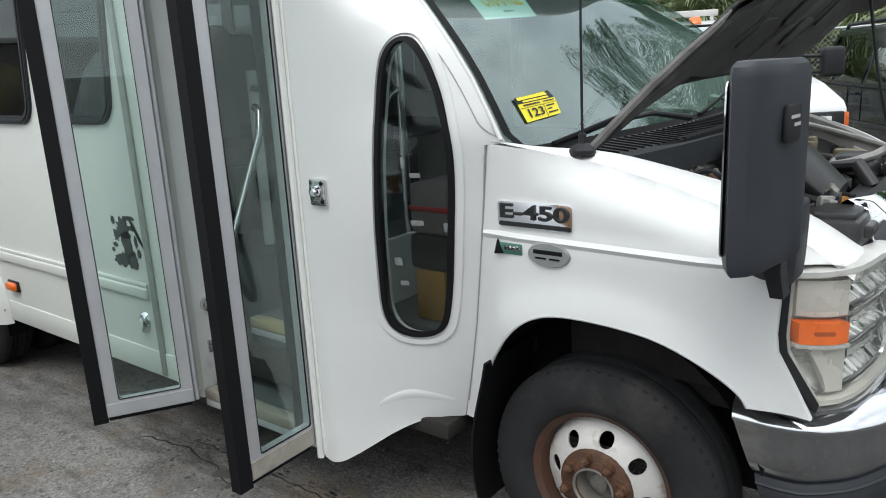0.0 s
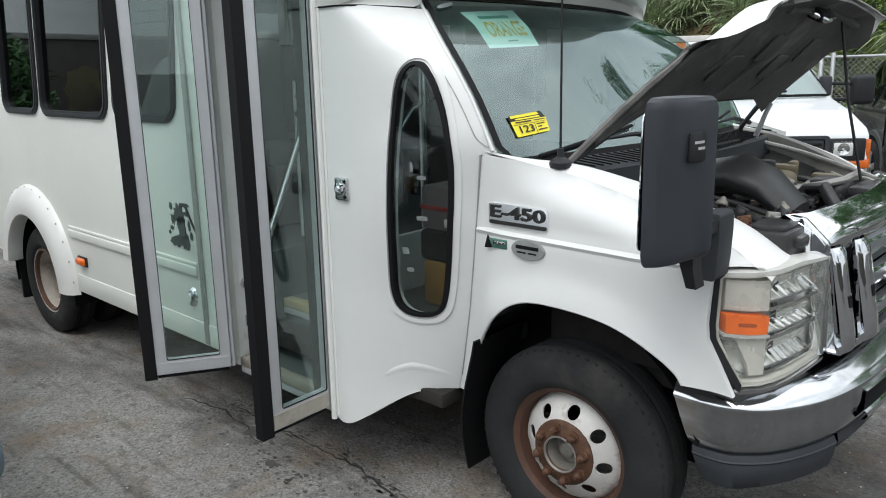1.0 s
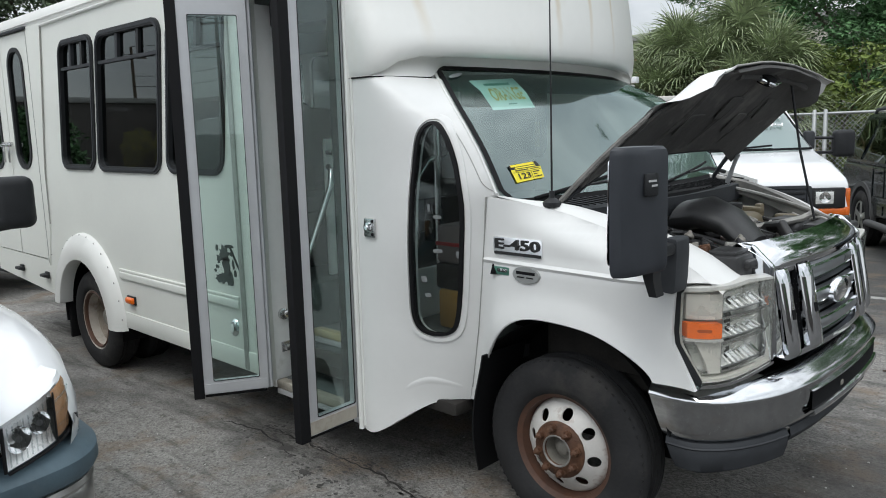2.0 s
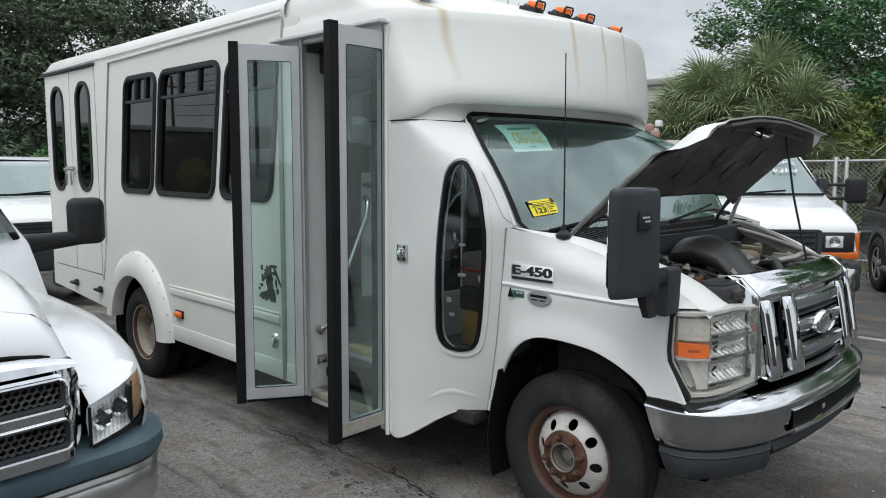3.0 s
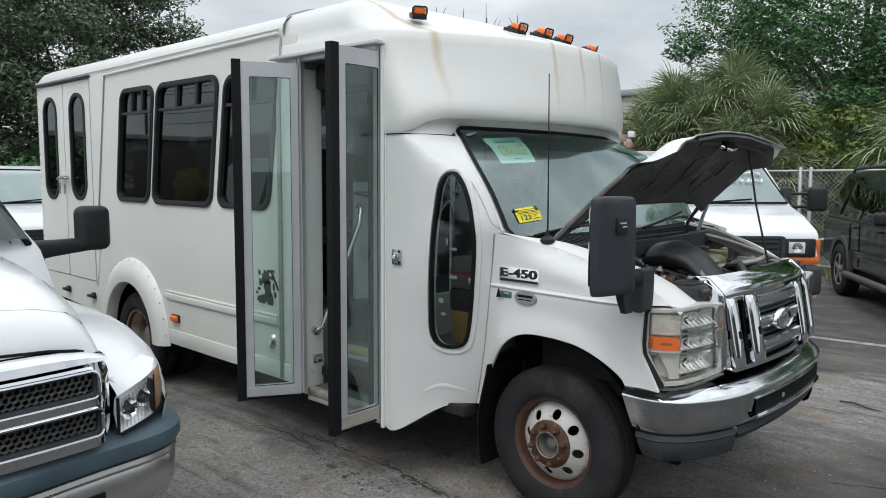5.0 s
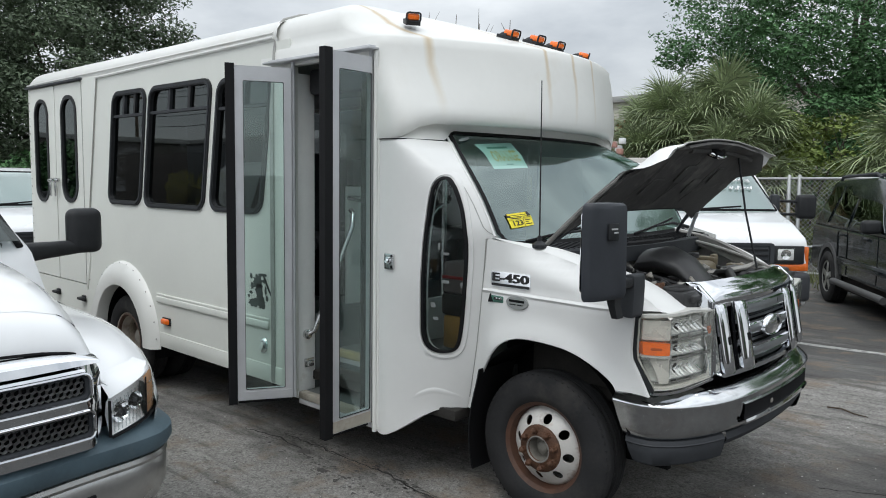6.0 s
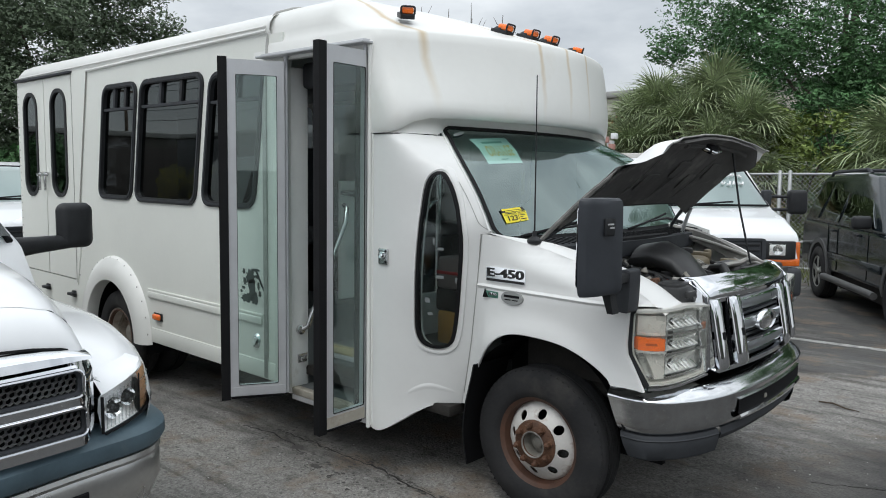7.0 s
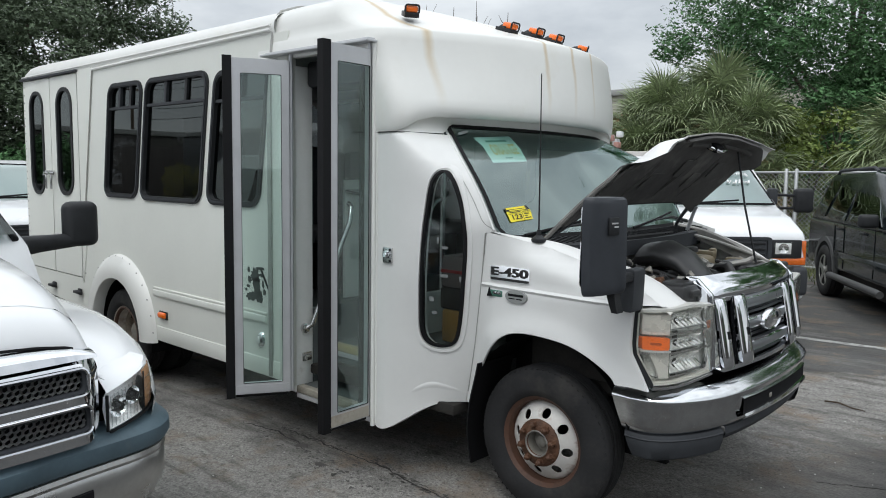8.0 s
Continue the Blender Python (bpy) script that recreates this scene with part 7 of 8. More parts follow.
pk_lamp(1)
pk_lamp(-1)
PB = [(-0.62, -0.975), (-0.48, -0.975), (-0.34, -0.96), (-0.22, -0.91), (-0.14, -0.80), (-0.11, -0.55), (-0.05, -0.25), (-0.035, 0)]
PB = chaikin(PB, 2)
PB += [(x, -y) for x, y in PB[-2::-1]]
part("bumper_pad", along(PB, [(-0.16, 0.745), (-0.07, 0.748), (-0.018, 0.738), (0.008, 0.712), (0.010, 0.672), (-0.004, 0.648), (-0.03, 0.640)]), BLUE_GREY, pk, "weathered blue-grey bumper pad")
part("front_bumper", along(PB, [(-0.03, 0.642), (-0.012, 0.636), (-0.008, 0.620), (-0.018, 0.606), (-0.012, 0.590), (-0.016, 0.50), (-0.05, 0.43), (-0.12, 0.42)]), DULL_CHROME, pk)
# dark strip on the uncut bumper, painted as the shade in its opening
part("opening_shade", along([p for p in PB if abs(p[1]) < 0.6], [(-0.012, 0.560), (-0.006, 0.555), (-0.010, 0.46), (-0.018, 0.455)]), DARK, pk)
part("underbody", rbox((-5.5, -0.85, 0.35), (-0.35, 0.85, 0.62), 0.03), UNDER, pk)
for x in (-1.05, -4.6):
    for s in (1, -1):
        w_ = new("wheel")
        w_.parent = pk
        w_.matrix_local = Matrix.Translation((x, s * 0.86, 0.475)) @ (Matrix.Identity(4) if s < 0 else Matrix.Rotation(math.pi, 4, "Z")) @ X_TO_YZ
        part("tyre", tyre_mesh(0.385, 0.24), TYRE, w_)
        part("rim", lathe([(0.226, 0.09), (0.21, 0.06), (0.15, 0.03), (0.08, 0.06), (0.0, 0.06)], 28), ALUMINIUM, w_)
# towing mirror on a long arm
tm = part("tow_mirror", rbox((-1.938, 1.185, 1.260), (-1.834, 1.373, 1.514), 0.045, 4), BLACK_PLASTIC, pk, "black towing mirror on a long arm")
part("mirror_arm", loft([[Vector(p) + Vector((rx * math.cos(a), 0, rz * math.sin(a))) for a in (2 * math.pi * k / 12 for k in range(12))] for p, rx, rz in (((-1.76, 0.80, 1.290), 0.06, 0.068), ((-1.80, 0.92, 1.283), 0.05, 0.057), ((-1.85, 1.05, 1.288), 0.042, 0.047), ((-1.88, 1.255, 1.298), 0.038, 0.038))], True, (True, True)), BLACK_PLASTIC, tm)
part("mirror_base", prism([(-1.66, 1.16), (-1.88, 1.16), (-1.88, 1.36)], 0.80, 0.92, 0.01), BLACK_PLASTIC, tm)


# ---------------------------------------------------------------- vehicles behind
def road_wheel(parent, x, y, r, mat_rim, spokes=0, w=0.22):
    h = new("wheel")
    h.parent = parent
    h.matrix_local = Matrix.Translation((x, y, r)) @ (Matrix.Identity(4) if y < 0 else Matrix.Rotation(math.pi, 4, "Z")) @ X_TO_YZ
    ty = tyre_mesh(0.372, w)
    ty.transform(Matrix.Diagonal((r / 0.372, r / 0.372, 1, 1)))
    part("tyre", ty, TYRE, h)
    bm_ = lathe([(0.222, 0.085), (0.205, 0.06), (0.20, 0.0), (0.0, 0.0)], 28)
    part("rim", bm_, DARK if spokes else mat_rim, h)
    for k in range(spokes):
        part("spoke", rbox((0.03, -0.035, 0.05), (0.215, 0.035, 0.08), 0.012, m=Matrix.Rotation(2 * math.pi * k / spokes, 4, "Z")), mat_rim, h)
    part("hub_cap", lathe([(0.055, 0.05), (0.05, 0.09), (0.0, 0.095)], 18), mat_rim, h)
    part("rim_ring", lathe([(0.225, 0.075), (0.232, 0.09), (0.212, 0.088), (0.205, 0.06)], 28), mat_rim, h)


def shaped(profile, half, tumble, z_from, z_to, r=0.05):
    bm_ = prism(profile, -half, half, r, 3)
    for v in bm_.verts:
        v.co.y *= 1 - tumble * smooth01((v.co.z - z_from) / (z_to - z_from))
    return bm_


VAN_WHITE = material("van_white_paint", (0.78, 0.79, 0.80), 0.25, vary=0.02, scale=3, coat=0.6)
VAN_GLASS = glass("van_windscreen_glass", (0.45, 0.52, 0.50), 1.0, 0.0, 2.8)


VAN_AMBER = material("dull_orange_lens", (0.62, 0.13, 0.015), 0.25, vary=0.2, scale=25, coat=0.4)


def work_van(m, label, lights=True):
    """A white full-size van: body, screen, lamps, grille, bumper, mirrors, roof lights. Nose at the origin, x forward."""
    v = thing("work_van", m, label, "van")
    body = [(0.0, 0.45), (0.0, 0.84), (-0.02, 1.08), (-0.08, 1.14), (-0.40, 1.26), (-0.78, 1.355), (-1.38, 1.80), (-1.60, 1.865), (-5.2, 1.87), (-5.4, 1.78), (-5.45, 0.45)]
    part("body", shaped(body, 1.0, 0.12, 1.20, 1.87, 0.045), VAN_WHITE, v)
    yy = lambda z: 1 - 0.12 * smooth01((z - 1.20) / 0.67)
    part("windscreen", loft([[(lerp(-0.80, -1.355, t) + 0.03 + 0.05 * (1 - w * w), w * lerp(0.93, 0.80, t), lerp(1.375, 1.785, t) + 0.015) for w in (-1, -0.6, 0, 0.6, 1)] for t in (0, 0.33, 0.66, 1)], False), VAN_GLASS, v)
    part("screen_seal", tube([(-0.77, -0.93, 1.380), (-0.72, 0, 1.380), (-0.77, 0.93, 1.380), (-1.33, 0.81, 1.80), (-1.28, 0, 1.81), (-1.33, -0.81, 1.80), (-0.77, -0.93, 1.380)], 0.014, 6), RUBBER, v)
    part("screen_interior", plate([(-0.86, 1.38), (0.86, 1.38), (0.76, 1.77), (-0.76, 1.77)], (), lambda y, z: (-1.00 - (z - 1.38) * 1.30, y, z), (-0.01, 0, 0)), CABIN, v)
    part("wiper", tube([(-0.70, -0.1, 1.375), (-0.745, 0.55, 1.420)], 0.010, 6), RUBBER, v)
    part("side_glass", plate([(-1.05, 1.40), (-1.48, 1.74), (-2.2, 1.74), (-2.2, 1.38)], (), lambda u, z: (u, yy(z) + 0.004, z), (0, -0.01, 0), 0.15), WINDOW_GLASS, v)
    part("side_glass", plate([(-1.05, 1.40), (-1.48, 1.74), (-2.2, 1.74), (-2.2, 1.38)], (), lambda u, z: (u, -yy(z) - 0.004, z), (0, 0.01, 0), 0.15), WINDOW_GLASS, v)
    g = part("grille", rbox((-0.02, -0.62, 0.86), (0.02, 0.62, 1.05), 0.012), FADED_PLASTIC, v)
    for z in (0.90, 0.955, 1.01):
        part("grille_bar", rbox((0.015, -0.60, z - 0.012), (0.03, 0.60, z + 0.012), 0.005), BLACK_PLASTIC, g)
    part("grille_frame", plate(rr(-0.66, 0.84, 0.66, 1.075, 0.03, 3), [rr(-0.62, 0.87, 0.62, 1.05, 0.02, 3)], lambda y, z: (0.03, y, z), (-0.04, 0, 0)), FADED_PLASTIC, v)
    for s in (1, -1):
        h = part("headlamp", rbox((-0.03, min(s * 0.64, s * 0.95), 0.87), (0.025, max(s * 0.64, s * 0.95), 1.05), 0.012), BLACK_PLASTIC, v, "square headlamp with orange corner lens")
        part("reflector", rbox((0.010, min(s * 0.69, s * 0.85), 0.905), (0.027, max(s * 0.69, s * 0.85), 1.02), 0.012, 2), PK_REFLECTOR, h)
        part("lens", rbox((0.015, min(s * 0.68, s * 0.86), 0.895), (0.034, max(s * 0.68, s * 0.86), 1.03), 0.02, 3), LENS, h)
        part("bulb_reflector", lathe([(0.0, -0.002), (0.035, 0.0), (0.05, 0.006)], 16, Matrix.Translation((0.0285, s * 0.77, 0.965)) @ Matrix.Rotation(radians(90), 4, "Y")), CHROME, h)
        part("corner_lens", merge(rbox((-0.09, min(s * 0.90, s * 0.995), 0.80), (0.015, max(s * 0.90, s * 0.995), 0.875), 0.012), merge(rbox((-0.02, min(s * 0.64, s * 0.97), 0.80), (0.02, max(s * 0.64, s * 0.97), 0.865), 0.01), rbox((-0.11, min(s * 0.955, s * 1.004), 0.80), (-0.01, max(s * 0.955, s * 1.004), 1.04), 0.01))), VAN_AMBER, h)
        arm = part("mirror", rbox((-1.06, min(s * 1.22, s * 1.42), 1.28), (-0.93, max(s * 1.22, s * 1.42), 1.55), 0.04, 3), BLACK_PLASTIC, v, "black towing mirror")
        part("mirror_arm", merge(tube([(-0.98, s * 0.95, 1.48), (-1.0, s * 1.25, 1.47)], 0.016, 8), tube([(-0.98, s * 0.95, 1.33), (-1.0, s * 1.25, 1.33)], 0.016, 8)), BLACK_PLASTIC, arm)
        part("mirror_base", rbox((-1.02, min(s * 0.92, s * 1.02), 1.36), (-0.90, max(s * 0.92, s * 1.02), 1.55), 0.03, 2), FADED_PLASTIC, arm)
        for x in (-1.0, -4.5):
            road_wheel(v, x, s * 0.87, 0.37, WHEEL_WHITE)
    part("front_bumper", rbox((-0.06, -1.0, 0.50), (0.10, 1.0, 0.79), 0.05, 3), FADED_PLASTIC, v)
    if lights:
        for y in (-0.62, -0.24, 0.0, 0.24, 0.62):
            part("roof_lamp", prism([(-1.62, 1.85), (-1.59, 1.90), (-1.52, 1.905), (-1.47, 1.835)], y - 0.045, y + 0.045, 0.012), AMBER, v)
    return v


hx, hy = 0.60, -0.80
LOWER = Matrix.Translation((0, 0, 0.02))
van = work_van(heading(-1.02, 4.55, hx, hy) @ LOWER, "white work van with roof lights facing the bus")
MARKER_INK = material("white_marker", (0.85, 0.85, 0.85), 0.6)
rnd = random.Random(4)
for row, z in enumerate((1.69, 1.61)):
    for k in range(5):
        bm = bmesh.new()
        y = 0.44 + 0.070 * k
        t0 = (z - 1.39) / 0.41
        pts = []
        for j in range(5):
            t = t0 + rnd.uniform(-0.05, 0.05)
            yy_ = y + 0.012 * (j - 2) + rnd.uniform(-0.008, 0.008)
            w = yy_ / 0.82
            pts.append((lerp(-0.80, -1.355, t) + 0.046 + 0.05 * (1 - w * w), yy_, lerp(1.375, 1.785, t) + 0.026))
        part("marker_stroke", tube(pts, 0.011, 5, bm), MARKER_INK, van)

rack = thing("ladder_rack", heading(-1.02, 4.55, hx, hy) @ LOWER, "white metal ladder rack on the van roof", "rack")
for x in (-2.5, -4.2):
    part("cross_bar", tube([(x, -0.75, 1.97), (x, 0.75, 1.97)], 0.026, 8), VAN_WHITE, rack)
    for y in (-0.8, 0.8):
        part("rack_post", tube([(x, y * 0.9, 1.85), (x, y * 0.9, 1.99)], 0.02, 8), VAN_WHITE, rack)
part("ladder_rail", rbox((-2.44, -0.75, 1.94), (-2.38, 0.75, 2.005), 0.01), material("dull_white_ladder", (0.55, 0.53, 0.50), 0.5, 0.2, vary=0.2), rack)
gear = thing("hoist_gear", Matrix.Translation((-4.84, 9.6, 0)) @ Matrix.Diagonal((1.2, 1.2, 1.0, 1)), "rusty pink and white hoist gear on a pole", "equipment")
PINK = material("faded_red_enamel", (0.42, 0.22, 0.18), 0.6, vary=0.3, scale=30, stain=(0.6, 0.58, 0.55), stain_scale=12, stain_cut=0.5, stain_amount=0.8)
part("mast", tube([(0, 0, 0.0), (0, 0, 2.2)], 0.03, 8), DIRTY_METAL, gear)
for k in range(9):
    a, z = 2.4 * k, 1.95 + 0.065 * k
    part("gear_link", rbox((-0.05 + 0.07 * math.cos(a), -0.05 + 0.07 * math.sin(a), z - 0.05), (0.04 + 0.07 * math.cos(a), 0.04 + 0.07 * math.sin(a), z + 0.06), 0.015), PINK if k % 2 else VAN_WHITE, gear)
part("gear_box", rbox((-0.35, -0.08, 2.02), (-0.22, 0.08, 2.22), 0.02), VAN_WHITE, gear)
part("gear_arm", tube([(-0.3, 0, 2.1), (0.3, 0, 2.12)], 0.02, 8), FADED_PLASTIC, gear)

# black sport utility vehicle
SUV_PAINT = material("black_green_paint", (0.012, 0.018, 0.021), 0.16, vary=0.15, scale=4, coat=0.6, shine=0.5)
CLADDING = material("grey_cladding", (0.085, 0.085, 0.085), 0.6, vary=0.15)
ALLOY = material("alloy_wheel", (0.42, 0.42, 0.40), 0.35, 0.8, vary=0.1)
SUV_GLASS = glass("suv_dark_glass", (0.05, 0.06, 0.055), 1.0, 0.0, 3.0)
# local: rear wheel at x = 0, right side at y = 0, nose along +x
suv = thing("suv", Matrix.Translation((-1.04, 8.95, 0)) @ Matrix.Rotation(math.atan2(-0.862, 0.507), 4, "Z"), "black sport utility vehicle with roof rack and alloy wheels", "car")
low = [(-0.88, 0.42), (-0.92, 0.62), (-0.90, 1.0), (-0.86, 1.10), (2.35, 1.06), (3.45, 0.98), (3.62, 0.88), (3.66, 0.5), (3.6, 0.42)]
bm = prism(low, 0.0, 1.84, 0.05, 3)
part("body", bm, SUV_PAINT, suv)
house = [(-0.86, 1.08), (-0.62, 1.66), (-0.5, 1.74), (1.2, 1.78), (1.55, 1.74), (2.38, 1.05)]
bm = prism(house, 0.0, 1.84, 0.04, 3)
for v in bm.verts:
    v.co.y = 0.92 + (v.co.y - 0.92) * (0.985 - 0.20 * smooth01((v.co.z - 1.05) / 0.72))
part("cabin", bm, SUV_PAINT, suv)
sy = lambda z: 0.92 - 0.92 * (0.985 - 0.20 * smooth01((z - 1.05) / 0.72)) - 0.005
for poly in ([(-0.70, 1.14), (-0.54, 1.60), (-0.44, 1.66), (-0.02, 1.67), (-0.20, 1.14)], [(-0.06, 1.14), (0.10, 1.67), (0.72, 1.69), (0.72, 1.12)], [(0.84, 1.12), (0.84, 1.69), (1.42, 1.66), (2.05, 1.12)]):
    part("side_glass", plate(poly, (), lambda u, z: (u, sy(z), z), (0, 0.01, 0), 0.12), SUV_GLASS, suv)
for x in (0.0, 2.85):
    ring = [(x + 0.46 * math.cos(radians(a)), 0.40 + 0.46 * math.sin(radians(a))) for a in range(-5, 186, 12)]
    ring2 = [(x + 0.395 * math.cos(radians(a)), 0.40 + 0.395 * math.sin(radians(a))) for a in range(185, -6, -12)]
    part("arch_cladding", plate(ring + ring2, (), lambda u, z: (u, -0.02, z), (0, 0.06, 0)), CLADDING, suv)
    # dark disc on the flat side paints the shade inside the arch
    part("arch_shadow", plate([(x + 0.40 * math.cos(radians(a)), 0.40 + 0.40 * math.sin(radians(a))) for a in range(0, 360, 12)], (), lambda u, z: (u, -0.006, z), (0, 0.004, 0)), DARK, suv)
    hb = new("wheel")
    hb.parent = suv
    hb.matrix_local = Matrix.Translation((x, 0.085, 0.372)) @ X_TO_YZ
    part("tyre", tyre_mesh(0.372, 0.24), TYRE, hb)
    part("rim", lathe([(0.222, 0.09), (0.205, 0.06), (0.20, 0.02), (0.0, 0.02)], 28), DARK, hb)
    for k in range(5):
        part("spoke", rbox((0.03, -0.045, 0.06), (0.218, 0.045, 0.095), 0.014, m=Matrix.Rotation(2 * math.pi * k / 5 + 0.3, 4, "Z")), ALLOY, hb)
    part("hub_cap", lathe([(0.06, 0.06), (0.055, 0.11), (0.0, 0.115)], 18), ALLOY, hb)
    part("rim_ring", lathe([(0.224, 0.085), (0.230, 0.10), (0.208, 0.095), (0.203, 0.06)], 28), ALLOY, hb)
part("running_board", tube([(0.50, -0.08, 0.36), (0.60, -0.09, 0.37), (2.3, -0.09, 0.37), (2.4, -0.08, 0.36)], 0.045, 10), CLADDING, suv)
for x in (0.50, 1.45):
    hd = part("door_handle", rbox((x, -0.03, 0.985), (x + 0.16, -0.005, 1.02), 0.01), BLACK_PLASTIC, suv)
for xa, xb in ((0.36, 0.38), (0.78, 0.78), (1.9, 1.92)):
    part("door_seam", tube([(xa, -0.003, 0.48), (xb, -0.003, 1.08)], 0.004, 4), DARK, suv)
part("side_moulding", rbox((0.42, -0.02, 0.60), (2.35, 0.0, 0.70), 0.01), SUV_PAINT, suv)
for y in (0.26, 1.58):
    part("roof_rail", tube([(-0.45, y, 1.74), (-0.38, y, 1.80), (1.0, y, 1.83), (1.15, y, 1.78)], 0.022, 8), FADED_PLASTIC, suv)
for x in (-0.2, 0.8):
    part("roof_crossbar", tube([(x, 0.26, 1.82), (x, 1.58, 1.82)], 0.018, 8), FADED_PLASTIC, suv)
part("mirror", rbox((1.86, -0.20, 1.10), (1.98, 0.02, 1.26), 0.04, 3), BLACK_PLASTIC, suv)
part("rear_bumper", rbox((-1.02, 0.02, 0.45), (-0.82, 1.82, 0.68), 0.05, 3), CLADDING, suv)
for x in (0.0, 2.85):
    part("far_wheel", lathe([(0.0, -0.1), (0.30, -0.11), (0.37, -0.08), (0.37, 0.08), (0.30, 0.11), (0.0, 0.1)], 28, Matrix.Translation((x, 1.72, 0.372)) @ X_TO_YZ), TYRE, suv)
part("underbody", rbox((-0.7, 0.1, 0.22), (3.4, 1.7, 0.45), 0.02), UNDER, suv)

# white car behind the back of the bus
work_van(heading(-7.6, 0.35, 1, 0.05), "white van parked behind the bus", False)


# ---------------------------------------------------------------- fence
GALV = material("galvanised_steel", (0.46, 0.47, 0.47), 0.45, 0.6, vary=0.15, scale=10)
fence = thing("chain_link_fence", Matrix.Translation((0, 12.0, 0)), "galvanised chain-link fence along the yard", "fence")
for x in (-16, -13, -10, -7, -4.6, -2.58, -2.40, 0.6, 3.6, 6.6, 9.6):
    part("fence_post", tube([(x, 0, 0), (x, 0, 1.86), (x, 0, 1.88)], [0.036, 0.036, 0.02], 10), GALV, fence)
for z in (1.81, 0.55, 0.06):
    part("fence_rail", tube([(-16, 0, z), (9.6, 0, z)], 0.022, 8), GALV, fence)
bm = bmesh.new()
verts, faces = [], []


def strip(a, b, r, verts, faces):
    """A thin three-sided wire from a to b."""
    d = (b - a).normalized()
    u = d.orthogonal().normalized()
    w = d.cross(u)
    k = len(verts)
    for p in (a, b):
        for t in range(3):
            an = 2 * math.pi * t / 3
            verts.append(p + r * (math.cos(an) * u + math.sin(an) * w))
    for t in range(3):
        faces.append((k + t, k + (t + 1) % 3, k + 3 + (t + 1) % 3, k + 3 + t))


pitch = 0.085
n_w = int(26 / pitch)
for k in range(n_w):
    x = -16 + k * pitch
    for s in (1, -1):
        strip(Vector((x, 0.03 + 0.004 * s, 0.06)), Vector((x + s * 1.75, 0.03 + 0.004 * s, 1.81)), 0.0042, verts, faces)
me = bpy.data.meshes.new("fence_mesh")
me.from_pydata(verts, [], faces)
me.materials.append(GALV)
fm = new("fence_mesh", me)
fm.parent = fence
tagged(fm, kind="stuff")
bm.free()

# ---------------------------------------------------------------- trees, palms, shrubs
LEAF = material("oak_leaves", (0.080, 0.178, 0.066), 0.62, vary=0.25, scale=3, island=True)
LEAF2 = material("shrub_leaves", (0.160, 0.215, 0.048), 0.60, vary=0.25, scale=3, island=True)
PALM = material("palm_blades", (0.255, 0.310, 0.165), 0.45, vary=0.25, scale=3, island=True)
DRY = material("dry_palm_blades", (0.30, 0.22, 0.11), 0.7, vary=0.25, scale=3, island=True)
LEAF_DARK = material("dark_oak_leaves", (0.105, 0.145, 0.085), 0.62, vary=0.25, scale=3, island=True)
BARK = material("grey_bark", (0.09, 0.075, 0.06), 0.9, vary=0.35, scale=9, bump=0.6, bump_scale=30)


def leaf_cloud(name, clumps, per, size, mat, parent, seed):
    """Many small folded leaves gathered in clumps (x, y, z, radius)."""
    rng = np.random.default_rng(seed)
    c = np.repeat(np.array(clumps, float), per, axis=0)
    n = len(c)
    d = rng.normal(size=(n, 3))
    d /= np.linalg.norm(d, axis=1, keepdims=True)
    rad = c[:, 3:4] * (0.62 + 0.42 * rng.random((n, 1)) + 0.22 * np.sin(5 * d[:, 0:1] + 7 * d[:, 2:3] + 40 * c[:, 3:4]))
    p = c[:, :3] + d * rad * np.array([1.0, 1.0, 0.72])
    t = rng.normal(size=(n, 3))
    t[:, 2] *= 0.6
    t /= np.linalg.norm(t, axis=1, keepdims=True)
    b = np.cross(t, d + np.array([0.0, 0.0, 0.5]) + 0.40 * rng.normal(size=(n, 3)))
    b /= np.linalg.norm(b, axis=1, keepdims=True) + 1e-9
    nn = np.cross(t, b)
    s = size * (0.6 + 0.8 * rng.random((n, 1)))
    v = np.stack([p - t * s, p + b * s * 0.42 - nn * s * 0.12, p + t * s, p - b * s * 0.42 - nn * s * 0.12], 1).reshape(-1, 3)
    f = np.arange(4 * n).reshape(-1, 4)
    me_ = bpy.data.meshes.new(name)
    me_.from_pydata(v.tolist(), [], f.tolist())
    me_.materials.append(mat)
    ob_ = new(name, me_)
    ob_.parent = parent
    tagged(ob_, kind="stuff")
    return ob_


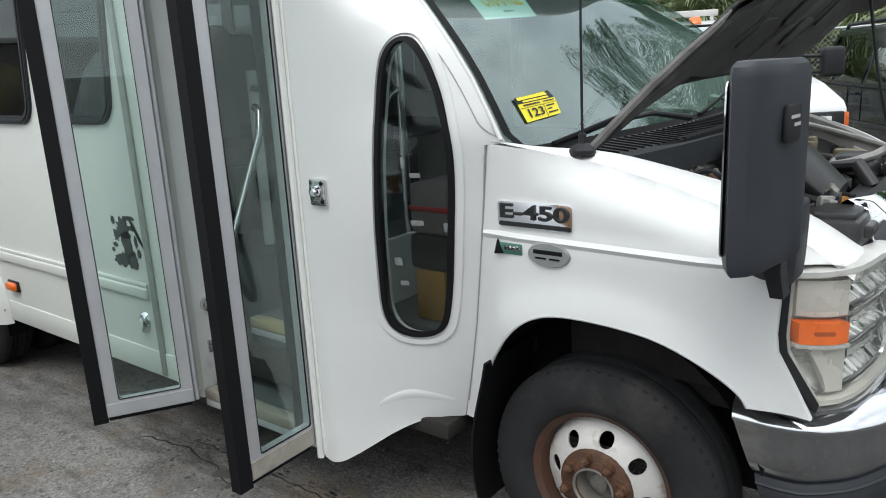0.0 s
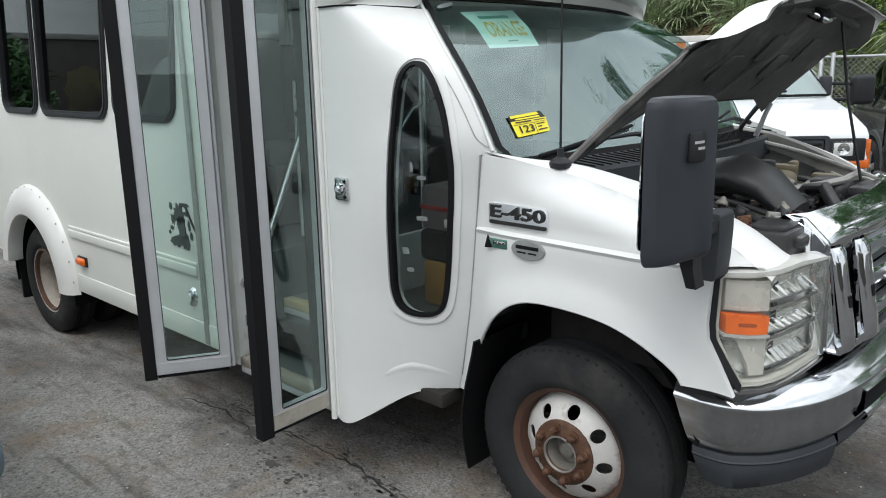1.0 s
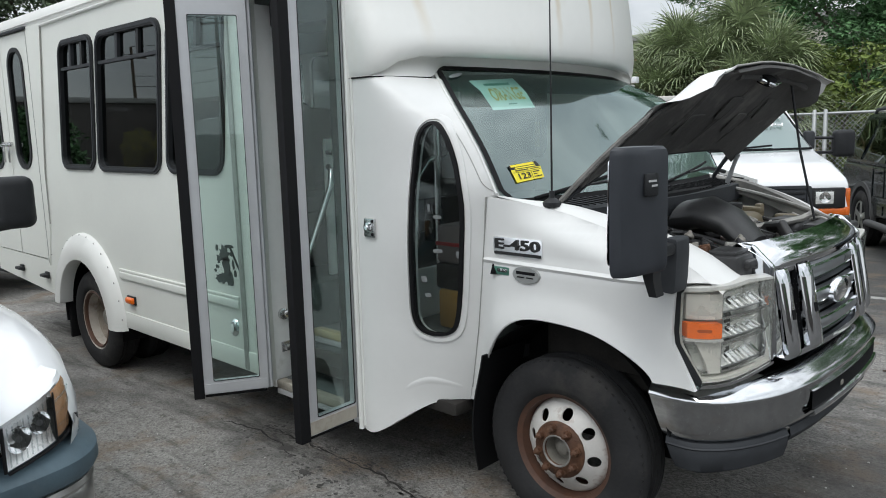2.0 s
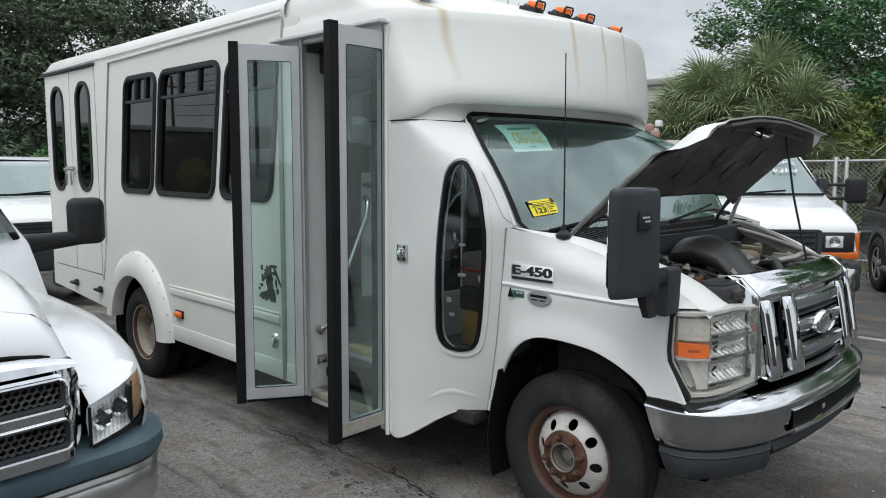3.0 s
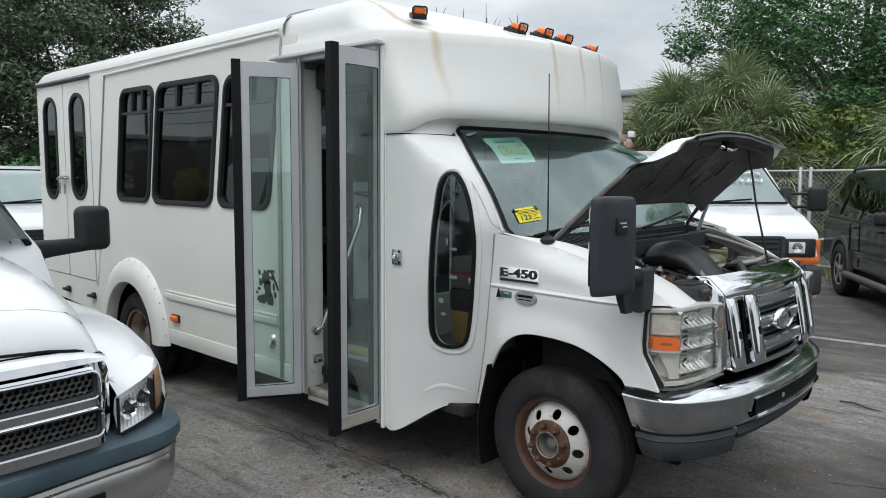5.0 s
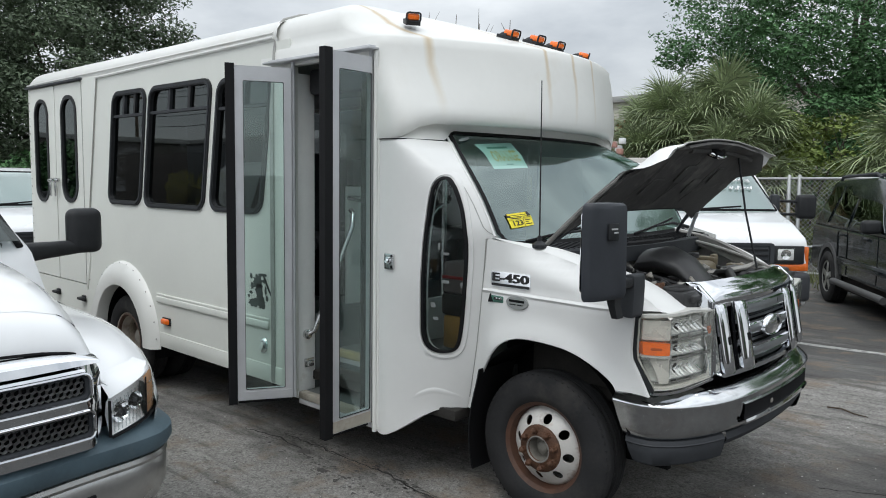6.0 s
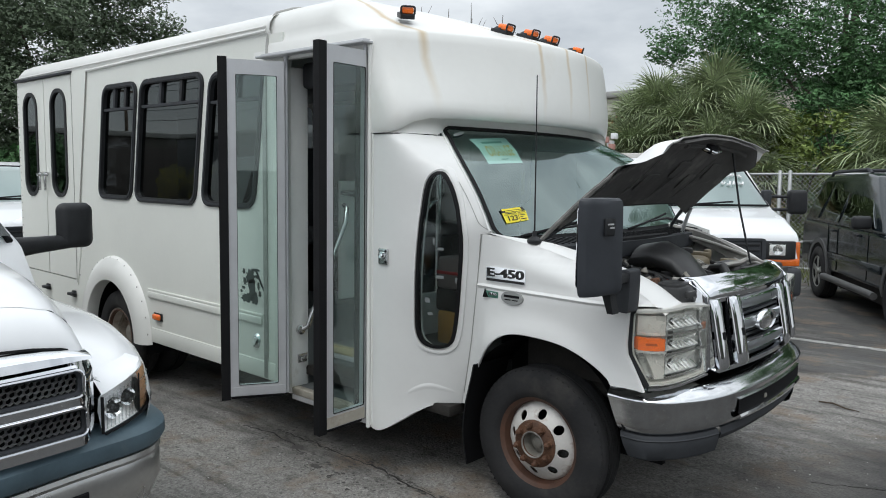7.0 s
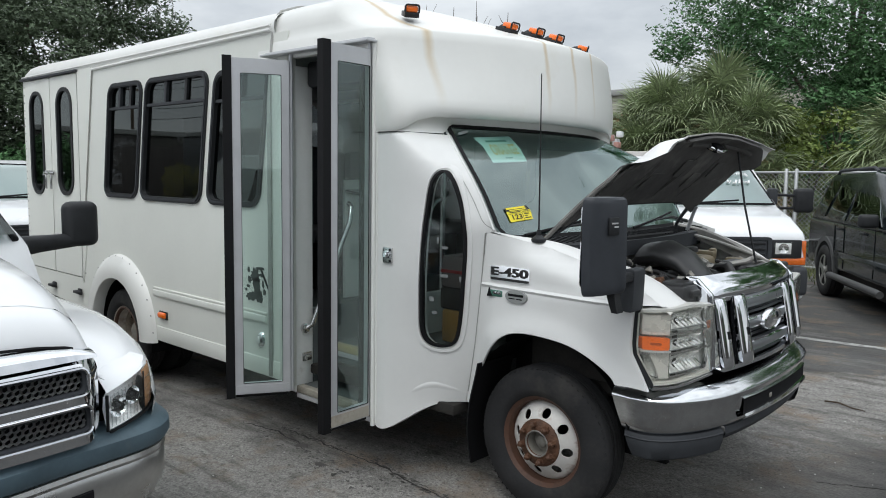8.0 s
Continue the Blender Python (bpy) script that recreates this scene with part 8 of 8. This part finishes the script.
def oak(x, y, height, spread, label, seed, base=0.22, per=520, n_clumps=70, size=0.085, mat=None, low=0.0):
    r = random.Random(seed)
    tr = thing("tree", Matrix.Translation((x, y, 0)), label, "tree")
    fork = height * base
    part("trunk", tube([(0, 0, -0.05), (0.05, 0.03, fork * 0.5), (0.1, 0.0, fork), (0.15, 0.05, height * 0.55)], [0.34, 0.27, 0.24, 0.12], 10), BARK, tr)
    clumps = []
    for k in range(n_clumps):
        a = r.uniform(0, 2 * math.pi)
        zf = r.random()
        zz = lerp(low if r.random() < 0.5 else fork, height, zf)
        lim = spread * math.sqrt(max(0.05, 1 - ((zz - height * 0.5) / (height * 0.56)) ** 2))
        q = lim * math.sqrt(r.uniform(0.12, 1.0)) * r.uniform(0.8, 1.08)
        clumps.append((q * math.cos(a), q * math.sin(a), zz, r.uniform(0.45, 0.95) * spread / 4.2))
    for k in range(9):
        c = clumps[(k * 5) % len(clumps)]
        part("limb", tube([(0.08, 0.0, fork * r.uniform(0.8, 1.3)), (c[0] * 0.4, c[1] * 0.4, lerp(fork, c[2], 0.55)), (c[0] * 0.9, c[1] * 0.9, c[2])], [0.13, 0.08, 0.025], 7), BARK, tr)
    leaf_cloud("crown", clumps, per, size, mat or LEAF, tr, seed)
    return tr


oak(-19.5, 5.6, 7.6, 4.0, "dark green oak tree behind the parked vehicles", 11, low=0.4, n_clumps=130, per=820, size=0.062, mat=LEAF_DARK)
oak(-18.5, 0.2, 8.4, 4.3, "dark green oak tree behind the parked vehicles", 12, low=0.4, n_clumps=130, per=820, size=0.062, mat=LEAF_DARK)
oak(-4.2, 22.5, 10.5, 5.6, "tall dark green oak tree beyond the fence", 14, low=1.2, n_clumps=190, per=900, size=0.064, base=0.18)
oak(3.5, 23.0, 11.5, 6.2, "tall dark green oak tree beyond the fence", 15, low=1.0, n_clumps=190, per=900, size=0.064, base=0.18)
oak(11.5, 22.0, 9.5, 5.5, "tall dark green oak tree beyond the fence", 16, low=1.0, n_clumps=90, per=420, base=0.18)


def shrub(x, y, w, h, seed, mat, size=0.07, n=44, per=220):
    r = random.Random(seed)
    sh = thing("shrub", Matrix.Translation((x, y, 0)), "leafy green shrub behind the chain-link fence", "shrub", "shrubs along the fence")
    for k in range(6):
        a = r.uniform(0, 6.28)
        part("stem", tube([(0, 0, 0), (0.25 * w * math.cos(a), 0.25 * w * math.sin(a), h * 0.5), (0.6 * w * math.cos(a), 0.6 * w * math.sin(a), h * 0.85)], [0.03, 0.02, 0.008], 6), BARK, sh)
    clumps = []
    for k in range(n):
        a, q, zz = r.uniform(0, 6.28), math.sqrt(r.random()), r.random()
        clumps.append((w * q * math.cos(a) * (1.05 - 0.5 * zz), 0.8 * w * q * math.sin(a) * (1.05 - 0.5 * zz), h * (0.06 + 0.92 * zz), r.uniform(0.28, 0.5)))
    leaf_cloud("foliage", clumps, per, size, mat, sh, seed)


for k, (x, y, w, h, mt) in enumerate(((-3.4, 15.6, 1.4, 3.3, LEAF2), (-1.6, 16.6, 1.5, 3.0, LEAF2), (0.8, 15.5, 1.6, 3.2, LEAF2), (3.4, 16, 1.7, 3.4, LEAF), (-8.9, 15.0, 1.3, 2.8, LEAF), (-10.8, 15.6, 1.5, 3.0, LEAF), (-6.0, 17.5, 1.8, 3.2, LEAF),
                                      (-13.0, 16.5, 1.7, 2.8, LEAF), (-3.0, 18.6, 2.2, 4.2, LEAF), (0.8, 19.0, 2.2, 4.4, LEAF), (5.8, 18.0, 2.2, 4.4, LEAF))):
    shrub(x, y, w, h, 30 + k, mt)
for k, (x, y, w, h) in enumerate(((-15.0, 9.0, 1.6, 2.6), (-15.5, 3.6, 1.6, 2.2), (-15.0, -3.2, 1.6, 2.4))):
    shrub(x, y, w, h, 60 + k, LEAF)
shrub(-7.5, 13.6, 0.40, 3.3, 71, DRY, n=16, per=90)
shrub(-8.2, 14.2, 0.9, 2.5, 72, LEAF_DARK)


def fan_palm(x, y, trunk_h, size, seed):
    """A cabbage palm: trunk and many fan fronds, each of narrow folded blades."""
    r = random.Random(seed)
    pm = thing("palm_tree", Matrix.Translation((x, y, 0)), "cabbage palm with drooping fan fronds", "palm", "palms behind the fence")
    part("trunk", tube([(0, 0, -0.05), (0.03, 0.02, trunk_h * 0.5), (0.0, 0.0, trunk_h)], [0.17, 0.15, 0.16], 10), BARK, pm)
    for lot in range(2):
        verts, faces = [], []
        for k in range(34 if lot == 0 else 5):
            az = r.uniform(0, 2 * math.pi)
            el = radians(r.uniform(-22, 86)) if lot == 0 else radians(r.uniform(-60, -25))
            d = Vector((math.cos(az) * math.cos(el), math.sin(az) * math.cos(el), math.sin(el)))
            side = Vector((-math.sin(az), math.cos(az), 0))
            up = side.cross(d) * -1
            base = Vector((0, 0, trunk_h))
            mid = base + d * size * r.uniform(0.35, 0.72) - Vector((0, 0, 0.05 * size))
            strip(base, mid, 0.012, verts, faces)
            nb = 32
            for j in range(nb):
                a = lerp(-115, 115, j / (nb - 1))
                bl = (d * math.cos(radians(a)) + side * math.sin(radians(a)) * 1.0).normalized()
                ln = size * (0.92 - 0.20 * abs(a) / 115) * r.uniform(0.80, 1.12)
                sag = r.uniform(0.08, 0.50)
                wv = bl.cross(up).normalized() * r.uniform(0.010, 0.015) * size
                pts = []
                for t in (0.0, 0.35, 0.7, 1.0):
                    drop = Vector((0, 0, -1)) * ln * sag * t ** 2.2 + up * 0.06 * math.sin(3 * t) * size
                    pts.append((mid + bl * ln * t + drop, wv * (1.0 if t < 0.5 else (0.8 if t < 0.9 else 0.15))))
                n0 = len(verts)
                for p_, w_ in pts:
                    verts += [p_ - w_, p_ + w_]
                for t in range(3):
                    faces.append((n0 + 2 * t, n0 + 2 * t + 1, n0 + 2 * t + 3, n0 + 2 * t + 2))
        me_ = bpy.data.meshes.new("fronds")
        me_.from_pydata(verts, [], faces)
        me_.materials.append(PALM if lot == 0 else DRY)
        ob_ = new("fronds" if lot == 0 else "dry_fronds", me_)
        ob_.parent = pm
        tagged(ob_, kind="stuff")


for k, (x, y, th, sz) in enumerate(((-7.05, 14.8, 3.0, 0.95), (-6.25, 14.5, 3.3, 0.95), (-5.0, 14.9, 3.4, 1.12), (-4.25, 14.6, 2.75, 1.05), (-5.45, 14.2, 2.8, 1.0), (-4.6, 13.9, 2.25, 1.0), (-6.6, 13.9, 2.3, 0.95), (-3.9, 14.3, 1.7, 0.95), (-0.9, 14.2, 2.2, 1.2), (1.4, 14.6, 2.2, 1.2), (-9.6, 14.2, 1.6, 1.0))):
    fan_palm(x, y, th, sz, 80 + k)

GRASS = material("rough_grass", (0.11, 0.13, 0.035), 0.8, vary=0.3, scale=6, island=True)
rng = np.random.default_rng(3)
verts, faces = [], []
for k in range(7000):
    p = Vector((rng.uniform(-15, 8), rng.normal(11.3, 0.55), 0))
    h = 0.06 + 0.20 * rng.random()
    a = rng.uniform(0, 6.28)
    w = Vector((math.cos(a), math.sin(a), 0)) * 0.008
    tip = p + Vector((rng.normal(0, 0.05), rng.normal(0, 0.05), h))
    n0 = len(verts)
    verts += [p - w, p + w, tip]
    faces.append((n0, n0 + 1, n0 + 2))
me = bpy.data.meshes.new("grass")
me.from_pydata(verts, [], faces)
me.materials.append(GRASS)
tagged(new("grass", me), "rough green grass along the fence", "grass", kind="stuff")

# ---------------------------------------------------------------- building beyond the trees
WALL = material("pale_render", (0.52, 0.50, 0.44), 0.85, vary=0.08, scale=0.6)
ROOF = material("grey_metal_roof", (0.34, 0.34, 0.33), 0.5, vary=0.08, scale=0.8)
bl = thing("warehouse", Matrix.Translation((-24, 40, 0)), "long pale warehouse beyond the trees", "building")
part("wall", rbox((-20, -4, 0), (22, 10, 6.4), 0.02), WALL, bl)
part("roof", rbox((-20.3, -4.3, 6.4), (22.3, 10.3, 6.75), 0.05), ROOF, bl)
for k in range(8):
    part("wall_rib", rbox((-18 + 5 * k, -4.05, 0), (-17.8 + 5 * k, -3.95, 6.4), 0.01), ROOF, bl)

# ---------------------------------------------------------------- the unseen street side of the yard, placed for reflections
FACADE = material("dark_brick_facade", (0.10, 0.09, 0.085), 0.85, vary=0.2, scale=1.2)
FACADE2 = material("grey_shed_wall", (0.16, 0.165, 0.17), 0.8, vary=0.15, scale=0.7)
for k, (x0, y0, x1, y1, h, mt) in enumerate(((-62, -46, -34, -30, 5.0, FACADE2), (-30, -44, -4, -30, 4.4, FACADE), (2, -44, 34, -30, 5.2, FACADE2), (40, -20, 56, 14, 5.0, FACADE), (-70, -26, -50, -8, 4.6, FACADE))):
    b_ = thing("shop_building", Matrix.Translation((x0, y0, 0)), "low dark flat-roofed building across the street", "building", "buildings across the street")
    part("wall", rbox((0, 0, 0), (x1 - x0, y1 - y0, h), 0.02), mt, b_)
    part("parapet", rbox((-0.15, -0.15, h), (x1 - x0 + 0.15, y1 - y0 + 0.15, h + 0.35), 0.03), ROOF, b_)
WOOD = material("weathered_pole", (0.12, 0.09, 0.07), 0.9, vary=0.3, scale=5)
for k in range(6):
    x = -58 + 20 * k
    pl = thing("utility_pole", Matrix.Translation((x, -26.0, 0)), "weathered wooden utility pole with wires", "pole", "poles along the street")
    part("pole", tube([(0, 0, -0.1), (0, 0, 9.5)], [0.16, 0.11], 10), WOOD, pl)
    part("cross_arm", rbox((-0.06, -1.2, 8.6), (0.06, 1.2, 8.75), 0.01), WOOD, pl)
    for j, (dy, z) in enumerate(((-1.1, 8.8), (0.0, 9.5), (1.1, 8.8), (0.15, 7.2), (0.15, 6.4))):
        if k < 5:
            part("wire", tube([(20 * t, dy, z - 1.2 * t * (1 - t) * 1.6) for t in (0, 0.2, 0.4, 0.6, 0.8, 1.0)], 0.022, 5), RUBBER, pl)
# trees out of view, added only for glass and chrome to reflect
oak(14, -20, 7, 3.8, "unseen tree added across the road for reflections", 21, n_clumps=60, per=120, size=0.2, low=1.5)
oak(26, 2, 8, 4.2, "unseen tree added beside the yard for reflections", 23, n_clumps=60, per=120, size=0.2, low=1.5)

# thin bare saplings whose tips stand above the bus roof
def sapling(x, y, h, seed):
    r = random.Random(seed)
    sp_ = thing("sapling", Matrix.Translation((x, y, 0)), "thin bare sapling behind the bus", "sapling", "saplings behind the bus")
    part("stem", tube([(0, 0, -0.02), (0.05, 0.02, h * 0.4), (-0.03, 0.0, h * 0.8), (0.02, 0.0, h)], [0.022, 0.018, 0.011, 0.004], 6), BARK, sp_)
    for k in range(9):
        z = h * r.uniform(0.80, 0.98)
        a = r.uniform(0, 6.28)
        ln = r.uniform(0.12, 0.30)
        part("branch", tube([(0, 0, z), (ln * 0.5 * math.cos(a), ln * 0.5 * math.sin(a), z + ln * 0.4), (ln * 0.8 * math.cos(a), ln * 0.8 * math.sin(a), z + ln)], [0.007, 0.005, 0.002], 5), BARK, sp_)


for k, (x, h) in enumerate(((-5.66, 4.25), (-4.63, 4.02), (-4.2, 3.76), (-6.23, 4.33), (-5.2, 4.05))):
    sapling(x, 6.0, h, 200 + k)

# ---------------------------------------------------------------- things on the ground
STICK = material("dry_twig", (0.07, 0.05, 0.035), 0.9, vary=0.3)
twig = tagged(part("twig", tube([(0.50, 3.26, 0.008), (0.60, 3.24, 0.02), (0.70, 3.19, 0.012), (0.79, 3.18, 0.01)], [0.006, 0.007, 0.006, 0.004], 6), STICK), "dry broken twig lying on the asphalt", "twig")
OIL = material("oil_stain", (0.070, 0.066, 0.061), 0.75, vary=0.4, scale=12)
for k, (x, y, rx, ry) in enumerate(((-1.62, 0.02, 0.05, 0.035), (-1.30, -0.10, 0.045, 0.03))):
    bm = bmesh.new()
    r = random.Random(k)
    pts = [(x + rx * (0.45 + 0.8 * r.random()) * math.cos(a), y + ry * (0.45 + 0.8 * r.random()) * math.sin(a)) for a in (2 * math.pi * j / 22 for j in range(22))]
    plate(pts, (), lambda u, v: (u, v, 0.003), (0, 0, -0.0028), bm=bm)
    tagged(part("oil_stain", bm, OIL, None, smooth=0), "dark oil stain on the asphalt", "stain", "oil stains")
CRACK = material("dirt_filled_crack", (0.030, 0.028, 0.026), 0.95, vary=0.4, scale=30)


def crack(points, width, seed):
    """An irregular, dirt-filled crack in the asphalt along a few points."""
    r = random.Random(seed)
    line = dense(points + points[-2:0:-1], 0.05)
    line = line[:len(line) // 2 + 1]
    left, right = [], []
    for k, (x, y) in enumerate(line):
        w = width * r.uniform(0.25, 1.0) * min(1.0, 0.2 + 4 * k / len(line), 0.2 + 4 * (len(line) - k) / len(line))
        off = 0.014 * r.uniform(-1, 1)
        left.append((x, y + off + w))
        right.append((x, y + off - w))
    return tagged(part("crack", plate(left + right[::-1], (), lambda u, v: (u, v, 0.0025), (0, 0, -0.0024)), CRACK, None, smooth=0), "dirt-filled crack in the asphalt", "crack", "cracks in the asphalt", "structure")


crack([(-2.01, 0.14), (-1.65, 0.14), (-1.32, 0.13), (-1.02, 0.13), (-0.68, 0.06), (-0.50, 0.06)], 0.006, 1)
crack([(-2.3, 0.02), (-2.0, 0.07), (-1.75, 0.05), (-1.5, -0.02)], 0.006, 2)
crack([(0.9, 1.6), (1.5, 1.9), (2.1, 2.05), (3.0, 2.4)], 0.010, 3)
rnd = random.Random(17)
bm = bmesh.new()
for k in range(170):
    t = rnd.random()
    x, y = lerp(-2.05, -0.75, t) + rnd.gauss(0, 0.09), lerp(0.10, -0.17, t) + rnd.gauss(0, 0.07)
    rx = rnd.choice((0.005, 0.007, 0.009, 0.012, 0.017))
    ry = rx * rnd.uniform(0.5, 1.0)
    ring = [(x + rx * rnd.uniform(0.5, 1.2) * math.cos(a), y + ry * rnd.uniform(0.5, 1.2) * math.sin(a), 0.002) for a in (2 * math.pi * j / 9 for j in range(9))]
    bm.faces.new([bm.verts.new(p) for p in ring])
for k in range(260):
    t = rnd.random()
    x, y = lerp(-2.0, -0.45, t) + rnd.gauss(0, 0.02), lerp(0.145, 0.06, smooth01((t - 0.55) / 0.4)) + rnd.gauss(0, 0.022)
    rx = rnd.choice((0.004, 0.006, 0.009, 0.014))
    ring = [(x + rx * rnd.uniform(0.6, 2.0) * math.cos(a), y + 0.6 * rx * rnd.uniform(0.4, 1.2) * math.sin(a), 0.0022) for a in (2 * math.pi * j / 7 for j in range(7))]
    bm.faces.new([bm.verts.new(p) for p in ring])
tagged(part("grease_spots", bm, OIL, None, smooth=0), "scattered dark grease spots on the asphalt", "stain", kind="stuff")
rnd = random.Random(23)
bm = bmesh.new()
for k in range(420):
    x, y = rnd.uniform(-2.6, 3.2), rnd.uniform(-1.6, 3.0)
    rx = rnd.choice((0.003, 0.004, 0.006))
    bmesh.ops.create_icosphere(bm, subdivisions=1, radius=rx, matrix=Matrix.Translation((x, y, rx * 0.5)) @ Matrix.Diagonal((1.0, rnd.uniform(0.6, 1.2), 0.6, 1)))
tagged(part("loose_grit", bm, material("pale_grit", (0.42, 0.41, 0.39), 0.9, vary=0.3, scale=40), None, smooth=0), "loose pale grit scattered on the asphalt", "grit", kind="stuff")
LINE = material("worn_line_paint", (0.42, 0.42, 0.40), 0.85, vary=0.25, scale=9, stain=(0.16, 0.155, 0.15), stain_scale=8, stain_cut=0.48, stain_amount=0.9)
tagged(part("parking_line", plate([(-2.2, 5.46), (2.6, 5.62), (2.6, 5.72), (-2.2, 5.56)], (), lambda u, v: (u, v, 0.005), (0, 0, -0.004)), LINE), "worn white parking line", "line", kind="structure")
